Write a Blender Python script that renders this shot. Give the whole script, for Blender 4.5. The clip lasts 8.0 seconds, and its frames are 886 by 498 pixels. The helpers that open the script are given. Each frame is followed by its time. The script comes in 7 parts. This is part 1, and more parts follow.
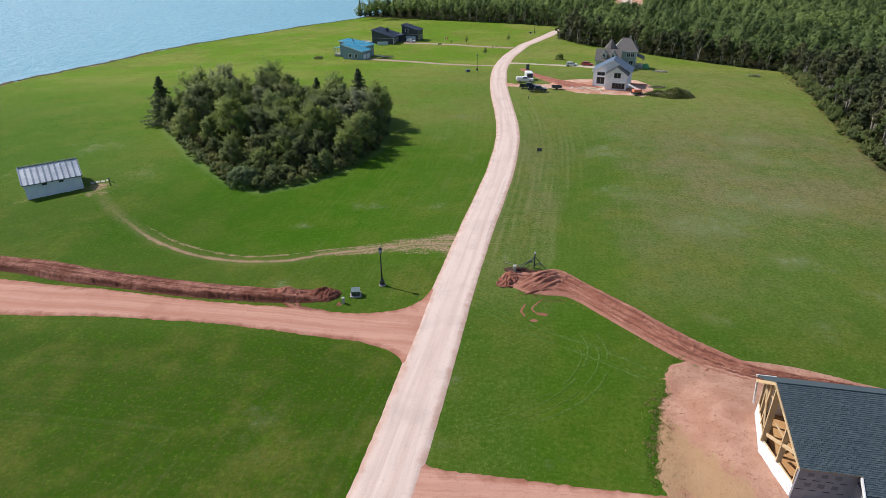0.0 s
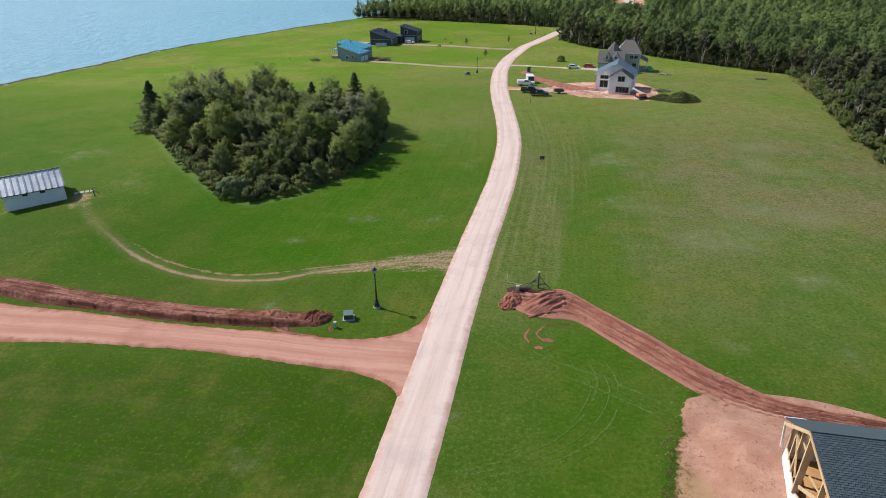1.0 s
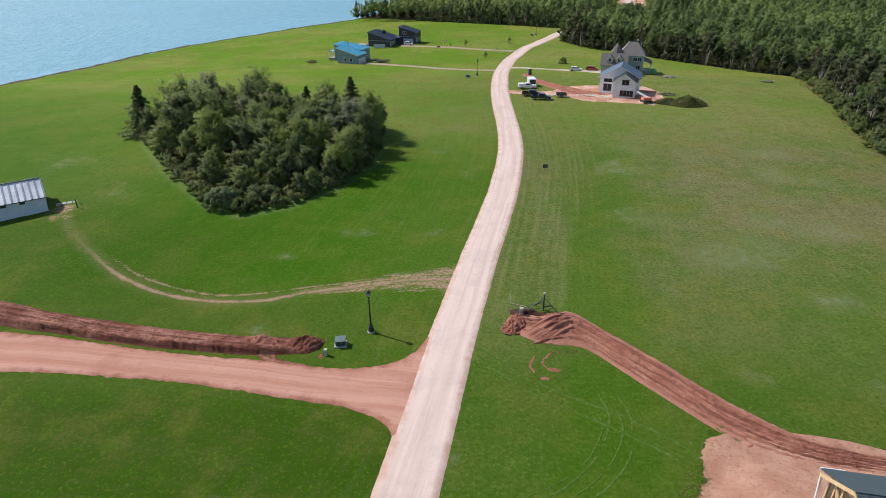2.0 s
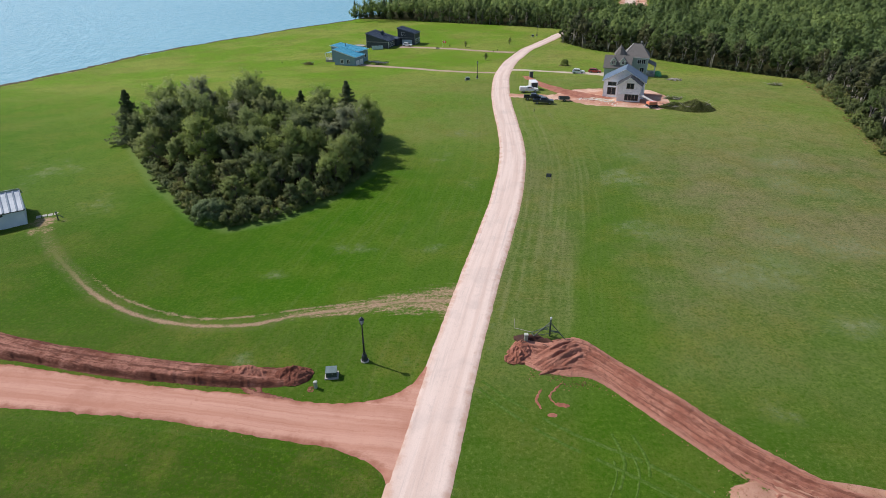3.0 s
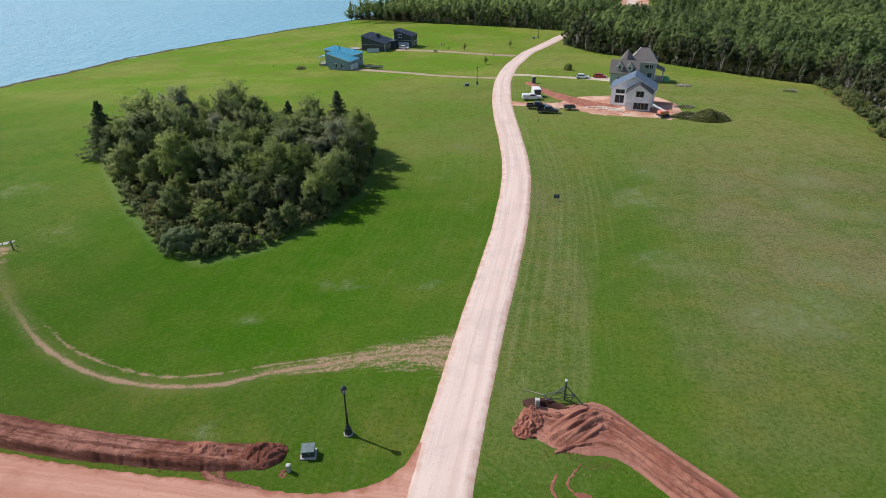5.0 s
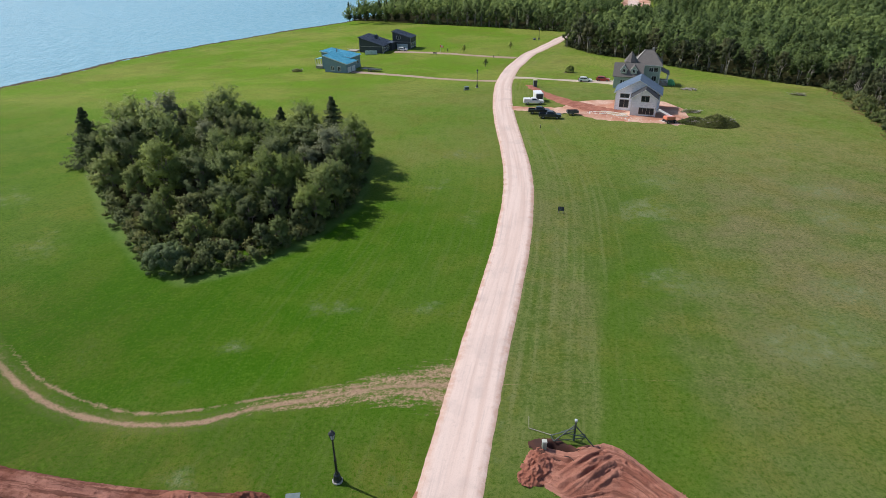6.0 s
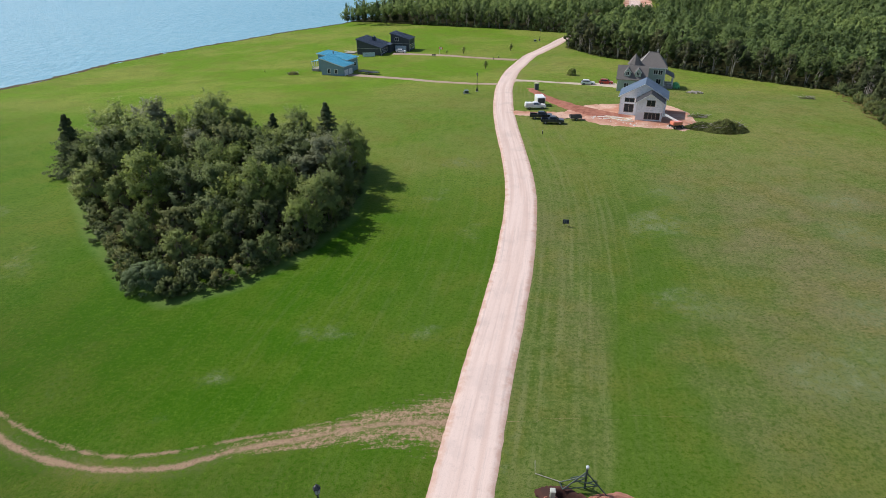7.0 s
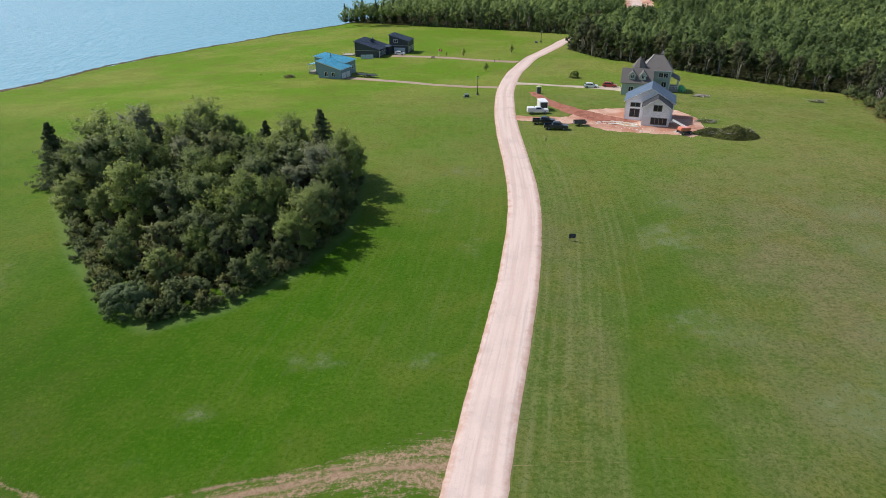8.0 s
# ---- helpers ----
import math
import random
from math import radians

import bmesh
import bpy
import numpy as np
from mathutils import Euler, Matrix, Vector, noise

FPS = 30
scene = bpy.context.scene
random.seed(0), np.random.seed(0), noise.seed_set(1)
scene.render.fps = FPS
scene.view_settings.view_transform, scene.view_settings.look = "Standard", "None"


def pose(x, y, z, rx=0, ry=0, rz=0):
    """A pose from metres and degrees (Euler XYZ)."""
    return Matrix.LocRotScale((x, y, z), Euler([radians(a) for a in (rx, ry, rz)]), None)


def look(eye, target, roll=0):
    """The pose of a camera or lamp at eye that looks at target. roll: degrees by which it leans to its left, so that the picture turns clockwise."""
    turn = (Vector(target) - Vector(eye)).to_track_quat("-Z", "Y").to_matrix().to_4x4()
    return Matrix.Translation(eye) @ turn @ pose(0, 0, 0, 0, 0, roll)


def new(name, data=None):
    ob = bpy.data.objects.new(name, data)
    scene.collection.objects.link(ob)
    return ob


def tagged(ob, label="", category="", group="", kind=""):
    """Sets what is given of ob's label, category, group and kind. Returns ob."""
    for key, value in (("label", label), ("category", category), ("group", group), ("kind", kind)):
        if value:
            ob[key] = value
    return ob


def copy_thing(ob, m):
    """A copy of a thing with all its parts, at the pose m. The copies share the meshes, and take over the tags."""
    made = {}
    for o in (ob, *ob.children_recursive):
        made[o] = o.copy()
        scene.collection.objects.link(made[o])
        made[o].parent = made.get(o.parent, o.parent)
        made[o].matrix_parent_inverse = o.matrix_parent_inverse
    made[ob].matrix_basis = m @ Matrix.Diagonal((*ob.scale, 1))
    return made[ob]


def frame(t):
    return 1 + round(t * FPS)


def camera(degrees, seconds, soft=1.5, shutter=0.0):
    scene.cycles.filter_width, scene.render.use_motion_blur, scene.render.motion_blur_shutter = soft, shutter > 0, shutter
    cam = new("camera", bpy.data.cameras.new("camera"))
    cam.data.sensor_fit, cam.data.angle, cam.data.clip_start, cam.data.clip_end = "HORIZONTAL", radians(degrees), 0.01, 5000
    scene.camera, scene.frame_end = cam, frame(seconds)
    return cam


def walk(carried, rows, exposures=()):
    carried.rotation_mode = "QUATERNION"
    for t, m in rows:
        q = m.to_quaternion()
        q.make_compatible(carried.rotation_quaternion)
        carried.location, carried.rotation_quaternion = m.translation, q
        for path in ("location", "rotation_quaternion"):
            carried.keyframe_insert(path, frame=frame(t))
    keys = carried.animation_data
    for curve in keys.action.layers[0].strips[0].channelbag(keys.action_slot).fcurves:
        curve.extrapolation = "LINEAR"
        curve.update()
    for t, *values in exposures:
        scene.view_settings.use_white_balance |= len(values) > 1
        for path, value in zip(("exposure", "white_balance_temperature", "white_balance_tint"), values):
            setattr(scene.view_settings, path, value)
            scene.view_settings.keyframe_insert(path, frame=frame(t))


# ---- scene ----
cam = camera(73.7, 8.0, soft=0.68)
PATH = [
    (0, (2.29, -2.319, 42.286), (2.196, -0.548, 41.361), -0.5),
    (0.5, (2.25, 0.437, 42.312), (2.156, 2.207, 41.387), -0.5),
    (1, (2.173, 3.238, 42.345), (2.08, 5.008, 41.419), -0.5),
    (1.5, (2.089, 6.037, 42.286), (1.997, 7.807, 41.36), -0.5),
    (3, (1.785, 14.56, 42.255), (1.695, 16.329, 41.327), -0.5),
    (3.5, (1.73, 17.436, 42.211), (1.641, 19.206, 41.284), -0.5),
    (4, (1.601, 20.251, 42.157), (1.514, 22.021, 41.23), -0.5),
    (4.5, (1.493, 23.039, 42.224), (1.407, 24.808, 41.294), -0.5),
    (6, (1.271, 31.505, 42.181), (1.187, 33.273, 41.25), -0.5),
    (6.5, (1.257, 34.294, 42.101), (1.173, 36.062, 41.171), -0.6),
    (7, (1.239, 37.131, 42.022), (1.155, 38.9, 41.091), -0.6),
    (7.5, (1.063, 39.919, 41.927), (0.981, 41.688, 40.997), -0.6),
    (8, (1.022, 42.673, 41.874), (0.938, 44.442, 40.944), -0.7),
]
walk(cam, [(t, look(eye, target, roll)) for t, eye, target, roll in PATH])

# ---- world, sun, exposure ----
SUN_EL, SUN_DIR = radians(45.0), Vector((-0.907, 0.421, 0.0)).normalized()
world = bpy.data.worlds.new("sky")
scene.world = world
world.use_nodes = True
wn = world.node_tree
sky = wn.nodes.new("ShaderNodeTexSky")
sky.sky_type, sky.sun_disc = "NISHITA", False
sky.sun_elevation, sky.sun_rotation = SUN_EL, math.atan2(SUN_DIR.x, SUN_DIR.y)
wn.links.new(sky.outputs["Color"], wn.nodes["Background"].inputs["Color"])
wn.nodes["Background"].inputs["Strength"].default_value = 0.11
sun = new("sun", bpy.data.lights.new("sun", "SUN"))
sun.data.energy, sun.data.angle, sun.data.color = 4.4, radians(0.53), (1.0, 0.932, 0.868)
sun.matrix_world = look((0, 0, 80), Vector((0, 0, 80)) - (SUN_DIR * math.cos(SUN_EL) + Vector((0, 0, math.sin(SUN_EL)))))
scene.view_settings.exposure = 0.2

# ---- small builders ----
def step(a, b, v):
    u = np.clip((v - a) / (b - a), 0, 1)
    return u * u * (3 - 2 * u)


SHORE = [(-150, -3000), (-156, -300), (-166, 120), (-171, 235), (-164, 296), (-143, 344), (-114, 392), (-82, 431),
         (-64, 470), (-52, 540), (10, 800), (300, 3000)]


def shore_x(y):
    return np.interp(y, [p[1] for p in SHORE], [p[0] for p in SHORE])


def lay(x, y):
    """Height of the lawn, without the drop to the sea."""
    return -4.5 * step(180, 290, y) - 2.0 * step(45, 140, -x) - 2.0 * step(60, 130, x)


PIT_LINE = [(7.2, 72.6), (8.4, 72.2), (9.6, 71.8), (10.6, 71.3), (12.4, 70.9)]
DIG_LINE = PIT_LINE[2:4]
CUT = [(7.9, 68.1), (8.8, 68.8), (10.4, 70.2), (11.8, 71.2), (13.4, 72.3)]


def gz(x, y):
    """Height of the lawn with its small unevenness."""
    return float(lay(x, y)) + 0.10 * (noise.noise(Vector((x * 0.12 + 3.1, y * 0.12 - 3.1, 5.27))) + 0.5 * noise.noise(Vector((x * 0.45 + 9.3, y * 0.45 - 9.3, 15.81))))


def spline(points, every=1.0):
    """Points along a Catmull-Rom curve, about every so many metres."""
    p = np.array(points, float)
    p = np.vstack([2 * p[0] - p[1], p, 2 * p[-1] - p[-2]])
    out = []
    for i in range(1, len(p) - 2):
        n = max(2, int(np.linalg.norm(p[i + 1] - p[i]) / every))
        for u in np.arange(n) / n:
            out.append(0.5 * (2 * p[i] + (p[i + 1] - p[i - 1]) * u + (2 * p[i - 1] - 5 * p[i] + 4 * p[i + 1] - p[i + 2]) * u ** 2
                              + (3 * p[i] - p[i - 1] - 3 * p[i + 1] + p[i + 2]) * u ** 3))
    out.append(p[-2])
    return np.array(out)


def even(points, n):
    """n points at even steps along a polyline."""
    d = np.r_[0, np.cumsum(np.linalg.norm(np.diff(points, axis=0), axis=1))]
    u = np.linspace(0, d[-1], n)
    return np.stack([np.interp(u, d, points[:, k]) for k in range(points.shape[1])], 1)


def nz(x, y, scale, seed=0.0):
    return noise.noise(Vector((x * scale + seed, y * scale - seed, seed * 1.7)))


def mesh_from(name, verts, faces, material=None, smooth=False):
    me = bpy.data.meshes.new(name)
    me.from_pydata(verts, [], faces)
    me.update()
    if material:
        me.materials.append(material)
    if smooth:
        me.polygons.foreach_set("use_smooth", np.ones(len(me.polygons), bool))
    return me


def floats(me, name, values):
    me.attributes.new(name, "FLOAT", "POINT").data.foreach_set("value", np.asarray(values, np.float32))


def part(name, bm, material, parent, label="", smooth=False):
    """Links a bmesh as one mesh object under a thing or a part."""
    me = bpy.data.meshes.new(name)
    bmesh.ops.recalc_face_normals(bm, faces=bm.faces)
    bm.to_mesh(me)
    bm.free()
    me.materials.append(material)
    if smooth:
        me.polygons.foreach_set("use_smooth", np.ones(len(me.polygons), bool))
    ob = new(name, me)
    ob.parent = parent
    return tagged(ob, label)


def thing(name, m, label, category, group="", kind=""):
    ob = new(name)
    ob.matrix_world = m
    ob.empty_display_size = 0.3
    return tagged(ob, label, category, group, kind)


def box(x0, x1, y0, y1, z0, z1, bevel=0.0, bm=None):
    bm = bm or bmesh.new()
    m = Matrix.LocRotScale(((x0 + x1) / 2, (y0 + y1) / 2, (z0 + z1) / 2), None, (abs(x1 - x0), abs(y1 - y0), abs(z1 - z0)))
    got = bmesh.ops.create_cube(bm, size=1, matrix=m)
    if bevel:
        edges = list({e for v in got["verts"] for e in v.link_edges})
        bmesh.ops.bevel(bm, geom=edges, offset=bevel, segments=2, affect="EDGES")
    return bm


def prism(profile, lo, hi, axis="x", bm=None):
    """A profile of (a, b) drawn out along an axis: x: (y, z), y: (x, z), z: (x, y)."""
    bm = bm or bmesh.new()
    put = {"x": lambda a, b, c: (c, a, b), "y": lambda a, b, c: (a, c, b), "z": lambda a, b, c: (a, b, c)}[axis]
    one = [bm.verts.new(put(a, b, lo)) for a, b in profile]
    two = [bm.verts.new(put(a, b, hi)) for a, b in profile]
    n = len(profile)
    bm.faces.new(one[::-1]), bm.faces.new(two)
    for i in range(n):
        bm.faces.new((one[i], one[(i + 1) % n], two[(i + 1) % n], two[i]))
    return bm


def slab(corners, thick, bm=None):
    """A flat board with these corners as its upper side."""
    bm = bm or bmesh.new()
    c = [Vector(p) for p in corners]
    n = (c[1] - c[0]).cross(c[2] - c[0]).normalized()
    n = -n if n.z < 0 else n
    up, low = [bm.verts.new(p) for p in c], [bm.verts.new(p - n * thick) for p in c]
    k = len(c)
    bm.faces.new(up), bm.faces.new(low[::-1])
    for i in range(k):
        bm.faces.new((up[i], low[i], low[(i + 1) % k], up[(i + 1) % k]))
    return bm


def bar(a, b, w, d=None, bm=None):
    """A square timber from a to b."""
    bm = bm or bmesh.new()
    a, b = Vector(a), Vector(b)
    m = Matrix.Translation((a + b) / 2) @ (b - a).to_track_quat("Z", "Y").to_matrix().to_4x4() @ Matrix.Diagonal((w, d or w, (b - a).length, 1))
    bmesh.ops.create_cube(bm, size=1, matrix=m)
    return bm


def tube(path, radii, sides=8, bm=None):
    """A tapered round limb along some points."""
    bm = bm or bmesh.new()
    rings = []
    for i, p in enumerate(path):
        way = (Vector(path[min(i + 1, len(path) - 1)]) - Vector(path[max(i - 1, 0)])).normalized()
        q = way.to_track_quat("Z", "Y")
        rings.append([bm.verts.new(Vector(p) + q @ Vector((radii[i] * math.cos(a), radii[i] * math.sin(a), 0)))
                      for a in np.arange(sides) * 2 * math.pi / sides])
    for one, two in zip(rings, rings[1:]):
        for i in range(sides):
            bm.faces.new((one[i], one[(i + 1) % sides], two[(i + 1) % sides], two[i]))
    bm.faces.new(rings[0][::-1]), bm.faces.new(rings[-1])
    return bm


def lathe(profile, sides=16, bm=None, at=(0, 0, 0)):
    """(radius, height) pairs turned about the z axis."""
    return tube([(at[0], at[1], at[2] + h) for _, h in profile], [max(r, 0.002) for r, _ in profile], sides, bm)


# ---- materials ----
class Nodes:
    """A node material, written from the surface backwards."""

    def __init__(self, name, roughness=0.8, metallic=0.0, specular=0.5):
        self.mat = bpy.data.materials.new(name)
        self.mat.use_nodes = True
        self.tree = self.mat.node_tree
        self.bsdf = self.tree.nodes["Principled BSDF"]
        for key, value in (("Roughness", roughness), ("Metallic", metallic), ("Specular IOR Level", specular)):
            self.bsdf.inputs[key].default_value = value
        self.where = self.add("ShaderNodeNewGeometry").outputs["Position"]
        self.local = self.add("ShaderNodeTexCoord").outputs["Object"]

    def add(self, kind, operation=None, interpolation_type=None, data_type=None, blend_type=None, attribute_name=None, offset=None):
        node = self.tree.nodes.new(kind)
        if operation:
            node.operation = operation
        if interpolation_type:
            node.interpolation_type = interpolation_type
        if data_type:
            node.data_type, node.blend_type = data_type, blend_type
        if attribute_name:
            node.attribute_name = attribute_name
        if offset is not None:
            node.offset = offset
        return node

    def link(self, value, socket):
        if isinstance(value, bpy.types.NodeSocket):
            self.tree.links.new(value, socket)
        elif isinstance(value, tuple) and len(value) == 3 and socket.type == "RGBA":
            socket.default_value = (*value, 1)
        else:
            socket.default_value = value

    def math(self, op, a, b=0.0, c=0.0):
        node = self.add("ShaderNodeMath", operation=op)
        for value, socket in zip((a, b, c), node.inputs):
            self.link(value, socket)
        return node.outputs[0]

    def noise(self, scale, detail=3.0, rough=0.55, vector=None, stretch=None, distort=0.0):
        node = self.add("ShaderNodeTexNoise")
        vector = self.where if vector is None else vector
        if stretch:
            m = self.add("ShaderNodeMapping")
            m.inputs["Scale"].default_value = stretch
            self.link(vector, m.inputs["Vector"])
            vector = m.outputs[0]
        self.link(vector, node.inputs["Vector"])
        for key, value in (("Scale", scale), ("Detail", detail), ("Roughness", rough), ("Distortion", distort)):
            node.inputs[key].default_value = value
        return node.outputs["Fac"]

    def ramp(self, fac, lo, hi, a=0.0, b=1.0):
        node = self.add("ShaderNodeMapRange", interpolation_type="SMOOTHSTEP")
        for key, value in (("Value", fac), ("From Min", lo), ("From Max", hi), ("To Min", a), ("To Max", b)):
            self.link(value, node.inputs[key])
        return node.outputs[0]

    def mix(self, fac, a, b, blend="MIX"):
        node = self.add("ShaderNodeMix", data_type="RGBA", blend_type=blend)
        self.link(fac, node.inputs[0]), self.link(a, node.inputs[6]), self.link(b, node.inputs[7])
        return node.outputs[2]

    def attr(self, name):
        return self.add("ShaderNodeAttribute", attribute_name=name).outputs["Fac"]

    def random(self):
        return self.add("ShaderNodeObjectInfo").outputs["Random"]

    def island(self):
        return self.add("ShaderNodeNewGeometry").outputs["Random Per Island"]

    def split(self, vector=None):
        node = self.add("ShaderNodeSeparateXYZ")
        self.link(self.where if vector is None else vector, node.inputs[0])
        return node.outputs

    def bump(self, height, strength=0.5, distance=0.05):
        node = self.add("ShaderNodeBump")
        node.inputs["Strength"].default_value, node.inputs["Distance"].default_value = strength, distance
        self.link(height, node.inputs["Height"])
        self.link(node.outputs[0], self.bsdf.inputs["Normal"])

    def colour(self, value):
        self.link(value, self.bsdf.inputs["Base Color"])
        return self


def plain(name, a, b, scale=3.0, roughness=0.7, metallic=0.0, bump=0.0, fine=30.0, specular=0.5, vary=0.0):
    """A surface between two close colours, with stains and grain."""
    n = Nodes(name, roughness, metallic, specular)
    stain = n.noise(scale, 4, vector=n.local)
    grain = n.noise(fine, 2, vector=n.local)
    col = n.mix(n.ramp(stain, 0.3, 0.7), a, b)
    col = n.mix(n.math("MULTIPLY", grain, 0.35), col, tuple(c * 0.55 for c in a))
    if vary:
        col = n.mix(n.ramp(n.random(), 0, 1, 0, vary), col, tuple(c * 1.9 for c in b))
    n.colour(col)
    n.link(n.ramp(stain, 0.2, 0.8, max(roughness - 0.1, 0.05), min(roughness + 0.1, 1)), n.bsdf.inputs["Roughness"])
    if bump:
        n.bump(grain, bump, 0.02)
    return n.mat


# roads that the lawn's wear follows
ROAD = [(-26.0, -70.0), (-14.5, -16.0), (-9.5, 10.0), (-6.3, 27.0), (-5.0, 32.3), (-3.0, 45.3), (-1.5, 55.3), (0.25, 67.9), (3.5, 87.2), (6.0, 101.0), (8.2, 114.0),
        (10.6, 134.0), (11.3, 150.0), (11.1, 165.0), (10.75, 180.0), (10.75, 200.0), (12.2, 229.5), (14.4, 251.7), (17.8, 274.0),
        (21.5, 288.6), (27.5, 309.0), (33.0, 321.0), (42.0, 341.0), (51.0, 362.0), (66.0, 385.0), (90.0, 405.0)]
ROAD_LINE = spline(ROAD, 1.0)
TRACK = [(1.0, 80.6), (-7.3, 79.9), (-13.9, 78.1), (-20.3, 76.2), (-24.5, 74.2), (-30.5, 73.5), (-36.5, 74.4), (-41.5, 76.0), (-46.5, 78.8),
         (-51.0, 82.0), (-55.5, 86.0), (-61.6, 91.6), (-67.0, 97.5), (-70.5, 101.5)]
TRACK_B = [(-10.0, 80.0), (-18.0, 78.3), (-26.8, 75.6), (-32.1, 75.2), (-38.4, 76.8), (-45.0, 79.8), (-50.0, 83.5)]


def distance_to(line, x, y, signed=False):
    """Distance of many places from a polyline; signed: positive on its right."""
    best, side = np.full(x.shape, 1e9), np.ones(x.shape)
    for (ax, ay), (bx, by) in zip(line[:-1], line[1:]):
        dx, dy = bx - ax, by - ay
        u = np.clip(((x - ax) * dx + (y - ay) * dy) / (dx * dx + dy * dy + 1e-9), 0, 1)
        d = np.hypot(x - ax - u * dx, y - ay - u * dy)
        near = d < best
        best = np.where(near, d, best)
        if signed:
            side = np.where(near, np.sign((x - ax) * dy - (y - ay) * dx), side)
    return best * side if signed else best


def dug(x, y):
    """How deep the pit and the cut at the trench head are dug."""
    return 1.1 * (1 - step(0.3, 1.1, distance_to(DIG_LINE, x, y))) + 0.35 * (1 - step(0.1, 0.5, distance_to(CUT, x, y)))


# lawn
n = Nodes("mown_grass", 0.85, 0, 0.05)
n.bsdf.inputs["Specular Tint"].default_value = (0.75, 1.0, 0.25, 1)
broad, mid, small, grain, blade = n.noise(0.018, 3), n.noise(0.10, 5, 0.62), n.noise(0.45, 6, 0.72), n.noise(2.2, 5, 0.8), n.noise(9.0, 3, 0.75)
lane, fresh, olive, mown = n.attr("lane"), n.attr("fresh"), n.attr("olive"), n.attr("mown")
wobble = n.math("ADD", lane, n.math("MULTIPLY", n.noise(0.05, 2), 0.7))
stripe = n.math("SINE", n.math("MULTIPLY", wobble, 4.6))
flow = n.add("ShaderNodeCombineXYZ")
n.link(wobble, flow.inputs[0]), n.link(n.math("MULTIPLY", n.split()[1], 0.03), flow.inputs[1])
sweep = n.math("SUBTRACT", n.noise(1.1, 5, 0.62, flow.outputs[0]), 0.5)
band = n.math("ADD", n.math("MULTIPLY", sweep, 5.0), n.math("MULTIPLY", stripe, n.ramp(n.noise(0.20, 4, 0.7), 0.34, 0.60, 0.08, 0.45)))
blot = n.math("ADD", n.math("MULTIPLY", n.noise(0.045, 4, 0.6), 0.65), n.math("MULTIPLY", n.noise(0.16, 4, 0.65), 0.35))
green = n.mix(n.ramp(broad, 0.35, 0.65), (0.068, 0.118, 0.0160), (0.088, 0.130, 0.0240))
# dry olive sward, golden far lawn lightened as if backlit, lush lawn, dull plot
green = n.mix(olive, green, n.mix(n.ramp(blot, 0.40, 0.60), (0.098, 0.140, 0.043), (0.172, 0.152, 0.086)))
green = n.mix(n.attr("gold"), green, n.mix(n.ramp(n.noise(0.03, 4, 0.6), 0.4, 0.62), (0.135, 0.245, 0.014), (0.240, 0.270, 0.056)))
green = n.mix(fresh, green, n.mix(n.ramp(mid, 0.40, 0.62), (0.036, 0.108, 0.0035), (0.060, 0.120, 0.0085)))
green = n.mix(n.attr("dull"), green, n.mix(n.ramp(n.math("ADD", n.math("MULTIPLY", mid, 0.5), n.math("MULTIPLY", small, 0.5)), 0.38, 0.64), (0.024, 0.060, 0.0030), (0.052, 0.062, 0.0160)))
dry = n.math("SUBTRACT", 1.0, fresh)
green = n.mix(n.math("MULTIPLY", n.ramp(mid, 0.46, 0.64), n.math("MULTIPLY", dry, 0.42)), green, (0.145, 0.138, 0.030))
# mower lines
green = n.mix(n.math("MULTIPLY", n.ramp(band, -0.1, 1.1, 0.0, 0.50), mown), green, (0.215, 0.215, 0.105))
green = n.mix(n.math("MULTIPLY", n.ramp(band, -0.95, -0.1, 0.30, 0.0), mown), green, (0.036, 0.092, 0.003))
# tufts: hollows coloured dark for shade, straw-coloured tips, coarser where the sward is dry
deep = n.mix(olive, (0.026, 0.086, 0.0015), (0.050, 0.078, 0.010))
tips = n.mix(olive, (0.100, 0.176, 0.018), (0.225, 0.195, 0.090))
green = n.mix(n.math("MULTIPLY", n.ramp(small, 0.46, 0.72), n.ramp(olive, 0.0, 1.0, 0.30, 0.55)), green, deep)
green = n.mix(n.math("MULTIPLY", n.ramp(small, 0.52, 0.28), n.ramp(olive, 0.0, 1.0, 0.25, 0.50)), green, tips)
torn = n.ramp(n.math("ADD", n.attr("pale"), n.math("ADD", n.math("MULTIPLY", n.math("SUBTRACT", mid, 0.5), 1.5), n.math("MULTIPLY", n.math("SUBTRACT", small, 0.5), 1.3))), 0.22, 1.05)
thin = n.math("MULTIPLY", torn, n.ramp(n.math("ADD", n.math("MULTIPLY", small, 0.5), n.math("MULTIPLY", grain, 0.5)), 0.42, 0.58))
green = n.mix(n.math("MULTIPLY", thin, 0.7), green, (0.215, 0.235, 0.145))
green = n.mix(n.math("MULTIPLY", n.ramp(grain, 0.50, 0.62), 0.72), green, deep)
green = n.mix(n.math("MULTIPLY", n.ramp(grain, 0.48, 0.33), n.ramp(olive, 0.0, 1.0, 0.55, 0.95)), green, tips)
green = n.mix(n.math("MULTIPLY", n.ramp(blade, 0.48, 0.66), 0.55), green, deep)
# paler mown strip round the grove
green = n.mix(n.ramp(n.math("ADD", n.attr("skirt"), n.math("MULTIPLY", n.math("SUBTRACT", small, 0.5), 1.2)), 0.8, 2.8, 0.5, 0.0), green, (0.125, 0.185, 0.060))
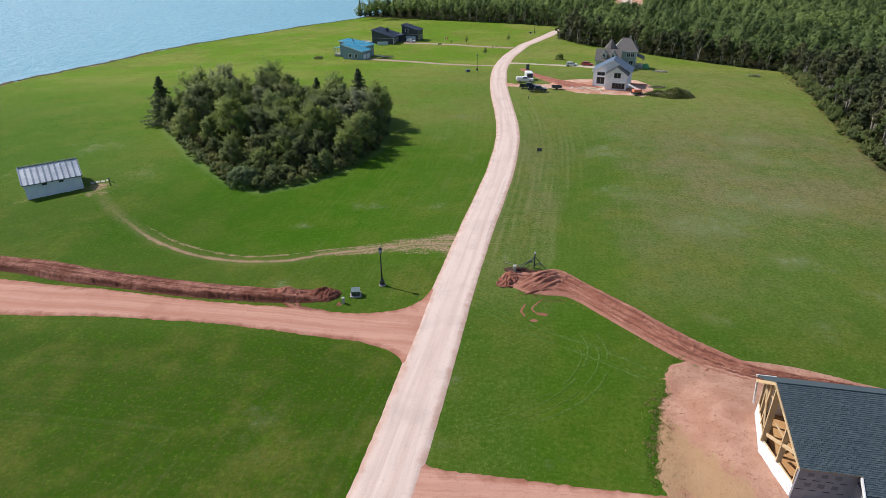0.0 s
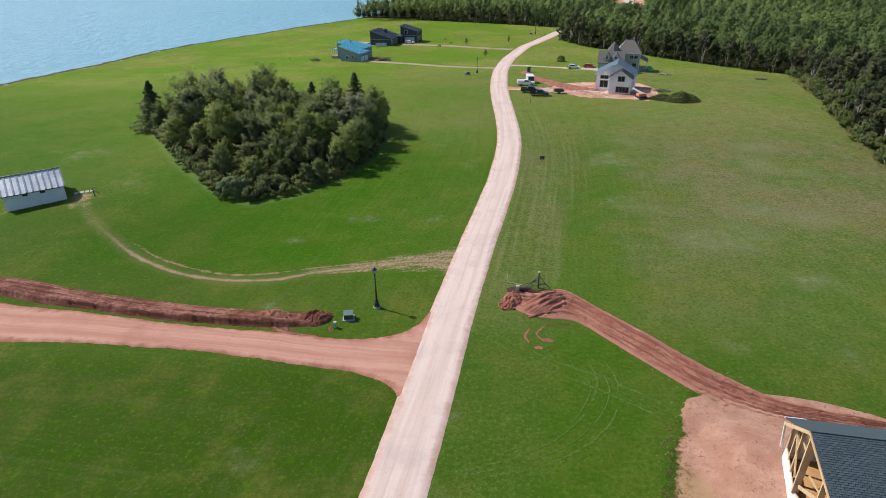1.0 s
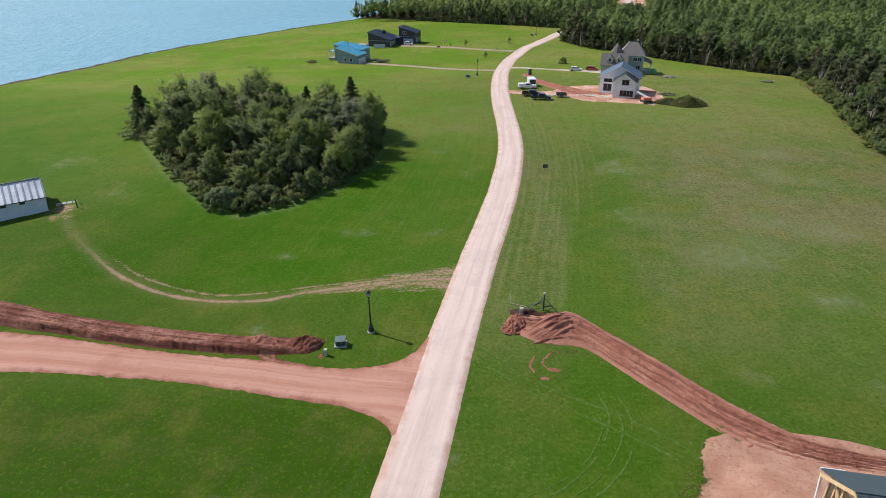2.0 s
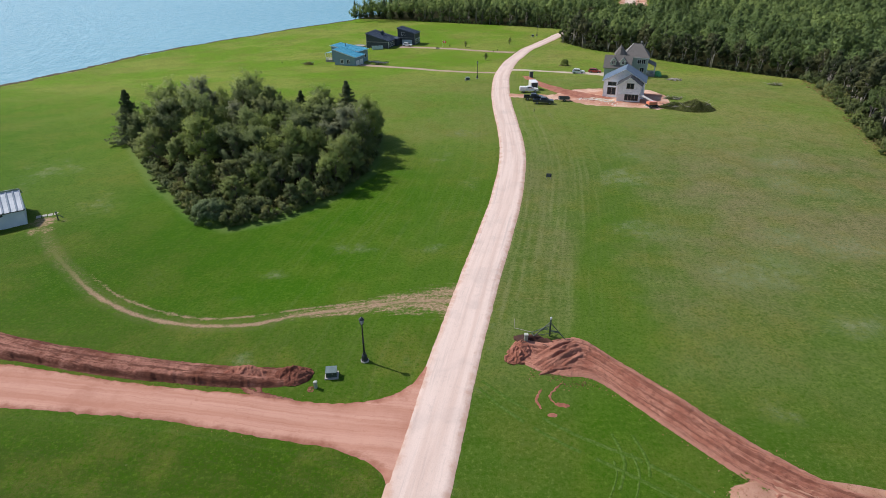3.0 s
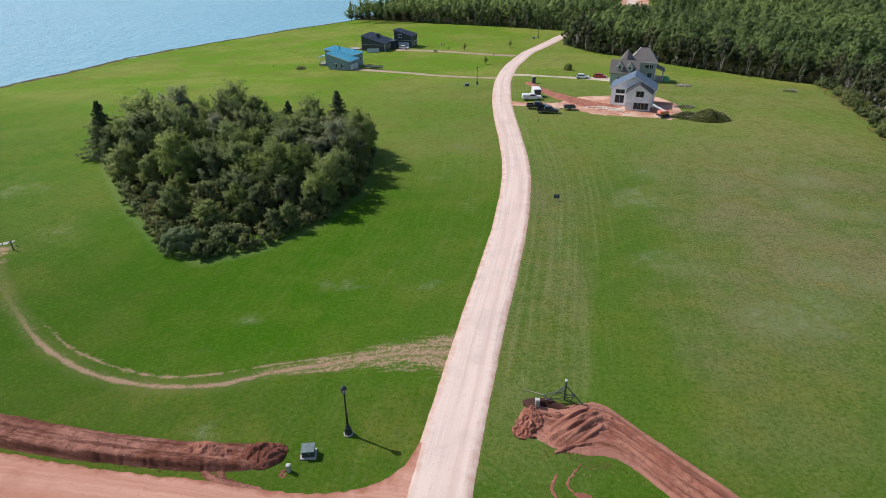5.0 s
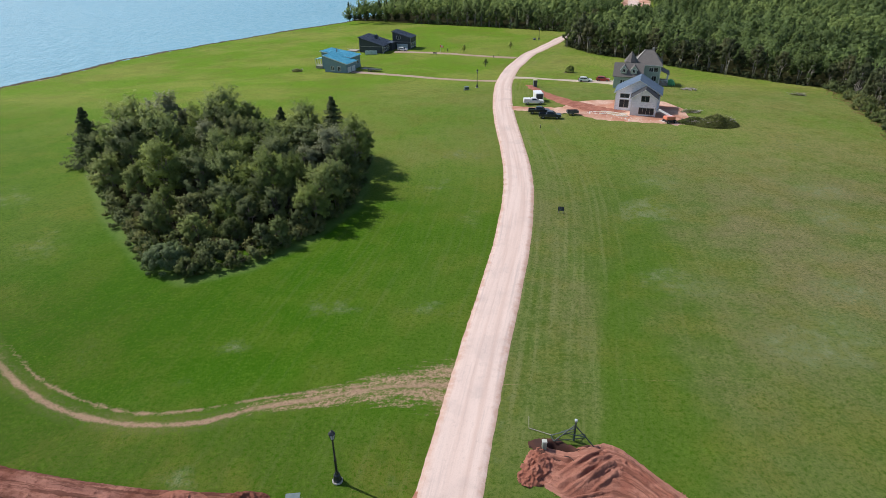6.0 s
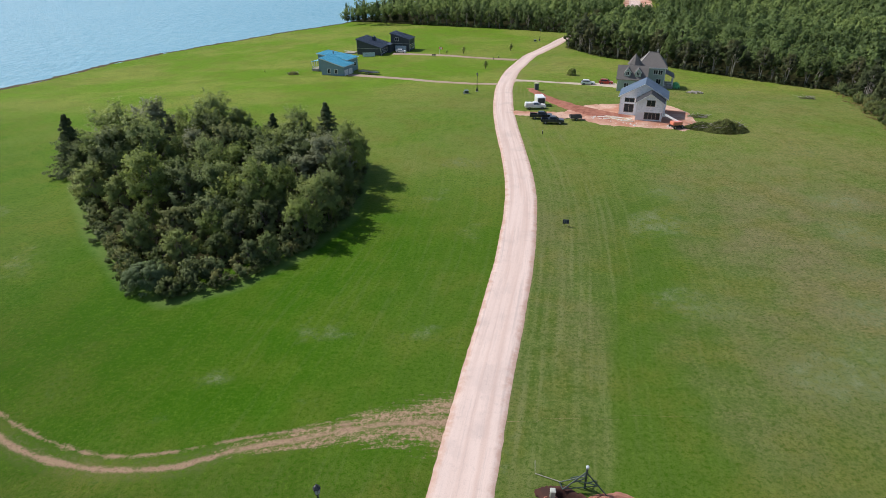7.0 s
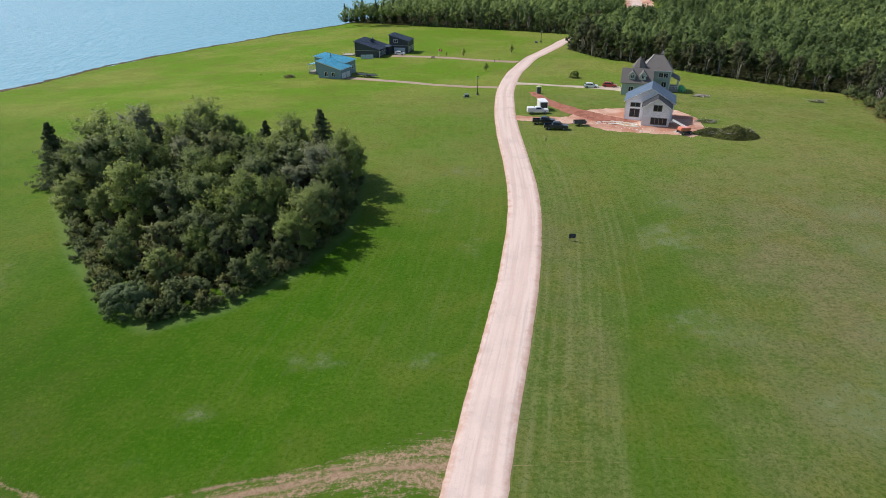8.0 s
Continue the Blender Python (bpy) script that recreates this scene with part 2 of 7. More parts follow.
# bare ground: verges, and ruts worn across the lawn
straw = n.mix(n.ramp(grain, 0.36, 0.62), (0.20, 0.140, 0.090), (0.42, 0.275, 0.205))
ragged = n.math("ADD", n.math("MULTIPLY", small, 0.9), n.math("ADD", n.math("MULTIPLY", grain, 0.6), n.math("MULTIPLY", blade, 0.3)))
bare = n.ramp(n.math("ADD", n.attr("bare"), n.math("MULTIPLY", n.math("SUBTRACT", ragged, 0.9), 1.2)), 0.36, 0.72)
run = n.add("ShaderNodeCombineXYZ")
n.link(n.attr("track_side"), run.inputs[0]), n.link(n.math("MULTIPLY", n.attr("track_run"), 0.16), run.inputs[1])
comb = n.noise(1.5, 4, 0.65, run.outputs[0])
fan = n.math("ADD", n.attr("fan"), n.math("ADD", n.math("MULTIPLY", n.math("SUBTRACT", comb, 0.5), 2.0), n.math("MULTIPLY", n.math("SUBTRACT", grain, 0.5), 1.8)))
trail = n.math("MULTIPLY", n.math("MULTIPLY", n.ramp(n.math("ABSOLUTE", n.attr("track_side")), 1.9, 0.3), n.ramp(n.math("ADD", n.math("MULTIPLY", grain, 0.6), n.math("MULTIPLY", small, 0.4)), 0.42, 0.60)), n.attr("trail"))
gaps = n.ramp(n.noise(0.32, 5, 0.75), 0.34, 0.50)
fade = n.math("ADD", n.math("MULTIPLY", n.math("SUBTRACT", small, 0.5), 1.5), n.math("MULTIPLY", n.math("SUBTRACT", grain, 0.5), 1.1))
rut = n.ramp(n.math("ADD", n.math("ABSOLUTE", n.attr("track_side")), n.math("MULTIPLY", fade, 0.75)), 0.52, 0.08)
rut2 = n.ramp(n.math("ADD", n.math("ABSOLUTE", n.attr("rut_b")), n.math("MULTIPLY", fade, 1.0)), 0.40, -0.10)
worn = n.math("MAXIMUM", n.math("MAXIMUM", trail, n.math("MULTIPLY", bare, 0.85)), n.math("MAXIMUM", n.math("MULTIPLY", n.ramp(fan, 0.38, 1.05), 0.8), n.math("MULTIPLY", n.math("MAXIMUM", n.math("MULTIPLY", rut, n.ramp(gaps, 0.0, 1.0, 0.55, 1.0)), n.math("MULTIPLY", rut2, gaps)), n.math("MULTIPLY", n.attr("worn"), n.ramp(grain, 0.64, 0.46, 0.5, 1.0)))))
green = n.mix(worn, green, straw)
# woodland floor: brown litter, darkened further to stand for shade under the trees
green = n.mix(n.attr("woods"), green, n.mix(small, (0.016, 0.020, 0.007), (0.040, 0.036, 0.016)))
n.colour(green)
n.bump(n.math("ADD", n.math("MULTIPLY", blade, 0.5), n.math("ADD", grain, small)), 0.7, 0.13)
GRASS = n.mat


def gravel(name, base, light, dark, edge):
    """Packed red-sand gravel with wheel streaks along it."""
    n = Nodes(name, 0.92, 0, 0.2)
    v = n.add("ShaderNodeCombineXYZ")
    n.link(n.attr("across"), v.inputs[0]), n.link(n.attr("along"), v.inputs[1])
    streak = n.noise(0.75, 3, 0.55, v.outputs[0], (1.0, 0.025, 1), 0.4)
    fine = n.noise(3.6, 4, 0.65, v.outputs[0], (1.0, 0.035, 1))
    grit, blot = n.noise(9.0, 3, 0.7), n.noise(0.16, 4, 0.6)
    col = n.mix(n.ramp(streak, 0.34, 0.60), base, light)
    col = n.mix(n.math("MULTIPLY", n.ramp(streak, 0.60, 0.72), 0.6), col, dark)
    col = n.mix(n.math("MULTIPLY", n.ramp(fine, 0.50, 0.74), 0.45), col, dark)
    col = n.mix(n.math("MULTIPLY", n.ramp(blot, 0.50, 0.70), 0.4), col, dark)
    col = n.mix(n.math("MULTIPLY", n.ramp(n.noise(1.3, 5, 0.72), 0.54, 0.72), 0.35), col, dark)
    col = n.mix(n.math("MULTIPLY", n.ramp(n.math("ADD", n.attr("rim"), n.math("MULTIPLY", n.math("SUBTRACT", n.noise(0.5, 5, 0.7), 0.5), 0.9)), 0.66, 1.02), 0.75), col, edge)
    col = n.mix(n.math("MULTIPLY", n.ramp(grit, 0.45, 0.8), 0.3), col, tuple(c * 0.62 for c in base))
    n.colour(col)
    n.bump(n.math("ADD", grit, n.math("MULTIPLY", fine, 0.5)), 0.45, 0.04)
    return n.mat


PALE_ROAD = gravel("pale_gravel", (0.535, 0.408, 0.358), (0.625, 0.507, 0.458), (0.40, 0.330, 0.308), (0.42, 0.255, 0.188))
RED_ROAD = gravel("red_sand_road", (0.39, 0.195, 0.142), (0.47, 0.265, 0.205), (0.29, 0.122, 0.082), (0.22, 0.080, 0.050))
DRIVE_ROAD = gravel("worn_grey_gravel", (0.40, 0.33, 0.27), (0.47, 0.40, 0.34), (0.30, 0.24, 0.19), (0.26, 0.24, 0.12))
GREY_ROAD = gravel("grey_gravel_drive", (0.30, 0.22, 0.175), (0.36, 0.28, 0.23), (0.23, 0.155, 0.12), (0.27, 0.19, 0.10))


def soil(name, a, b, dark, grassy=0.0, scale=0.5, tracked=None, relief=1.0):
    n = Nodes(name, 0.95, 0, 0.15)
    big, lump, crumb = n.noise(scale, 4, 0.6), n.noise(2.2, 4, 0.7), n.noise(11.0, 3, 0.7)
    col = n.mix(n.ramp(big, 0.35, 0.65), a, b)
    col = n.mix(n.math("MULTIPLY", n.ramp(lump, 0.5, 0.72), 0.65), col, dark)
    col = n.mix(n.math("MULTIPLY", n.ramp(crumb, 0.5, 0.8), 0.5), col, tuple(c * 0.4 for c in a))
    if grassy:
        big = n.math("ADD", big, n.ramp(n.math("ADD", n.attr("across"), n.math("MULTIPLY", lump, 4.0)), -14.5, -10.0, 0.14, -0.5))
        col = n.mix(n.math("MULTIPLY", n.ramp(n.math("ADD", big, n.math("MULTIPLY", crumb, 0.25)), 0.50, 0.74), grassy), col, (0.34, 0.225, 0.115))
        col = n.mix(n.math("MULTIPLY", n.ramp(n.math("ADD", lump, n.math("MULTIPLY", crumb, 0.5)), 0.92, 1.02), 0.8), col, (0.06, 0.095, 0.018))
    if tracked:
        v = n.add("ShaderNodeCombineXYZ")
        n.link(n.math("MULTIPLY", n.attr("across"), 1.6), v.inputs[0]), n.link(n.math("MULTIPLY", n.attr("along"), 0.09), v.inputs[1])
        score = n.add("ShaderNodeTexNoise")
        score.inputs["Scale"].default_value, score.inputs["Detail"].default_value, score.inputs["Roughness"].default_value = 1.0, 5, 0.7
        n.link(v.outputs[0], score.inputs["Vector"])
        col = n.mix(n.math("MULTIPLY", n.ramp(score.outputs[0], 0.46, 0.58), 0.8), col, tuple(c * 0.55 for c in a))
        col = n.mix(n.math("MULTIPLY", n.ramp(n.math("ADD", n.attr("rim"), n.math("MULTIPLY", n.math("SUBTRACT", lump, 0.5), 0.7)), 0.55, 0.95), 0.55), col, tracked)
    n.colour(col)
    n.bump(n.math("ADD", n.math("MULTIPLY", lump, 1.5), crumb), relief, 0.14)
    return n.mat


RED_SOIL = soil("turned_red_soil", (0.285, 0.110, 0.075), (0.385, 0.170, 0.122), (0.12, 0.036, 0.024))
SPREAD_SOIL = soil("spread_red_soil", (0.315, 0.128, 0.090), (0.430, 0.205, 0.150), (0.18, 0.062, 0.042), 0.0, 0.5, (0.47, 0.235, 0.175))
BANK_SOIL = soil("dug_bank_soil", (0.185, 0.070, 0.047), (0.390, 0.190, 0.145), (0.09, 0.030, 0.020), 0.0, 0.42, (0.13, 0.048, 0.032))
SITE_SOIL = soil("trodden_sandy_soil", (0.37, 0.196, 0.138), (0.46, 0.272, 0.200), (0.25, 0.112, 0.074), 0.7, 0.35, None, 0.7)
PALE_SOIL = soil("dry_pale_soil", (0.44, 0.210, 0.140), (0.62, 0.43, 0.34), (0.34, 0.14, 0.09), 0.0, 0.13)
DARK_SOIL = soil("dark_red_soil", (0.145, 0.050, 0.034), (0.225, 0.088, 0.062), (0.055, 0.019, 0.013))

# sea
n = Nodes("sea_water", 0.3, 0, 0.3)
swell, ripple, chop = n.noise(0.05, 3, 0.6, stretch=(1, 0.4, 1)), n.noise(0.22, 5, 0.7, stretch=(1, 0.5, 1)), n.noise(0.9, 3, 0.7, stretch=(1, 0.6, 1))
water = n.mix(n.ramp(n.noise(0.006, 3), 0.35, 0.65), (0.078, 0.276, 0.392), (0.106, 0.312, 0.425))
# ripples lightened in the base colour to stand for light caught on them
n.colour(n.mix(n.ramp(ripple, 0.38, 0.68, 0.0, 0.75), water, (0.20, 0.40, 0.52)))
n.bump(n.math("ADD", swell, n.math("ADD", n.math("MULTIPLY", ripple, 0.9), n.math("MULTIPLY", chop, 0.3))), 0.9, 1.2)
SEA = n.mat

# ---- ground, sea, roads ----
def axis_steps(stops):
    out = [stops[0][0]]
    for (a, _), (b, h) in zip(stops[:-1], stops[1:]):
        out += list(np.linspace(a, b, max(2, int(round((b - a) / h)) + 1))[1:])
    return np.array(out)


PATCHES = [(32, 127, 5, 6, 1), (37, 141, 6, 5, .8), (29, 104, 4, 4, .8), (32, 101, 6, 3.5, .7), (41, 88, 7, 5, 1), (47, 92, 5, 5, .8), (52, 101, 6, 4, .8),
           (59, 98, 7, 5, .8), (50, 76, 6, 4, .7), (67, 137, 6, 5, .9), (62, 124, 5, 6, .8), (70, 120, 5, 5, .7), (56, 112, 6, 4, .5), (60, 66, 7, 4, .5),
           (-4, 96, 2.5, 2, .65), (-16, 94.5, 4, 2, .6), (-26, 86, 2, 2, .6), (-29, 80, 2, 1.5, .5), (2, 122, 2.5, 5, .5), (-4, 140, 4, 8, .45),
           (0, 156, 5, 5, .5), (-6, 170, 8, 6, .4), (-88, 128, 9, 12, .6), (-66, 112, 5, 8, .45), (33, 60, 3, 3, .5), (45, 60, 5, 3, .45),
           (-19, 42, 3, 4, .4), (9.5, 36.8, 3, 1.2, .5), (-90, 112, 14, 5, .4), (22, 176, 6, 5, .4), (75, 165, 8, 8, .4), (45, 165, 10, 6, .4),
           (-24, 66.5, 2, 2, .7), (15, 112, 1.5, 8, .4), (16, 90, 1.5, 5, .4)]


GROVE = [(-38, 101.5), (-45, 105.5), (-59.5, 121), (-77, 145), (-81.5, 152), (-70, 160), (-50, 166), (-32, 164), (-21, 154), (-19.5, 140), (-19.5, 127), (-25, 113.5), (-31, 105.5)]
GROVE_FLOOR = [(-40, 106), (-60, 123), (-78, 148), (-68, 157), (-34, 161), (-23, 152), (-23, 128), (-29, 113)]


def within_fast(x, y):
    """1 under the grove, 0 elsewhere."""
    if not (-84 < x < -18 and 100 < y < 168):
        return 0.0
    odd = 0.0
    for (ax, ay), (bx, by) in zip(GROVE_FLOOR, GROVE_FLOOR[1:] + GROVE_FLOOR[:1]):
        if (ay > y) != (by > y) and x < (bx - ax) * (y - ay) / (by - ay) + ax:
            odd = 1.0 - odd
    return odd


def build_ground():
    xs = axis_steps([(-3000, 1), (-600, 300), (-240, 40), (-190, 5), (-78, 1.3), (62, 0.62), (135, 1.4), (420, 12), (3000, 300)])
    ys = axis_steps([(-1200, 1), (-60, 200), (24, 6), (132, 0.62), (300, 1.4), (450, 1.8), (720, 12), (3200, 300)])
    x, y = np.meshgrid(xs, ys)
    x, y = x.ravel(), y.ravel()
    rough = np.array([nz(a, b, 0.12, 3.1) + 0.5 * nz(a, b, 0.45, 9.3) for a, b in zip(x, y)])
    z = lay(x, y) + 0.10 * rough
    inland = x - shore_x(y) + 2.2 * rough
    z = np.where(inland < 0, -13.0, z * 1.0)
    z = np.where((inland >= 0) & (inland < 2.5), z - 0.5 * (1 - inland / 2.5), z)
    near = (x > 4) & (x < 17) & (y > 64) & (y < 76)
    z[near] -= dug(x[near], y[near])
    lane = distance_to(ROAD_LINE[::3], x, y, True)
    d = np.abs(lane)
    bare = np.where(d < 12, np.clip(1.2 - (d - 2.7) / 0.8, 0, 1.2) * 0.3, 0)
    path = spline(TRACK, 2)
    side = distance_to(path, x, y, True)
    run = x * -0.93 + y * 0.37
    half = np.interp(x, [-30, -20, -12, 0], [0.0, 1.2, 2.0, 4.4])
    fan = np.where((x > -30) & (x < 4), np.clip(1.25 - np.abs(side) / np.maximum(half, 0.05), -1, 0.75), -1) * step(-30, -16, x) + 0.12 * step(-9, -2, x)
    fan = np.where(x < -30, -1, fan)
    rut_b = distance_to(spline(TRACK_B, 2), x, y, True)
    worn = np.interp(x, [-78, -64, -55, -47, 0], [0.03, 0.10, 0.45, 1.0, 1.0])
    trail = np.interp(x, [-76, -70, -60, -45, -25, 0], [0.1, 0.3, 0.26, 0.22, 0.2, 0.0])
    skirt = np.where(np.hypot(x + 50, y - 133) < 55, distance_to(np.array(GROVE + GROVE[:1], float), x, y), 9.0)
    bare = np.maximum(bare, 0.6 * np.clip(1.4 - np.hypot((x + 71.5) / 4.0, (y - 103.5) / 3.2), 0, 1))
    bare = np.maximum(bare, 0.55 * np.clip(1.4 - np.hypot((x + 70.0) / 3.2, (y - 100.0) / 2.6), 0, 1))
    bare = np.maximum(bare, 0.5 * np.clip(1.4 - np.hypot((x + 82.5) / 1.6, (y - 96.5) / 2.6), 0, 1))
    bare = np.maximum(bare, 0.6 * (np.abs(inland - 1.2) < 1.6))
    pale = np.zeros(x.shape)
    for px, py, rx, ry, s in PATCHES:
        pale = np.maximum(pale, s * np.exp(-(((x - px) / rx) ** 2 + ((y - py) / ry) ** 2)))
    pale = np.maximum(pale, 0.3 * (lane > 2.5) * np.clip(1.3 - (lane - 3.0) / 1.8, 0, 1))
    # far lawn: yellower grass, also lightened in colour for its glow against the sun
    gold = step(98, 172, y - 0.25 * np.clip(-x - 50, 0, 80)) * (1 - step(-60, 20, x) * 0.45) * (lane < 0) * (0.58 + 0.27 * step(180, 240, y))
    gold = np.maximum(gold, step(200, 250, y) * 0.8)
    gold = np.maximum(gold, (lane > 0) * step(125, 180, y) * 0.45)
    dull = (lane < 0) * (1 - step(52, 62, y)) * 0.9
    dull = np.maximum(dull, (lane < 0) * (1 - step(70, 79, y + 4 * rough - 0.22 * np.clip(-30 - x, 0, 60))) * (0.32 + 0.2 * step(15, 40, -x)))
    dull = np.maximum(dull, (lane > 0) * (1 - step(56, 68, y)) * 0.28)
    # near left corner dimmed in grass colour, standing for lens falloff
    dull = np.maximum(dull, 0.5 * step(16, 52, -x) * (1 - step(88, 114, y)) * (lane < 0))
    soft = 1.3 + 9 * step(92, 130, y)
    verge = step(13 - soft, 13 + soft, lane + 1.2 * rough)
    mown = np.maximum((lane > 0) * (1 - 0.7 * verge) * (1 - 0.55 * step(18, 40, lane)) * (0.05 + 0.95 * step(60, 84, y)), (0.14 * (lane <= 0) * (1 - step(15, 45, -lane)) + 0.06) * (0.15 + 0.85 * step(56, 64, y)))
    olive = np.clip(step(14, 46, lane + 7 * rough + 0.15 * (y - 90)) * step(58, 100, y + 5 * rough) * 0.9, 0, 1)
    olive = np.maximum(olive, (lane > 2.5) * (0.3 + 0.3 * step(66, 90, y))) * (1 - 0.8 * verge * (1 - step(19, 29, lane + 7 * rough)) * (1 - step(120, 160, y)))
    olive = np.maximum(olive, 0.75 * step(125, 165, y) * step(-75, -10, x) * (lane < 0) * (1 - step(225, 260, y) * 0.6) * 0.6)
    fresh = (lane < -3) * step(-75, -50, x) * (1 - step(120, 150, y)) * step(70, 82, y) * 0.9
    fresh = np.maximum(fresh, (lane > 2) * (1 - 0.55 * step(24, 60, x)) * (1 - step(58, 70, y)) * 0.62)
    fresh = np.maximum(fresh, 0.26 * verge * (1 - step(17, 27, lane + 7 * rough)) * step(55, 66, y) * (1 - step(115, 150, y)))
    fresh = np.where((lane < 0) & (y > 78), fresh * (0.45 + 0.55 * step(5, 26, -lane)), fresh)
    fresh = np.maximum(fresh, (1 - step(-105, -60, x)) * step(78, 110, y) * (1 - step(150, 230, y)) * 0.5)
    # mask of the litter floor, whose colour also carries the shade under the trees
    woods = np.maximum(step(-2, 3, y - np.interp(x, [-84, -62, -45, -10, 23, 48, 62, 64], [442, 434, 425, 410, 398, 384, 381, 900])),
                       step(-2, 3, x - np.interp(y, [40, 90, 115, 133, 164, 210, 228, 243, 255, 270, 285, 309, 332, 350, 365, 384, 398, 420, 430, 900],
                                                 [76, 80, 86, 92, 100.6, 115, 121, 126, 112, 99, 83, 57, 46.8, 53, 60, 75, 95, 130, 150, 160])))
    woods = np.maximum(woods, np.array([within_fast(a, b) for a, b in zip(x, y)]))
    me = mesh_from("ground", np.stack([x, y, z], 1).tolist(), [], GRASS)
    w, h = len(xs), len(ys)
    i = (np.arange(h - 1)[:, None] * w + np.arange(w - 1)[None]).ravel()
    quads = np.stack([i, i + 1, i + 1 + w, i + w], 1)
    me.loops.add(quads.size), me.polygons.add(len(quads))
    me.loops.foreach_set("vertex_index", quads.ravel().astype(np.int32))
    me.polygons.foreach_set("loop_start", (np.arange(len(quads)) * 4).astype(np.int32))
    me.polygons.foreach_set("use_smooth", np.ones(len(quads), bool))
    me.update(calc_edges=True)
    plot = (lane < 0) & (y < 60)
    lane = np.where(plot, 40 + distance_to(spline([(-126, 67), (-93, 61), (-62, 58.5), (-43, 58.3), (-30.5, 57.4), (-20, 55.8), (-10, 53.5), (-6, 50), (-9, 38), (-12, 24)], 2), x, y), lane)
    mown = np.where(plot, 0.16, mown)
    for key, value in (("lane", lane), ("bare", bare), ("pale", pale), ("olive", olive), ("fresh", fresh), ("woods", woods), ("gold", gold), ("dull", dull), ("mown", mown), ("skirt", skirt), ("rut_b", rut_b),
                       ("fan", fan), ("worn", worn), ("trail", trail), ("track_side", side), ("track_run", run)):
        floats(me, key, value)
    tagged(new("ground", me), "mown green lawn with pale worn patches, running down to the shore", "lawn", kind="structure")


build_ground()
bm = bmesh.new()
bmesh.ops.create_grid(bm, x_segments=8, y_segments=8, size=4500, matrix=Matrix.Translation((-1500, 1200, -9.0)))
me = bpy.data.meshes.new("sea")
bm.to_mesh(me), bm.free(), me.materials.append(SEA)
tagged(new("sea", me), "calm light blue sea with fine ripples beyond the low shore", "water", kind="structure")


def sheet(name, left, right, across, material, label, category, rise=0.06, ragged=0.35, heap=None, every=0.8, kind="structure", sink=0.08):
    """Ground cover between two side lines. heap(u, s, x, y): its height at u along and s across, from 0 to 1."""
    a, b = spline(left, every), spline(right, every)
    count = max(len(a), len(b))
    a, b = even(a, count), even(b, count)
    rows, up, al, ac, rim = [], [], [], [], []
    run = np.r_[0, np.cumsum(np.linalg.norm(np.diff((a + b) / 2, axis=0), axis=1))]
    for i in range(count):
        side = (b[i] - a[i]) / (np.linalg.norm(b[i] - a[i]) + 1e-6)
        lo = a[i] + side * ragged * (0.8 * nz(*a[i], 0.11, 2.0) + 0.2 * nz(*a[i], 0.8, 5.0) + 0.5 * nz(*a[i], 2.3, 8.0) + 0.4 * nz(*a[i], 5.3, 2.0))
        hi = b[i] + side * ragged * (0.8 * nz(*b[i], 0.11, 7.0) + 0.2 * nz(*b[i], 0.8, 4.0) + 0.5 * nz(*b[i], 2.3, 1.0) + 0.4 * nz(*b[i], 5.3, 7.0))
        wide = np.linalg.norm(hi - lo)
        for s in np.linspace(0, 1, across):
            x, y = lo + (hi - lo) * s
            edge = min(1.0, min(s, 1 - s) * (across - 1))
            z = gz(x, y) + 0.03 + rise * edge - sink * (edge < 0.01)
            if heap:
                z += heap(i / (count - 1), s, x, y)
            rows.append((x, y, z))
            al.append(run[i]), ac.append((s - 0.5) * wide), rim.append(abs(2 * s - 1))
    faces = [(i * across + j, i * across + j + 1, (i + 1) * across + j + 1, (i + 1) * across + j) for i in range(count - 1) for j in range(across - 1)]
    me = mesh_from(name, rows, faces, material, True)
    for key, value in (("along", al), ("across", ac), ("rim", rim)):
        floats(me, key, value)
    return tagged(new(name, me), label, category, kind=kind)


def offset(line, d):
    t = np.gradient(line, axis=0)
    t /= np.linalg.norm(t, axis=1)[:, None]
    return line + np.stack([t[:, 1], -t[:, 0]], 1) * d


sheet("road", offset(ROAD_LINE, -3.1)[::4], offset(ROAD_LINE, 2.95)[::4], 13, PALE_ROAD, "pale pinkish gravel road with wheel streaks, winding over the lawn", "road", 0.1, 0.12, None, 0.6)
sheet("side_road", [(-130, 80), (-95, 73.5), (-66, 68), (-47, 65), (-33, 62.9), (-21.8, 61.7), (-14.5, 60.8), (-9, 61.1), (-6, 62.3), (-4.1, 64.2), (-2.6, 68)],
      [(-126, 67), (-93, 61), (-62, 58.5), (-43, 58.3), (-30.5, 57.4), (-20, 55.8), (-12, 54.7), (-8.2, 53.2), (-6.0, 51.6), (-5.0, 49.5), (-4.6, 46)],
      15, RED_ROAD, "red sandy side road branching off the gravel road", "road", 0.07, 0.34, None, 0.45)
sheet("driveway_near", [(-3.4, 39), (-1.0, 36.3), (4, 35.6), (9, 34.9), (15.6, 34.1), (24, 33.5)], [(-6, 24), (-3, 27), (4, 28), (9, 28), (15.6, 28), (24, 28)],
      11, RED_ROAD, "red sandy driveway to the house under construction", "driveway", 0.07, 0.35, None, 0.45)
sheet("driveway_blue_house", [(14.2, 247.4), (8, 248.2), (-5, 251.0), (-20, 258.6), (-36, 265.9), (-45, 270)], [(13.4, 242.8), (8, 244.0), (-5, 246.8), (-20, 253.8), (-36, 260.8), (-45, 264)],
      7, GREY_ROAD, "narrow brown gravel driveway to the blue house", "driveway", 0.05, 0.3)
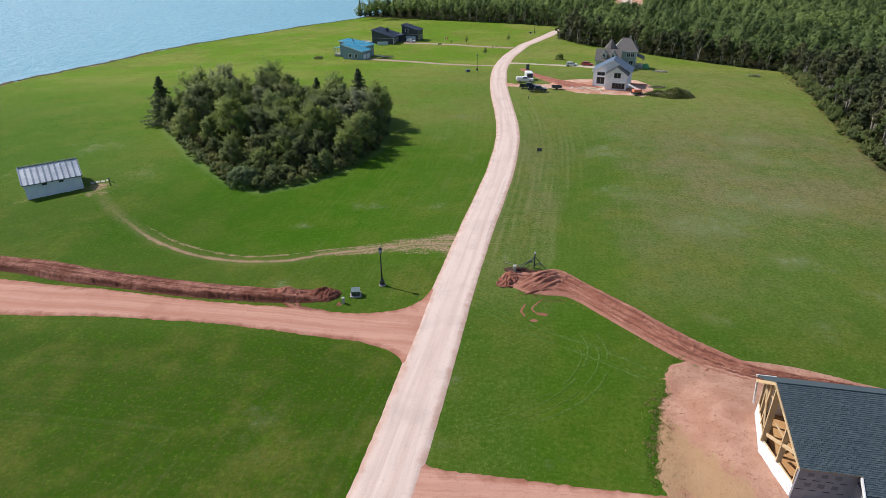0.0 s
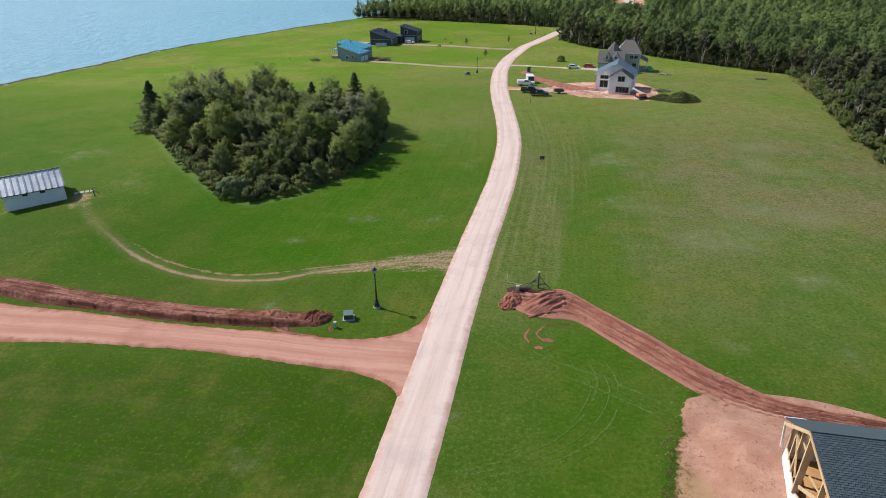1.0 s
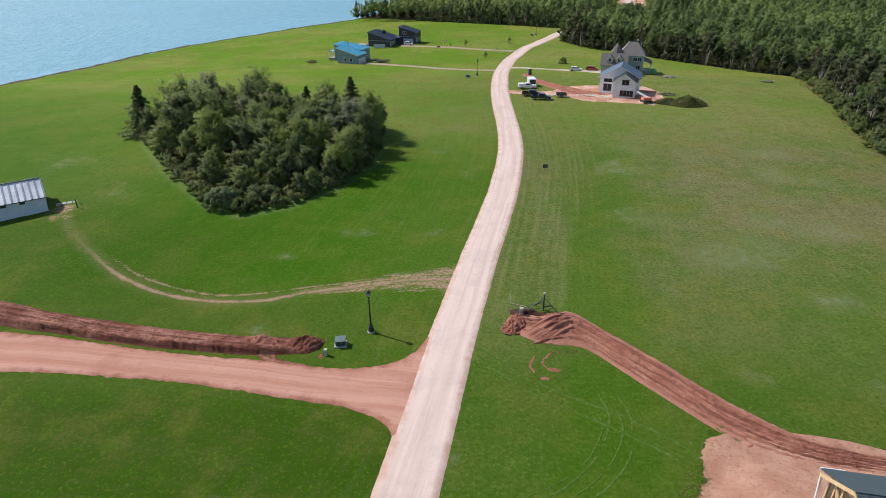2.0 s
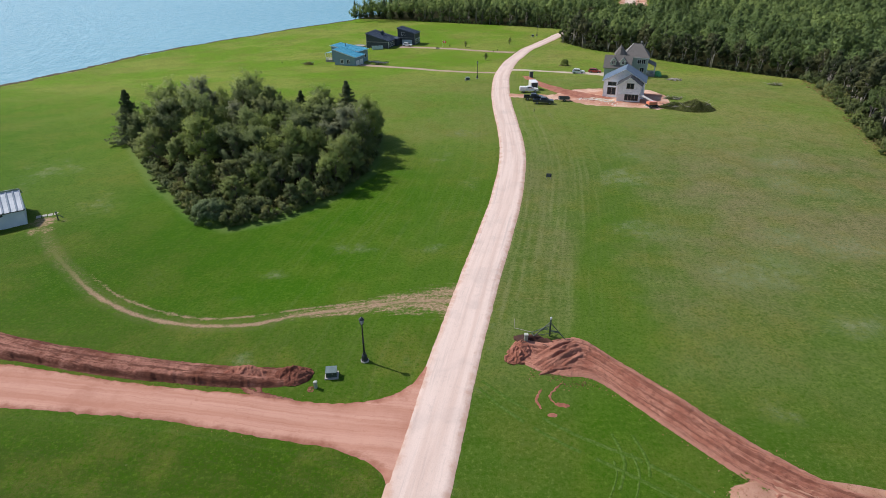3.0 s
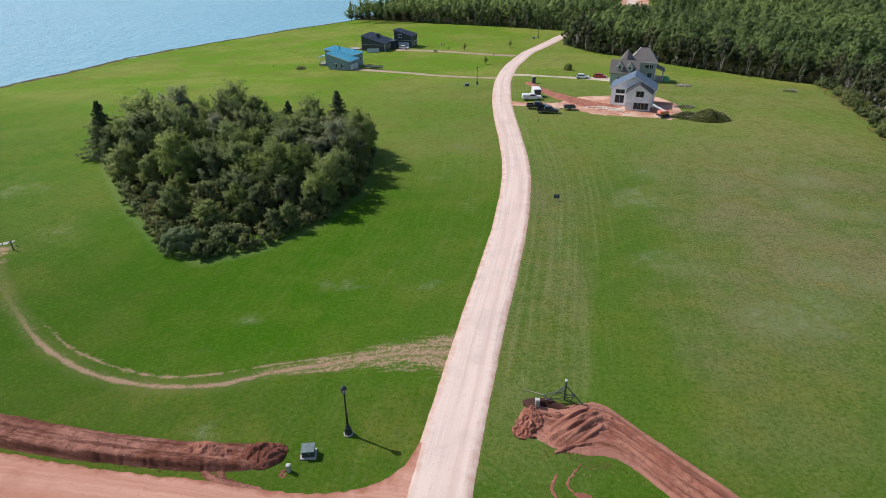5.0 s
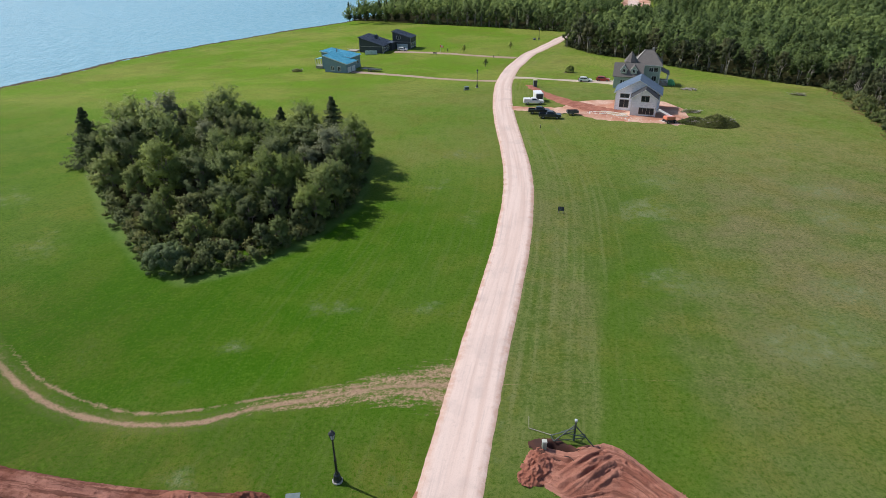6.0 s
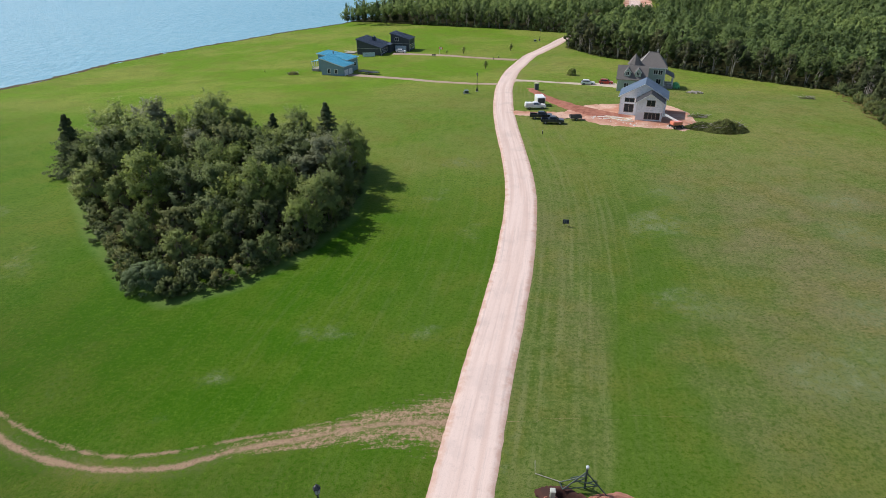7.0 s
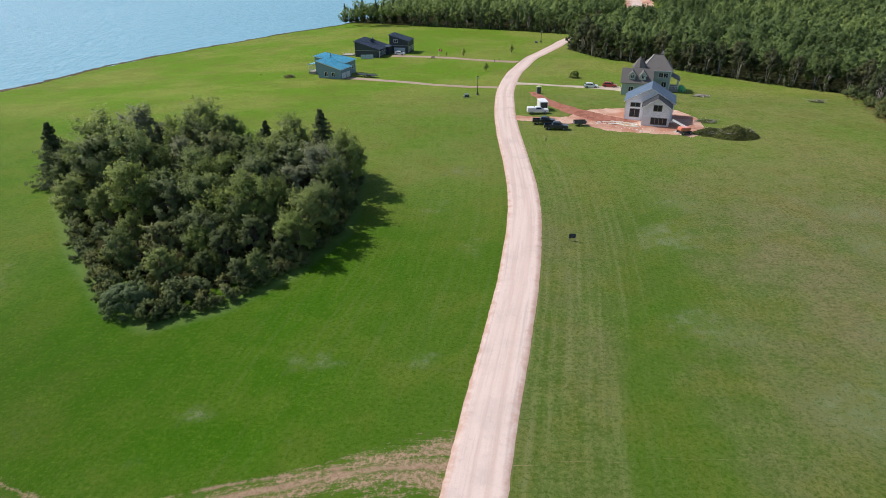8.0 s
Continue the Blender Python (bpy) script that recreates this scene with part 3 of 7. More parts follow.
sheet("driveway_dark_house", [(23, 303.5), (10, 306), (-6.7, 312.8), (-25, 317.5), (-34, 320)], [(20, 298.5), (10, 301.5), (-6.7, 308.4), (-25, 313), (-34, 314)],
      7, GREY_ROAD, "narrow brown gravel driveway to the dark house", "driveway", 0.05, 0.3)
sheet("driveway_green_house", [(15, 260), (19, 256.5), (28, 252.6), (40, 248.8), (52, 248)], [(13.6, 249), (19, 251.3), (28, 248.6), (40, 243.6), (50, 237)],
      7, DRIVE_ROAD, "pale gravel driveway to the green house", "driveway", 0.05, 0.3)
sheet("building_site", [(12.5, 200.3), (20, 198.6), (27, 199), (31, 206), (38, 209.7), (44, 210.5), (57, 208), (60.5, 199)],
      [(12.5, 195), (20, 193), (28.5, 191), (35, 185.5), (43, 182.5), (50, 180.6), (55, 179.6), (58.8, 187)],
      19, PALE_SOIL, "trodden pale red soil round the house under construction", "bare soil", 0.05, 1.7)
sheet("soil_strip_far", [(20, 235.5), (21.5, 226), (24, 213), (27.5, 203.5), (31, 196), (37, 190)], [(22.3, 236), (24.3, 228), (28.5, 215), (34, 206), (40, 200), (45, 194)], 9, RED_SOIL,
      "strip of turned red soil beside the parked vans", "bare soil", 0.12, 1.2)


def lot(u, s, x, y):
    """The lot rises to a pad about the house."""
    a, b = (x - 28.3) * 0.990 - (y - 32.3) * 0.139, (x - 28.3) * 0.139 + (y - 32.3) * 0.990
    out = math.hypot(max(0, -1.6 - a, a - 20), max(0, -2.5 - b, b - 11.2))
    return 1.45 * float(1 - step(0.3, 6.0, out)) * float(step(0, 0.12, s)) * float(step(0, 0.12, 1 - s)) * float(step(0, 0.1, u)) + 0.07 * nz(x, y, 0.7, 3)


sheet("building_lot", [(30, 53), (25, 51.3), (23.2, 47.3), (21, 43), (19.2, 38.6), (18.7, 34.7), (19.0, 26), (20.5, 10)], [(38, 51.5), (46, 48.5), (52, 45), (58, 41), (62, 38), (64, 33), (64, 26), (62, 10)],
      41, SITE_SOIL, "sandy red building lot with dry tufts of grass", "bare soil", 0.08, 0.9, lot, 0.3)


def bank(high, lean, ridges, seed):
    def heap(u, s, x, y):
        ends = min(1.0, min(u, 1 - u) * 14)
        # gently raked far side, furrowed top, steep crumbled near side
        body = float(np.interp(s + 0.04 * nz(x, y, 0.2, seed + 6), [0, 0.10, 0.28, 0.42, 0.56, 0.68, 0.80, 0.88, 0.94, 1.0], [0, 0.40, 0.62, 0.58, 0.72, 0.86, 1.0, 0.84, 0.18, 0]))
        edge = float(step(0.62, 0.85, s))
        lumps = 1 + 0.16 * nz(x, y, 0.3, seed) + 0.16 * nz(x, y, 1.4, seed + 1) + 0.16 * nz(x, y, 3.3, seed + 2)
        lumps += 0.10 * math.sin(26 * s + 1.5 * nz(x, y, 0.1, seed + 3)) * (s < 0.66)
        return max(0, high * ends * body * lumps + ridges * nz(x, y, 2.3, seed + 4) * body)
    return heap


def churned(high, seed):
    """Spread soil: low, banked towards its far side, scored lengthwise by tracks."""
    def heap(u, s, x, y):
        ends = min(1.0, min(u, 1 - u) * 16)
        body = math.sin(math.pi * min(1, max(0, s))) ** 0.55
        groove = 0.13 * math.sin(s * 44 + 1.2 * nz(x, y, 0.15, seed)) * body + 0.03 * max(0, math.sin(u * 330 + 9 * s)) * (0.25 < s < 0.45 or 0.6 < s < 0.8)
        far = 0.5 + 0.9 * (1 - s) ** 2
        cross = 0.22 * nz(x * 0.35 + y * 0.9, y * 0.25 - x * 0.9, 1.5, seed + 3) * (1 - min(1, u * 4.0))
        lumps = 1 + 0.4 * nz(x, y, 0.45, seed) + 0.3 * nz(x, y, 1.5, seed + 1)
        return max(0.0, ends * body * (high * far * lumps + groove + 0.12 * nz(x, y, 3.0, seed + 5) + cross))
    return heap


sheet("soil_bank", [(-118, 86), (-92, 79.5), (-70, 74.6), (-60, 72.8), (-50, 70.0), (-40, 68.0), (-31, 66.6), (-23, 66.0), (-17.0, 65.9), (-15.7, 64.6)],
      [(-116, 78.2), (-90, 73.2), (-67.4, 70.0), (-57, 67.3), (-47.5, 65.6), (-38.6, 63.9), (-30.4, 63.0), (-22.5, 62.5), (-17.5, 62.9), (-15.6, 63.9)],
      32, BANK_SOIL, "long low bank of turned red soil beside the side road", "soil bank", 0.0, 0.16, bank(0.8, 0.3, 0.16, 11), 0.2, "stuff")
sheet("soil_spoil", [(8.0, 72.6), (11, 71.6), (14.7, 72.6), (18.5, 68.7), (23.3, 63.3), (27.5, 57.8), (32.4, 53.1), (36.5, 50.8), (46, 48.0), (53, 45)],
      [(8.2, 67.4), (10, 66.2), (12.5, 65.6), (15.9, 64.8), (20.9, 58.6), (25, 53.7), (28, 50.8), (33, 48.6), (45, 46.2), (52, 43)],
      52, SPREAD_SOIL, "spread red soil dug from a trench, with tyre marks", "soil bank", 0.0, 0.2, churned(0.3, 23), 0.2, "stuff")

# pale tyre tracks pressed into the lawn
n = Nodes("pressed_grass", 0.9, 0, 0.05)
n.colour(n.mix(n.ramp(n.noise(2.5, 4, 0.7), 0.4, 0.65), (0.046, 0.098, 0.010), (0.088, 0.138, 0.032)))
n.bump(n.noise(10, 3), 0.4, 0.04)
PRESSED = n.mat
TYRES = [[(3.3, 64.6), (7.4, 60.7), (12.8, 56.8), (17.8, 54.0), (22.6, 50.3)], [(3.0, 63.4), (5.9, 60.0), (10.4, 56.3), (15.8, 52.8), (21.6, 48.6)],
         [(15.7, 57.4), (16.1, 55.0), (15.9, 52.9), (13.9, 48.8), (10.6, 45.2), (6.5, 42.9), (1.5, 41.0)], [(17.6, 57.2), (18.2, 54.6), (18.0, 52.3), (16.7, 48.3), (13.3, 44.5), (9.1, 42.0), (4.2, 40.6)],
         [(17.0, 55.0), (17.1, 52.3), (15.4, 48.6), (12.2, 45.0), (8.0, 42.6), (2.5, 40.8)], [(15.2, 54.0), (15.0, 52.0), (13.0, 48.4), (10.0, 45.6), (5.5, 43.4)]]
for k, line in enumerate(TYRES):
    curve = spline(line, 0.35)
    half = (0.22, 0.2, 0.14, 0.15, 0.10, 0.09)[k]
    gap = random.Random(k + 3)
    first = 0
    while first < len(curve) - 6:
        last = min(len(curve), first + gap.randrange(12, 30))
        piece = curve[first:last]
        if len(piece) > 5:
            sheet("tyre_track", offset(piece, -half), offset(piece, half), 4, PRESSED, "faint pale tyre track pressed into the lawn", "track", 0.006, 0.10, None, 0.4, "structure", 0.034)
        first = last + gap.randrange(0, 5 if k < 2 else 9)

# worn bank along the shore
SHORE_LINE = spline([(-160, 60), (-166, 120), (-169.5, 180), (-171, 235), (-168.5, 266), (-164, 296), (-155, 321), (-143, 344), (-129, 368), (-114, 392), (-98, 412), (-82, 431), (-66, 464)], 2.0)
sheet("shore_bank", offset(SHORE_LINE, 1.0)[::2], offset(SHORE_LINE, 3.4)[::2], 9, soil("weathered_shore_soil", (0.075, 0.060, 0.038), (0.125, 0.098, 0.062), (0.045, 0.036, 0.022), 0.0, 0.3),
      "dark worn soil bank along the top of the shore", "bank", 0.1, 2.4, None, 1.2)

# ---- trees ----
def foliage(name, dark, light, dry, gloss=0.7, through_leaf=0.24, own=True, speckle=0.45):
    """Leaves tinted tree by tree, clump by clump and leaf by leaf; own: each object brings a tint of its own."""
    n = Nodes(name, gloss, 0, 0.15)
    tint = n.math("FRACT", n.math("ADD", n.random(), n.attr("tint"))) if own else n.attr("tint")
    leaf = n.math("ADD", n.math("MULTIPLY", n.island(), speckle), n.math("MULTIPLY", n.attr("clump"), 1 - speckle))
    col = n.mix(n.ramp(leaf, 0.05, 0.95), dark, light)
    col = n.mix(n.ramp(tint, 0.5, 1.0, 0.0, 0.8), col, dry)
    col = n.mix(n.ramp(tint, 0.0, 0.4, 0.6, 0.0), col, tuple(c * 0.6 for c in dark))
    n.colour(col)
    turn = n.add("ShaderNodeVectorTransform")
    turn.vector_type, turn.convert_from, turn.convert_to = "NORMAL", "OBJECT", "WORLD"
    n.link(n.add("ShaderNodeAttribute", attribute_name="swell").outputs["Vector"], turn.inputs[0])
    n.link(turn.outputs[0], n.bsdf.inputs["Normal"])
    glow = n.add("ShaderNodeBsdfTranslucent")
    n.link(n.mix(0.6, col, tuple(c * k for c, k in zip(light, (1.5, 1.6, 0.7)))), glow.inputs["Color"])
    both = n.add("ShaderNodeMixShader")
    both.inputs[0].default_value = through_leaf
    n.link(n.bsdf.outputs[0], both.inputs[1]), n.link(glow.outputs[0], both.inputs[2])
    n.link(both.outputs[0], n.tree.nodes["Material Output"].inputs["Surface"])
    return n.mat


LEAF = foliage("broad_leaves", (0.074, 0.104, 0.036), (0.190, 0.244, 0.090), (0.225, 0.272, 0.084))
LEAF_LIGHT = foliage("yellow_green_leaves", (0.100, 0.140, 0.036), (0.225, 0.288, 0.082), (0.270, 0.316, 0.076))
LEAF_DARK = foliage("dark_olive_leaves", (0.066, 0.090, 0.038), (0.165, 0.205, 0.086), (0.190, 0.208, 0.084))
LEAF_GREY = foliage("grey_leaves", (0.120, 0.145, 0.085), (0.245, 0.270, 0.170), (0.270, 0.280, 0.180))
NEEDLE = foliage("spruce_needles", (0.045, 0.062, 0.030), (0.105, 0.135, 0.062), (0.110, 0.130, 0.058))
WOODS = foliage("far_leaves", (0.080, 0.120, 0.044), (0.130, 0.188, 0.068), (0.198, 0.264, 0.084), 0.7, 0.28, False, 0.2)
WOODS_EDGE = foliage("woodland_leaves", (0.068, 0.100, 0.036), (0.128, 0.174, 0.062), (0.174, 0.222, 0.070), 0.7, 0.26, True, 0.25)
# dark grey-green leaves; the dark also stands for shade inside the edge trees
WOODS_DARK = foliage("dark_woodland_leaves", (0.038, 0.052, 0.025), (0.074, 0.092, 0.042), (0.100, 0.104, 0.044), 0.7, 0.2, True, 0.25)
THICKET = foliage("thicket_leaves", (0.038, 0.052, 0.025), (0.074, 0.092, 0.042), (0.100, 0.104, 0.044), 0.7, 0.2, False, 0.25)
SHRUB = foliage("shrub_leaves", (0.060, 0.086, 0.028), (0.150, 0.192, 0.066), (0.190, 0.190, 0.070))
BUSH = foliage("dense_bush_leaves", (0.056, 0.086, 0.040), (0.150, 0.205, 0.100), (0.150, 0.200, 0.095))
BARK = plain("grey_bark", (0.16, 0.135, 0.11), (0.24, 0.21, 0.18), 2.0, 0.9, bump=0.6, fine=14)
PALE_BARK = plain("pale_dead_wood", (0.25, 0.23, 0.20), (0.34, 0.31, 0.28), 2.0, 0.85, bump=0.4, fine=14)


def unit(v):
    return v / (np.linalg.norm(v, axis=1)[:, None] + 1e-9)


def cards(centres, normals, size, rng):
    """Small leaf sprays, three corners each."""
    k = len(centres)
    a = np.cross(normals, rng.normal(size=(k, 3)))
    a /= np.linalg.norm(a, axis=1)[:, None] + 1e-9
    b = np.cross(normals, a)
    s = size * rng.uniform(0.6, 1.4, (k, 1))
    return np.stack([centres - a * s * 0.8 - b * s * 0.5, centres + a * s * 0.8 - b * s * 0.5, centres + b * s * 1.1 + normals * s * 0.2], 1)


def crown_points(rng, height, radius, count, low=0.25, lobes=11, twigs=14, loose=0.13, smooth=0.0):
    """Places and ways of leaves: feathery sprays along twigs that fill a ragged crown."""
    top = height * (1 - low)
    mids, sizes = [], []
    for i in range(lobes):
        h = ((i + 0.5) / lobes) ** 0.85
        a = i * 2.4 + rng.uniform(-0.6, 0.6)
        reach = radius * np.sqrt(max(0.06, 1 - (1.75 * h - 0.62) ** 2 * 0.85)) * rng.uniform(0.30, 0.80)
        mids.append((reach * np.cos(a), reach * np.sin(a), height * low + top * (0.06 + 0.80 * h) - 0.1 * reach))
        sizes.append(radius * rng.uniform(0.24, 0.50) * (1.1 - 0.35 * h))
    mids, sizes = np.array(mids), np.array(sizes)
    pick = rng.choice(lobes, count, p=sizes ** 2 / np.sum(sizes ** 2))
    # each twig leads outward and upward from the middle of its lobe
    ends = rng.normal(size=(lobes, twigs, 3))
    ends /= np.linalg.norm(ends, axis=2)[:, :, None]
    ends += np.array([0, 0, 0.55]) + mids[:, None, :] * np.array([0.35, 0.35, 0]) / radius
    ends *= rng.uniform(0.55, 1.25, (lobes, twigs, 1)) * sizes[:, None, None]
    which = rng.integers(0, twigs, count)
    along = rng.random((count, 1)) ** 0.7
    spot = mids[pick] + ends[pick, which] * (0.1 + 0.95 * along) + rng.normal(size=(count, 3)) * (loose * sizes[pick])[:, None] * (1.5 - 0.9 * along)
    core = np.array([0, 0, height * (low + 0.35 * (1 - low))])
    out = (spot - core) / np.array([radius, radius, top * 0.6])
    swell = (spot - mids[pick]) / sizes[pick][:, None] * 0.9 + out * 0.7 + np.array([0, 0, 0.25])
    swell /= np.linalg.norm(swell, axis=1)[:, None] + 1e-9
    normal = swell + rng.normal(size=(count, 3)) * (0.42 - 0.12 * smooth)
    normal /= np.linalg.norm(normal, axis=1)[:, None]
    return spot, normal, mids, unit(swell + (0.5 - 0.35 * smooth) * normal), rng.random(lobes)[pick]


def spruce_points(rng, height, radius, count, tiers=15):
    """Whorls of drooping branches with needles along them."""
    tier = (rng.random(count) ** 1.6 * tiers).astype(int)
    each = 9
    branch = rng.integers(0, each, count)
    turn = rng.uniform(0, 0.5, (tiers, each)) + np.arange(tiers)[:, None] * 1.3 + np.arange(each)[None] * 2 * np.pi / each
    length = radius * np.minimum(1 - np.arange(tiers) / tiers, 0.78 + 0.1 * np.arange(tiers))[:, None] ** 1.05 * rng.uniform(0.5, 1.2, (tiers, each))
    u = rng.random(count) ** 0.75
    reach = length[tier, branch]
    a = turn[tier, branch]
    side = rng.normal(size=count) * (0.07 + 0.20 * (1 - u)) * reach
    r = u * reach + 0.05
    x, y = r * np.cos(a) - side * np.sin(a), r * np.sin(a) + side * np.cos(a)
    z = height * (0.10 + 0.88 * (tier + 0.15) / tiers) - 0.30 * r + 0.18 * r * u + rng.normal(size=count) * 0.14 * height / tiers + rng.uniform(-0.35, 0.35, (tiers, each))[tier, branch] * height / tiers
    swell = unit(np.stack([np.cos(a) * (0.3 + u), np.sin(a) * (0.3 + u), np.full(count, 0.75)], 1))
    normal = unit(swell + rng.normal(size=(count, 3)) * 0.4)
    return np.stack([x, y, z], 1), normal, unit(swell + 0.6 * normal), rng.random(tiers * each)[tier * each + branch]


def dome_points(rng, height, radius, count, knots=150):
    """A close round bush: a dome knotted with many small tufts."""
    a, h = rng.uniform(0, 2 * np.pi, knots), rng.random(knots) ** 0.8
    wide = np.sqrt(1 - (0.97 * h) ** 2) * (0.9 + 0.1 * np.sin(2 * a))
    mids = np.stack([radius * wide * np.cos(a), radius * wide * np.sin(a), 0.15 + (height - 0.4) * h], 1) * rng.uniform(0.82, 1.0, (knots, 1))
    pick = rng.integers(0, knots, count)
    way = unit(rng.normal(size=(count, 3)) + 0.7 * unit(mids)[pick])
    spot = mids[pick] + way * radius * 0.15 * rng.random((count, 1)) ** 0.5
    swell = unit(way + 0.8 * unit(mids)[pick])
    return spot, unit(swell + rng.normal(size=(count, 3)) * 0.35), mids[:12] * 0.7, swell, rng.random(knots)[pick]


def leaf_mesh(name, corners, material, tint=None, swell=None, clump=None):
    """Leaves as one mesh; swell: the way the crown bulges at each leaf; clump: a shade for each spray."""
    k = len(corners)
    if swell is None:
        swell = unit(np.cross(corners[:, 1] - corners[:, 0], corners[:, 2] - corners[:, 0]))
        swell = unit(np.where(swell[:, 2:] < 0, -swell, swell) + np.array([0, 0, 0.5]))
    clump = np.full(k, 0.5) if clump is None else clump
    me = bpy.data.meshes.new(name)
    me.vertices.add(3 * k), me.loops.add(3 * k), me.polygons.add(k)
    me.vertices.foreach_set("co", corners.reshape(-1).astype(np.float32))
    me.loops.foreach_set("vertex_index", np.arange(3 * k, dtype=np.int32))
    me.polygons.foreach_set("loop_start", np.arange(0, 3 * k, 3, dtype=np.int32))
    me.update(calc_edges=True)
    me.materials.append(material)
    floats(me, "tint", np.zeros(3 * k) if tint is None else np.repeat(tint, 3))
    floats(me, "clump", np.repeat(clump, 3))
    me.attributes.new("swell", "FLOAT_VECTOR", "POINT").data.foreach_set("vector", np.repeat(swell, 3, axis=0).reshape(-1).astype(np.float32))
    return me


def make_tree(seed, height, radius, count, size, kind, name, label, at):
    """A tree as a thing with trunk, limbs and crown."""
    rng = np.random.default_rng(seed)
    ob = thing(name, at, label, "tree" if kind != "shrub" else "shrub")
    if kind == "spruce":
        c, nrm, swell, clump = spruce_points(rng, height, radius, count)
        bm = tube([(0, 0, -0.3), (0.05, 0, height * 0.5), (0, 0, height * 0.98)], [height * 0.018, height * 0.011, 0.02], 7)
        for i in range(14):
            h, a = 0.12 + 0.05 * i, i * 2.4
            reach = radius * (1 - h) * 0.8
            tube([(0, 0, height * h + 0.1), (reach * math.cos(a), reach * math.sin(a), height * h - 0.15)], [0.035, 0.01], 4, bm)
    else:
        c, nrm, mids, swell, clump = dome_points(rng, height, radius, count) if name == "round_bush" else crown_points(rng, height, radius, count, 0.08 if kind == "shrub" else 0.26 if name == "woodland_tree" else 0.2, 9 if kind == "shrub" else 14 if name == "woodland_tree" else 20)
        bm = bmesh.new()
        stems = 3 if kind != "shrub" else 2
        for i in range(stems):
            a = i * 2 * math.pi / stems + rng.uniform(0, 1)
            lean = Vector((math.cos(a), math.sin(a), 0)) * radius * 0.35
            fork = Vector((0, 0, height * rng.uniform(0.35, 0.5))) + lean * 0.6
            tube([(lean.x * 0.15, lean.y * 0.15, -0.3), (lean.x * 0.3, lean.y * 0.3, height * 0.2), fork], [height * 0.017, height * 0.013, height * 0.009], 6, bm)
            for m in mids[i::stems]:
                m = Vector(m)
                tube([fork, (fork + m) / 2 + Vector((0, 0, 0.2)), m + Vector((0, 0, 0.3))], [height * 0.008, height * 0.005, 0.015], 5, bm)
    part("trunk", bm, PALE_BARK if name == "woodland_tree" else BARK, ob, "grey bark trunk with limbs", True)
    leaves = {"spruce": NEEDLE, "shrub": SHRUB, "grey": LEAF_GREY, "light": LEAF_LIGHT, "dark": LEAF_DARK}.get(kind, LEAF)
    crown = new("crown", leaf_mesh("crown", cards(c, nrm, size, rng), leaves, None, swell, clump))
    crown.parent = ob
    return ob


def releaf(tree, material):
    for ob in tree.children:
        if ob.name.startswith("crown"):
            ob.data.materials[0] = material


def spread(inside, x0, x1, y0, y1, gap, seed):
    """Uneven places inside an outline, no two nearer than the gap."""
    rng = np.random.default_rng(seed)
    tries = int((x1 - x0) * (y1 - y0) / (gap * gap) * 7)
    xs, ys = rng.uniform(x0, x1, tries), rng.uniform(y0, y1, tries)
    keep = inside(xs, ys)
    cells, out = {}, []
    for x, y in zip(xs[keep].tolist(), ys[keep].tolist()):
        i, j = int(x // gap), int(y // gap)
        if all((x - a) ** 2 + (y - b) ** 2 >= gap * gap for k in (-1, 0, 1) for m in (-1, 0, 1) for a, b in cells.get((i + k, j + m), ())):
            cells.setdefault((i, j), []).append((x, y))
            out.append((x, y))
    return out


def within(poly, x, y):
    odd = np.zeros(x.shape, bool)
    for (ax, ay), (bx, by) in zip(poly, poly[1:] + poly[:1]):
        if ay != by:
            odd ^= ((ay > y) != (by > y)) & (x < (bx - ax) * (y - ay) / (by - ay) + ax)
    return odd


def rim_of(poly, x, y):
    return distance_to(np.array(poly + poly[:1], float), np.asarray(x), np.asarray(y))


def ground_pose(x, y, turn, scale):
    return Matrix.LocRotScale((x, y, gz(x, y)), Euler((0, 0, turn)), (scale,) * 3)


GROVE_KINDS = (("broad", "broadleaf tree with a dense dull green crown"), ("light", "broadleaf tree with a yellow-green crown"), ("broad", "broadleaf tree with a dense dull green crown"),
               ("dark", "broadleaf tree with a dark olive crown"), ("grey", "broadleaf tree with a grey-green crown"), ("light", "broadleaf tree with a yellow-green crown"), ("dark", "broadleaf tree with a dark olive crown"))
broad = [make_tree(100 + i, 9.4 + 0.6 * (i % 3), 3.65 + 0.35 * (i % 3), 11000, 0.14, kind, "broadleaf_tree", label, ground_pose(-40 - 3 * i, 130 + 4 * i, i, 1)) for i, (kind, label) in enumerate(GROVE_KINDS)]
spruces = [make_tree(200, 12.9, 6.6, 11000, 0.2, "spruce", "spruce_tree", "tall dark green spruce at the edge of the grove", ground_pose(-28.5, 157.5, 0, 1)),
           make_tree(201, 12.8, 6.6, 14000, 0.2, "spruce", "spruce_tree", "dark green spruce at the corner of the grove", ground_pose(-79.4, 150.0, 0, 1))]
shrubs = [make_tree(300 + i, 2.6, 2.0, 1500, 0.15, "shrub", "shrub", "low leafy shrub at the edge of the grove", ground_pose(-40 + 2.6 * i, 105.5 + i, i, 1)) for i in range(3)]
releaf(shrubs[2], LEAF_DARK)


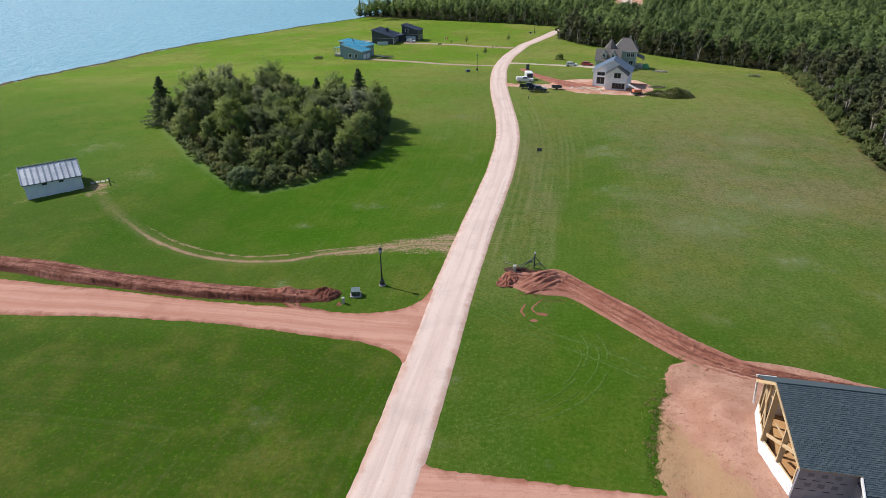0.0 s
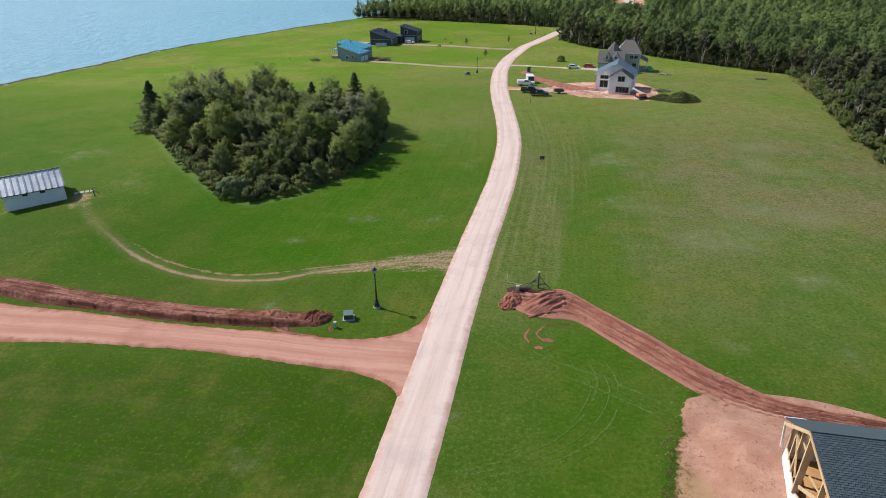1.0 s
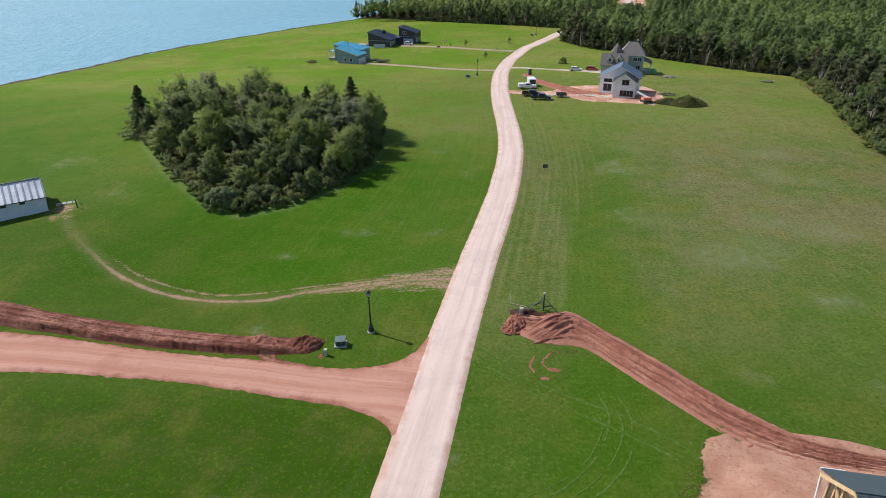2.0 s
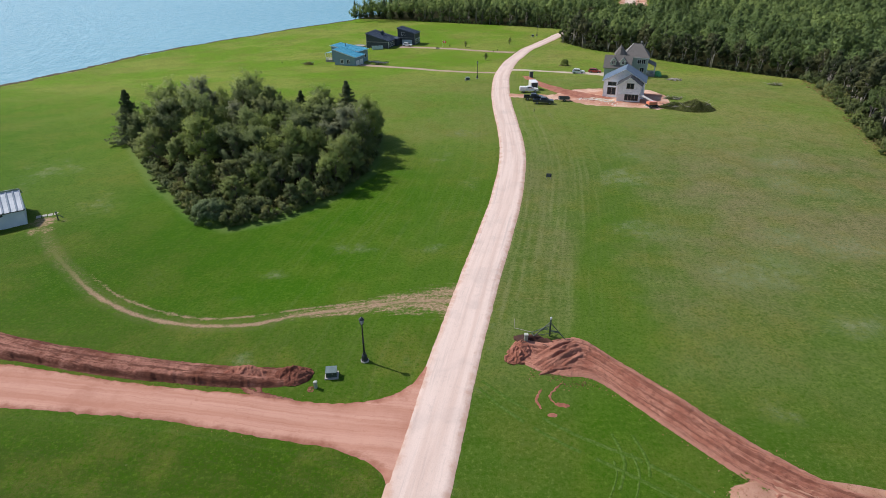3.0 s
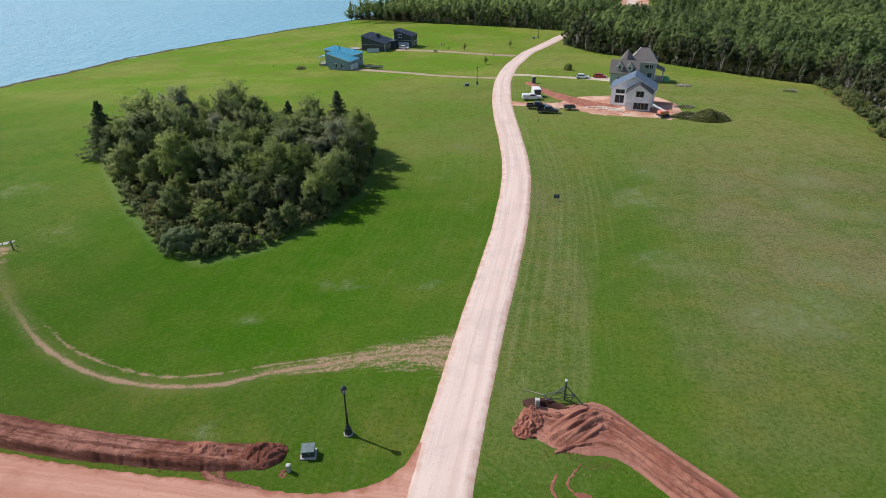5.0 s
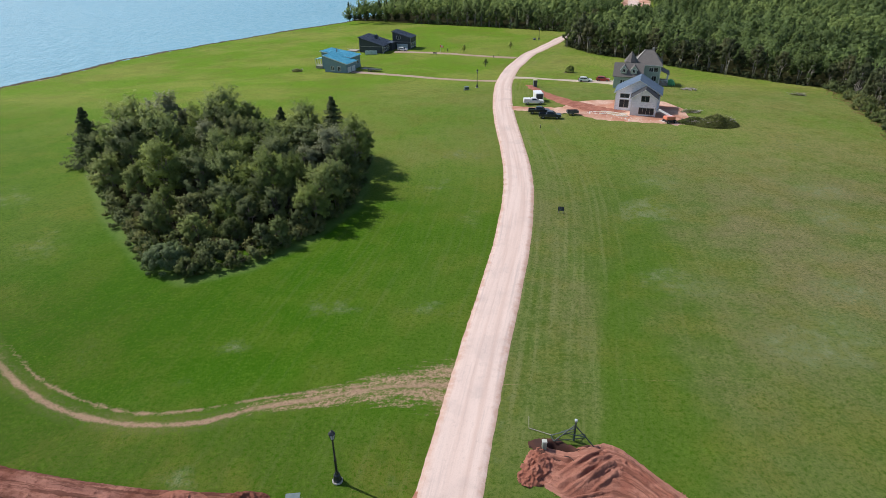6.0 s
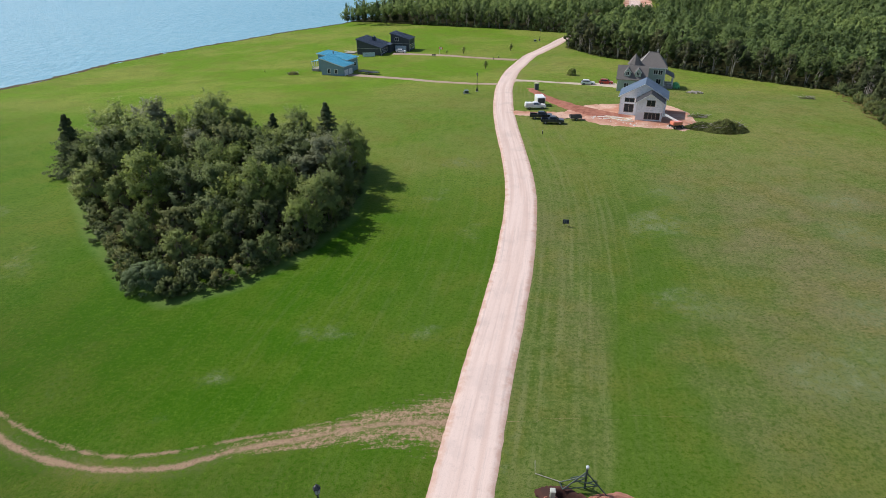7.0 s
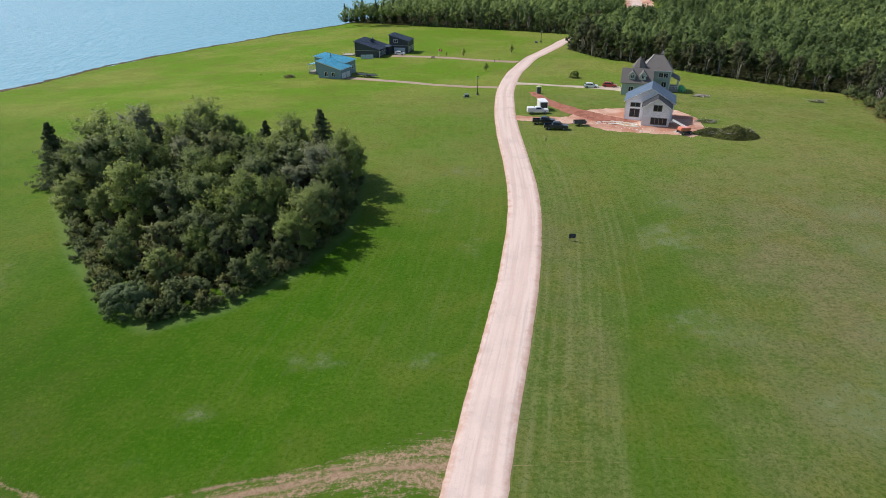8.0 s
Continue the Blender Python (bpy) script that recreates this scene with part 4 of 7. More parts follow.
def plant_grove():
    rng = random.Random(5)
    for x, y in spread(lambda x, y: within(GROVE, x, y) & (rim_of(GROVE, x, y) > 1.6), -84, -20, 110, 166, 4.9, 12):
        rim = float(rim_of(GROVE, x, y))
        if min((Vector((x, y)) - Vector(o.location[:2])).length for o in broad + spruces) < 3.6:
            continue
        size = (0.68 + 0.04 * min(rim, 8)) * min(1.28, 0.54 + (y - 106) / 40) * rng.choice((0.66, 0.8, 0.95, 1.05, 1.15))
        if math.hypot((x + 52) / 6, (y - 141) / 4) < 1:
            size *= 0.5
        if math.hypot(x + 28.5, y - 157.5) < 7:
            size *= 0.92
        ob = copy_thing(broad[rng.choice((0, 0, 0, 1, 2, 2, 2, 3, 3, 4, 5, 6, 6))], Matrix.Identity(4))
        ob.matrix_world = ground_pose(x, y, rng.uniform(0, 6.3), size) @ Matrix.Diagonal((1.0, 1.0, rng.uniform(0.8, 1.02), 1))
        ob["group"] = "grove trees"
    for x, y, s in ((-33.5, 122.5, 0.75), (-37.5, 125.0, 0.85), (-29.0, 126.5, 0.9), (-41.5, 119.5, 0.65), (-75.8, 147.0, 0.8), (-72.5, 151.5, 0.95), (-24.0, 118.6, 0.72), (-22.0, 127.0, 0.8), (-21.6, 135.0, 0.9), (-21.8, 146.0, 1.05), (-23.5, 152.5, 1.0), (-28.0, 112.6, 0.5), (-33.6, 115.6, 0.7), (-37.4, 117.2, 0.62), (-30.5, 119.5, 0.72)):
        ob = copy_thing(broad[(0, 1, 5, 2)[int(y) % 4] if x > -30 else int(y) % 4], Matrix.Identity(4))
        ob.matrix_world = ground_pose(x, y, x, s)
        ob["group"] = "grove trees"
    for x, y, s in ((-33.5, 160.5, .62), (-40, 158, .8), (-55, 160, .6)):
        ob = copy_thing(spruces[0], Matrix.Identity(4))
        ob.matrix_world = ground_pose(x, y, x, s)
        ob["group"] = "grove trees"
    for x, y, a in ((-64.4, 152.6, 0.4), (-62.5, 151.0, 2.0), (-55, 152, 1.1), (-44, 140, 2.8), (-34, 123, 4.0)):
        h = thing("dead_tree", ground_pose(x, y, a, 1), "bare pale dead tree standing among the leaves", "tree", "grove trees")
        bm = tube([(0, 0, -0.2), (0.2, 0.1, 3.0), (0.1, 0.4, 5.6), (0.5, 0.5, 7.6)], [0.13, 0.1, 0.06, 0.02], 6)
        for k in range(9):
            z, b = 2.6 + 0.5 * k, k * 2.3
            r = 1.9 - 0.12 * k
            tube([(0.15, 0.2, z), (r * 0.5 * math.cos(b), r * 0.5 * math.sin(b), z + 0.7), (r * math.cos(b), r * math.sin(b), z + 1.1)], [0.05, 0.035, 0.012], 5, bm)
        part("trunk", bm, PALE_BARK, h)
    edge = even(np.array(GROVE + GROVE[:1], float), 150)
    for x, y in edge:
        if (y > 158 and rng.random() < 0.6) or math.hypot(x + 42.2, y - 104.2) < 4.0:
            continue
        k = 0.8 + 0.35 * rng.random()
        dx, dy = -46 - x, 135 - y
        d = math.hypot(dx, dy)
        ob = copy_thing(rng.choice(shrubs), Matrix.Identity(4))
        ob.matrix_world = ground_pose(x + dx / d * 0.9 + rng.uniform(-.6, .6), y + dy / d * 0.9 + rng.uniform(-.6, .6), rng.uniform(0, 6), k * rng.uniform(0.55, 1.0))
        ob["group"] = "grove shrubs"
    for x, y in spread(lambda x, y: within(GROVE, x, y) & (rim_of(GROVE, x, y) > 2.2), -56, -24, 104, 118, 2.6, 31):
        if math.hypot(x + 42.2, y - 104.6) < 5.0:
            continue
        ob = copy_thing(rng.choice(shrubs), Matrix.Identity(4))
        ob.matrix_world = ground_pose(x, y, rng.uniform(0, 6), rng.uniform(0.7, 1.25))
        ob["group"] = "grove shrubs"
    bush = make_tree(340, 4.0, 3.4, 9000, 0.12, "shrub", "round_bush", "dense round grey-green bush at the tip of the grove", ground_pose(-42.2, 104.6, 0, 1.0))
    releaf(bush, BUSH)
    bush["group"] = "grove shrubs"


plant_grove()

# woods beyond the lawn
WOOD_LEFT = [(-84, 442), (-62, 434), (-45, 425), (-10, 410), (23, 398), (48, 384), (60, 381)]
WOOD_RIGHT = [(79, 40), (83, 90), (89, 115), (95, 133), (103.6, 164), (117.5, 210), (123, 228), (126.5, 243), (112, 255), (99, 270), (83, 285), (57, 309), (46.8, 332),
              (53, 350), (60, 365), (66, 376), (75, 384), (95, 398), (130, 420)]


def wood_edge(x, y):
    """How far inside the woods a place lies."""
    x, y = np.asarray(x, float), np.asarray(y, float)
    a = np.where(x < 62, y - np.interp(x, [p[0] for p in WOOD_LEFT], [p[1] for p in WOOD_LEFT]), -1)
    b = x - np.interp(y, [p[1] for p in WOOD_RIGHT], [p[0] for p in WOOD_RIGHT])
    d = np.minimum(np.maximum(a, np.where(y < 420, b, y)), distance_to(ROAD_LINE[-90::5], x, y) - 4.5)
    clearing = (np.abs(x - 131 - 0.17 * (y - 531)) < 12) & (y > 525) & (y < 640)
    return np.where((x < shore_x(y) + 9) | clearing, -1, d)


def plant_woods():
    rng = random.Random(8)
    near = lambda x, y: (x < 0.74 * y + 16) & (wood_edge(x, y) > 0)
    places = spread(lambda x, y: near(x, y) & (y < 470), -86, 400, 60, 470, 4.05, 41)
    places += spread(lambda x, y: near(x, y) & (y >= 470), -60, 500, 470, 635, 5.2, 42)
    outer = wood_edge(*np.array(places).T) < 5.0
    edge = [p for p, o in zip(places, outer) if o and p[1] < 445]
    rest = [p for p, o in zip(places, outer) if not (o and p[1] < 445)]
    rng.shuffle(edge)
    kinds = [make_tree(400 + i, 11.0 + 0.8 * i, 2.9 + 0.25 * i, 2500, 0.27, "broad", "woodland_tree", "tall green broadleaf tree at the edge of the woods", ground_pose(*edge.pop(), i, 1)) for i in range(4)]
    for i, k in enumerate(kinds):
        releaf(k, WOODS_EDGE if i < 3 else WOODS_DARK)
        k["group"] = "woodland edge trees"
    fir = make_tree(410, 13.0, 3.0, 1700, 0.38, "spruce", "spruce_tree", "dark spruce at the edge of the woods", ground_pose(-78, 440, 0, 0.9))
    fir["group"] = "woodland edge trees"
    for x, y in edge[:270]:
        sea_side = x < -48 and y > 400
        ob = copy_thing(fir if (rng.random() < (0.75 if sea_side else 0.06)) else rng.choice(kinds[2:] if (x > 40 and y < 345) or (y < 375 and rng.random() < 0.35) else kinds[:2]), Matrix.Identity(4))
        ob.matrix_world = ground_pose(x, y, rng.uniform(0, 6), rng.uniform(0.72, 1.08) * (0.85 if y < 300 and x > 100 else 1.0))
    canopy, whole, low = [], [], []
    for i in range(8):
        g = np.random.default_rng(500 + i)
        c, nrm, _, swell, clump = crown_points(g, 10.2 + 0.5 * i, 2.5 + 0.3 * (i % 4), 250, 0.42, 7, 18, 0.36, 1.0)
        canopy.append((cards(c, nrm, 0.45, g), swell, clump))
    for i in range(6):
        g = np.random.default_rng(560 + i)
        c, nrm, _, swell, clump = crown_points(g, 10.0 + 0.5 * i, 2.4 + 0.3 * (i % 4), 560, 0.2, 10, 14, 0.3, 0.9)
        whole.append((cards(c, nrm, 0.40, g), swell, clump))
    for i in range(3):
        g = np.random.default_rng(530 + i)
        c, nrm, _, swell, clump = crown_points(g, 3.4, 2.0, 120, 0.0, 6, 8, 0.25, 0.9)
        low.append((cards(c, nrm, 0.36, g), swell, clump))
    g = np.random.default_rng(520)
    c, nrm, swell, clump = spruce_points(g, 12.5, 2.7, 280, 9)
    conifer = (cards(c, nrm, 0.40, g), swell, clump)
    made = {"near": ([], [], [], []), "far": ([], [], [], [])}

    def stand(where, proto, x, y, s, tint, sink=0.0):
        """Adds one tree to the joined woods."""
        a = rng.uniform(0, 6.3)
        turn = np.array([[math.cos(a), -math.sin(a), 0], [math.sin(a), math.cos(a), 0], [0, 0, 1]])
        leaves, swell, clump = proto
        blocks, tints, swells, clumps = made[where]
        blocks.append((leaves.reshape(-1, 3) @ turn.T * s + np.array([x, y, gz(x, y) - sink])).reshape(-1, 3, 3))
        tints.append(np.full(len(leaves), tint)), swells.append(swell @ turn.T), clumps.append(clump)

    for x, y in rest + edge[270:]:
        inside = float(wood_edge(x, y))
        patch = nz(x, y, 0.014, 4.0) + 0.5 * nz(x, y, 0.05, 2.0)
        far = y > 535 + 30 * nz(x, 0, 0.02, 1.0)
        fir_here = rng.random() < (0.7 if far else 0.3 if patch > 0.22 else 0.05)
        p = conifer if fir_here else whole[rng.randrange(6)] if inside < 14 else canopy[rng.randrange(8)]
        # far left tinted lighter, for distance haze put into the colour and pale trunks
        tint = rng.uniform(0.0, 0.25) if fir_here else min(0.98, max(0.02, 0.40 + 0.25 * min(1, inside / 60) - 0.6 * patch - 0.12 * (x > 90) + 0.28 * (x < 70 and y > 372) + rng.uniform(-0.38, 0.32)))
        s = (rng.uniform(0.76, 1.0) if rng.random() < 0.78 else rng.uniform(1.0, 1.2)) * (1 + 0.2 * nz(x, y, 0.03, 2.0))
        if 440 < y < 531 and abs(x - 108 - 0.2 * (y - 440)) < 14:
            s = min(s, max(0.2, 0.009 * (531 - y)))
        # front belt takes the darker leaves, for shade put along the woods' foot
        stand("near" if y < 236 or (x > 40 and y < 345 and inside < 9) else "far", p, x, y, s, tint)
    for x, y, s in ((-74.5, 440, .7), (-71, 439, .95), (-66.5, 438.5, 1.12), (-62, 441, .8), (-57.8, 437, 1.05), (-53, 438, .95), (-47, 437, 1.1), (-40, 437, .9)):
        ob = copy_thing(fir, Matrix.Identity(4))
        ob.matrix_world = ground_pose(x, y, x, s)
    for x, y in spread(lambda x, y: (np.abs(wood_edge(x, y) - 0.9) < 0.9) & (x < 0.8 * y + 25), -84, 135, 60, 446, 1.9, 44):
        stand("near" if y < 236 or (x > 40 and y < 345) else "far", low[rng.randrange(3)], x, y, rng.uniform(0.5, 1.25), rng.uniform(0.1, 0.6), 0.2)
    for key, name, material, label in (("far", "woods", WOODS, "dense green mixed woods behind the lawn, rising to the skyline"), ("near", "thicket", THICKET, "dark grey-green thicket along the side of the lawn")):
        blocks, tints, swells, clumps = (np.concatenate(v) for v in made[key])
        tagged(new(name, leaf_mesh(name, blocks, material, tints, swells, clumps)), label, "woods", kind="stuff")


plant_woods()

# ---- building materials ----
def cladding(name, a, b, board=0.14, roughness=0.6):
    """Painted lap boards: thin level shadow lines and faded paint."""
    n = Nodes(name, roughness)
    z = n.split(n.local)[2]
    saw = n.math("FRACT", n.math("DIVIDE", z, board))
    col = n.mix(n.ramp(n.noise(0.7, 3, vector=n.local), 0.3, 0.7), a, b)
    col = n.mix(n.ramp(n.noise(9, 3, vector=n.local, stretch=(1, 1, 6)), 0.55, 0.8, 0, 0.3), col, tuple(c * 0.7 for c in a))
    n.colour(col)
    n.bump(saw, 0.7, 0.02)
    return n.mat


def metal_roof(name, a, b, roughness=0.35, metallic=0.35):
    n = Nodes(name, roughness, metallic)
    col = n.mix(n.ramp(n.noise(0.5, 4, vector=n.local), 0.3, 0.7), a, b)
    n.colour(n.mix(n.ramp(n.noise(6, 3, vector=n.local), 0.55, 0.8, 0, 0.35), col, tuple(c * 0.6 for c in a)))
    return n.mat


def shingle(name, a, b, dark):
    n = Nodes(name, 0.85, 0, 0.35)
    one = n.math("FRACT", n.math("ADD", n.math("ADD", n.island(), n.random()), n.noise(0.8, 2, vector=n.local)))
    col = n.mix(n.ramp(one, 0.1, 0.9), a, b)
    col = n.mix(n.ramp(n.noise(3.0, 4, 0.7, vector=n.local), 0.5, 0.75, 0, 0.6), col, dark)
    n.colour(n.mix(n.ramp(n.noise(60, 2, vector=n.local), 0.4, 0.8, 0, 0.4), col, dark))
    n.bump(n.noise(40, 2, vector=n.local), 0.4, 0.01)
    return n.mat


def wrap(name, a, b, mark):
    """House wrap with rows of faded print too small to read."""
    n = Nodes(name, 0.55)
    grid = n.add("ShaderNodeTexBrick", offset=0.5)
    m = n.add("ShaderNodeMapping")
    m.inputs["Rotation"].default_value = (radians(90), 0, 0)
    n.link(n.local, m.inputs["Vector"]), n.link(m.outputs[0], grid.inputs["Vector"])
    for key, value in (("Scale", 1.0), ("Mortar Size", 0.12), ("Brick Width", 1.1), ("Row Height", 0.45)):
        grid.inputs[key].default_value = value
    col = n.mix(n.ramp(n.noise(1.2, 4, vector=n.local), 0.3, 0.7), a, b)
    n.colour(n.mix(n.math("MULTIPLY", n.math("SUBTRACT", 1.0, grid.outputs["Fac"]), n.ramp(n.noise(2.0, 2, vector=n.local), 0.45, 0.6, 0.0, 0.22)), col, mark))
    n.bump(n.noise(2.5, 3, vector=n.local), 0.4, 0.03)
    return n.mat


TIMBER = plain("raw_spruce_timber", (0.54, 0.38, 0.21), (0.66, 0.50, 0.31), 1.5, 0.75, fine=18)
PLYWOOD = plain("orange_sheathing_board", (0.47, 0.26, 0.11), (0.56, 0.34, 0.16), 0.8, 0.8, fine=9)
WHITE_WRAP = wrap("white_house_wrap", (0.72, 0.75, 0.79), (0.84, 0.86, 0.89), (0.22, 0.28, 0.38))
BLUE_WRAP = wrap("pale_blue_house_wrap", (0.80, 0.84, 0.89), (0.87, 0.89, 0.92), (0.20, 0.26, 0.36))
DARK_WRAP = plain("dark_grey_underlay", (0.215, 0.225, 0.265), (0.275, 0.285, 0.325), 1.0, 0.5, fine=12)
SHINGLES = shingle("blue_black_shingles", (0.052, 0.077, 0.094), (0.074, 0.104, 0.122), (0.030, 0.044, 0.056))
GREY_SHINGLES = shingle("grey_shingles", (0.115, 0.108, 0.104), (0.155, 0.145, 0.138), (0.07, 0.065, 0.063))
WHITE_PAINT = plain("white_paint", (0.74, 0.75, 0.76), (0.80, 0.80, 0.80), 1.5, 0.5)
BLUE_ROOF = metal_roof("bright_blue_metal_roof", (0.060, 0.32, 0.47), (0.085, 0.37, 0.53), 0.4, 0.1)
NAVY_ROOF = metal_roof("dark_blue_metal_roof", (0.032, 0.046, 0.075), (0.045, 0.062, 0.095), 0.45, 0.2)
STEEL_ROOF = metal_roof("galvanised_roof", (0.40, 0.45, 0.50), (0.58, 0.62, 0.66), 0.3, 0.85)
DULL_STEEL = metal_roof("dull_blue_steel", (0.11, 0.145, 0.19), (0.16, 0.20, 0.25), 0.4, 0.8)
NEW_ROOF = metal_roof("blue_grey_roof", (0.060, 0.100, 0.160), (0.080, 0.126, 0.190), 0.75, 0.0)
TAR = plain("black_roof_underlay", (0.016, 0.018, 0.023), (0.026, 0.028, 0.034), 1.0, 0.8)
BLUE_WALL = cladding("grey_blue_cladding", (0.165, 0.255, 0.315), (0.195, 0.285, 0.345))
DARK_WALL = cladding("charcoal_blue_cladding", (0.030, 0.038, 0.050), (0.042, 0.050, 0.064))
GREEN_WALL = cladding("sage_green_cladding", (0.33, 0.40, 0.36), (0.38, 0.45, 0.40))
# white boards coloured bluish for the sky light on them
SHED_WALL = cladding("white_cladding", (0.55, 0.64, 0.73), (0.64, 0.71, 0.78), 0.2)
GLASS = plain("window_glass", (0.018, 0.024, 0.030), (0.03, 0.038, 0.046), 0.6, 0.12, specular=0.35)
CONCRETE = plain("grey_concrete", (0.33, 0.32, 0.30), (0.42, 0.41, 0.39), 1.2, 0.9, bump=0.4)
BLACK_IRON = plain("black_painted_iron", (0.018, 0.022, 0.028), (0.03, 0.036, 0.043), 3, 0.4)
GREEN_STEEL = plain("dark_green_steel", (0.030, 0.055, 0.050), (0.045, 0.075, 0.068), 2, 0.45)
GREY_STEEL = plain("worn_grey_steel", (0.25, 0.26, 0.27), (0.36, 0.37, 0.38), 3, 0.45, 0.6)
FROSTED = plain("frosted_lantern_glass", (0.30, 0.36, 0.42), (0.42, 0.48, 0.54), 4, 0.2)
RUBBER = plain("black_rubber", (0.016, 0.016, 0.017), (0.026, 0.026, 0.027), 4, 0.85)
LOG = plain("weathered_grey_wood", (0.30, 0.27, 0.24), (0.40, 0.37, 0.33), 1.5, 0.9, fine=16)


def paint(name, colour):
    n = Nodes(name, 0.28, 0.0, 0.5)
    n.bsdf.inputs["Coat Weight"].default_value = 0.4
    dust = n.ramp(n.noise(1.8, 4, vector=n.local), 0.45, 0.75, 0.0, 0.25)
    n.colour(n.mix(dust, colour, tuple(0.6 * c + 0.1 for c in colour)))
    return n.mat


def window(house, place, turn, w, h, frame=None, bars=1, name="window", label=""):
    """A window: frame and bars, the pane set back inside; turn: the way it faces, 0 is -y."""
    m = Matrix.Translation(place) @ Matrix.Rotation(radians(turn), 4, "Z")
    bm = bmesh.new()
    f = 0.11
    for a in ((-w / 2 - f, w / 2 + f, h / 2, h / 2 + f), (-w / 2 - f, w / 2 + f, -h / 2 - f, -h / 2), (-w / 2 - f, -w / 2, -h / 2, h / 2), (w / 2, w / 2 + f, -h / 2, h / 2)):
        box(a[0], a[1], -0.09, 0.03, a[2], a[3], 0, bm)
    for i in range(1, bars + 1):
        x = -w / 2 + w * i / (bars + 1)
        box(x - 0.04, x + 0.04, -0.07, 0.0, -h / 2, h / 2, 0, bm)
    bm.transform(m)
    fr = part(name, bm, frame or WHITE_PAINT, house, label)
    bm = box(-w / 2, w / 2, -0.03, 0.01, -h / 2, h / 2)
    bm.transform(m)
    part("pane", bm, GLASS, fr, "dark window glass")
    return fr


def door(house, place, turn, w, h, material, panels=4, name="door", label=""):
    m = Matrix.Translation(place) @ Matrix.Rotation(radians(turn), 4, "Z")
    bm = bmesh.new()
    for i in range(panels):
        z = h * i / panels
        box(-w / 2, w / 2, -0.06, 0.02, z + 0.02, z + h / panels - 0.02, 0, bm)
    box(-w / 2 - 0.1, -w / 2, -0.09, 0.03, 0, h + 0.1, 0, bm)
    box(w / 2, w / 2 + 0.1, -0.09, 0.03, 0, h + 0.1, 0, bm)
    box(-w / 2, w / 2, -0.09, 0.03, h, h + 0.1, 0, bm)
    bm.transform(m)
    return part(name, bm, material, house, label)


def ribs(corners, gap, material, parent, high=0.06, name="rib", wide=0.06):
    """Standing seams from the eave up a roof; corners: eave a, eave b, top b, top a."""
    a, b, c, d = (Vector(p) for p in corners)
    n = int((b - a).length / gap)
    up = (b - a).cross(d - a).normalized()
    up = up if up.z > 0 else -up
    bm = bmesh.new()
    for i in range(n + 1):
        s = i / n
        bar(a.lerp(b, s) + up * high * 0.4, d.lerp(c, s) + up * high * 0.4, wide, high, bm)
    return part(name, bm, material, parent)


def shed_block(house, x0, x1, y0, y1, left, right, wall, roof, name="wall", lap=0.45, trim=None):
    """A block with a roof that falls from its left to its right side."""
    bm = prism([(x0, -0.4), (x1, -0.4), (x1, right), (x0, left)], y0, y1, "y")
    body = part(name, bm, wall, house)
    k = (right - left) / (x1 - x0)
    c = [(x0 - lap, y0 - lap, left - k * lap + 0.22), (x1 + lap, y0 - lap, right + k * lap + 0.22), (x1 + lap, y1 + lap, right + k * lap + 0.22), (x0 - lap, y1 + lap, left - k * lap + 0.22)]
    r = part("roof", slab(c, 0.2), roof, house)
    ribs([c[1], c[2], c[3], c[0]], 0.6, roof, r, 0.05)
    if trim:
        bm = bmesh.new()
        bar(Vector(c[0]) - Vector((0, 0.03, 0.14)), Vector(c[1]) - Vector((0, 0.03, 0.14)), 0.05, 0.26, bm)
        bar(Vector(c[1]) - Vector((-0.03, 0, 0.14)), Vector(c[2]) - Vector((-0.03, 0, 0.14)), 0.26, 0.05, bm)
        part("fascia", bm, trim, r)
    return body


def gable_block(house, x0, x1, y0, y1, eave, top, wall, roof, along="y", lap=0.4, name="wall"):
    """A block with a ridge along y or x."""
    if along == "y":
        mid = (x0 + x1) / 2
        bm = prism([(x0, -0.4), (x1, -0.4), (x1, eave), (mid, top), (x0, eave)], y0, y1, "y")
        k = (top - eave) / (x1 - mid) * lap
        sides = [[(x0 - lap, y0 - lap, eave - k + .2), (mid, y0 - lap, top + .2), (mid, y1 + lap, top + .2), (x0 - lap, y1 + lap, eave - k + .2)],
                 [(x1 + lap, y0 - lap, eave - k + .2), (mid, y0 - lap, top + .2), (mid, y1 + lap, top + .2), (x1 + lap, y1 + lap, eave - k + .2)]]
    else:
        mid = (y0 + y1) / 2
        bm = prism([(y0, -0.4), (y1, -0.4), (y1, eave), (mid, top), (y0, eave)], x0, x1, "x")
        k = (top - eave) / (y1 - mid) * lap
        sides = [[(x0 - lap, y0 - lap, eave - k + .2), (x1 + lap, y0 - lap, eave - k + .2), (x1 + lap, mid, top + .2), (x0 - lap, mid, top + .2)],
                 [(x0 - lap, y1 + lap, eave - k + .2), (x1 + lap, y1 + lap, eave - k + .2), (x1 + lap, mid, top + .2), (x0 - lap, mid, top + .2)]]
    part(name, bm, wall, house)
    return [part("roof", slab(c, 0.18), roof, house) for c in sides]


def at(x, y, turn=0.0, lift=0.0):
    return pose(x, y, gz(x, y) + lift, 0, 0, turn)


# ---- unfinished house beside the camera's way ----
PAD = 1.5


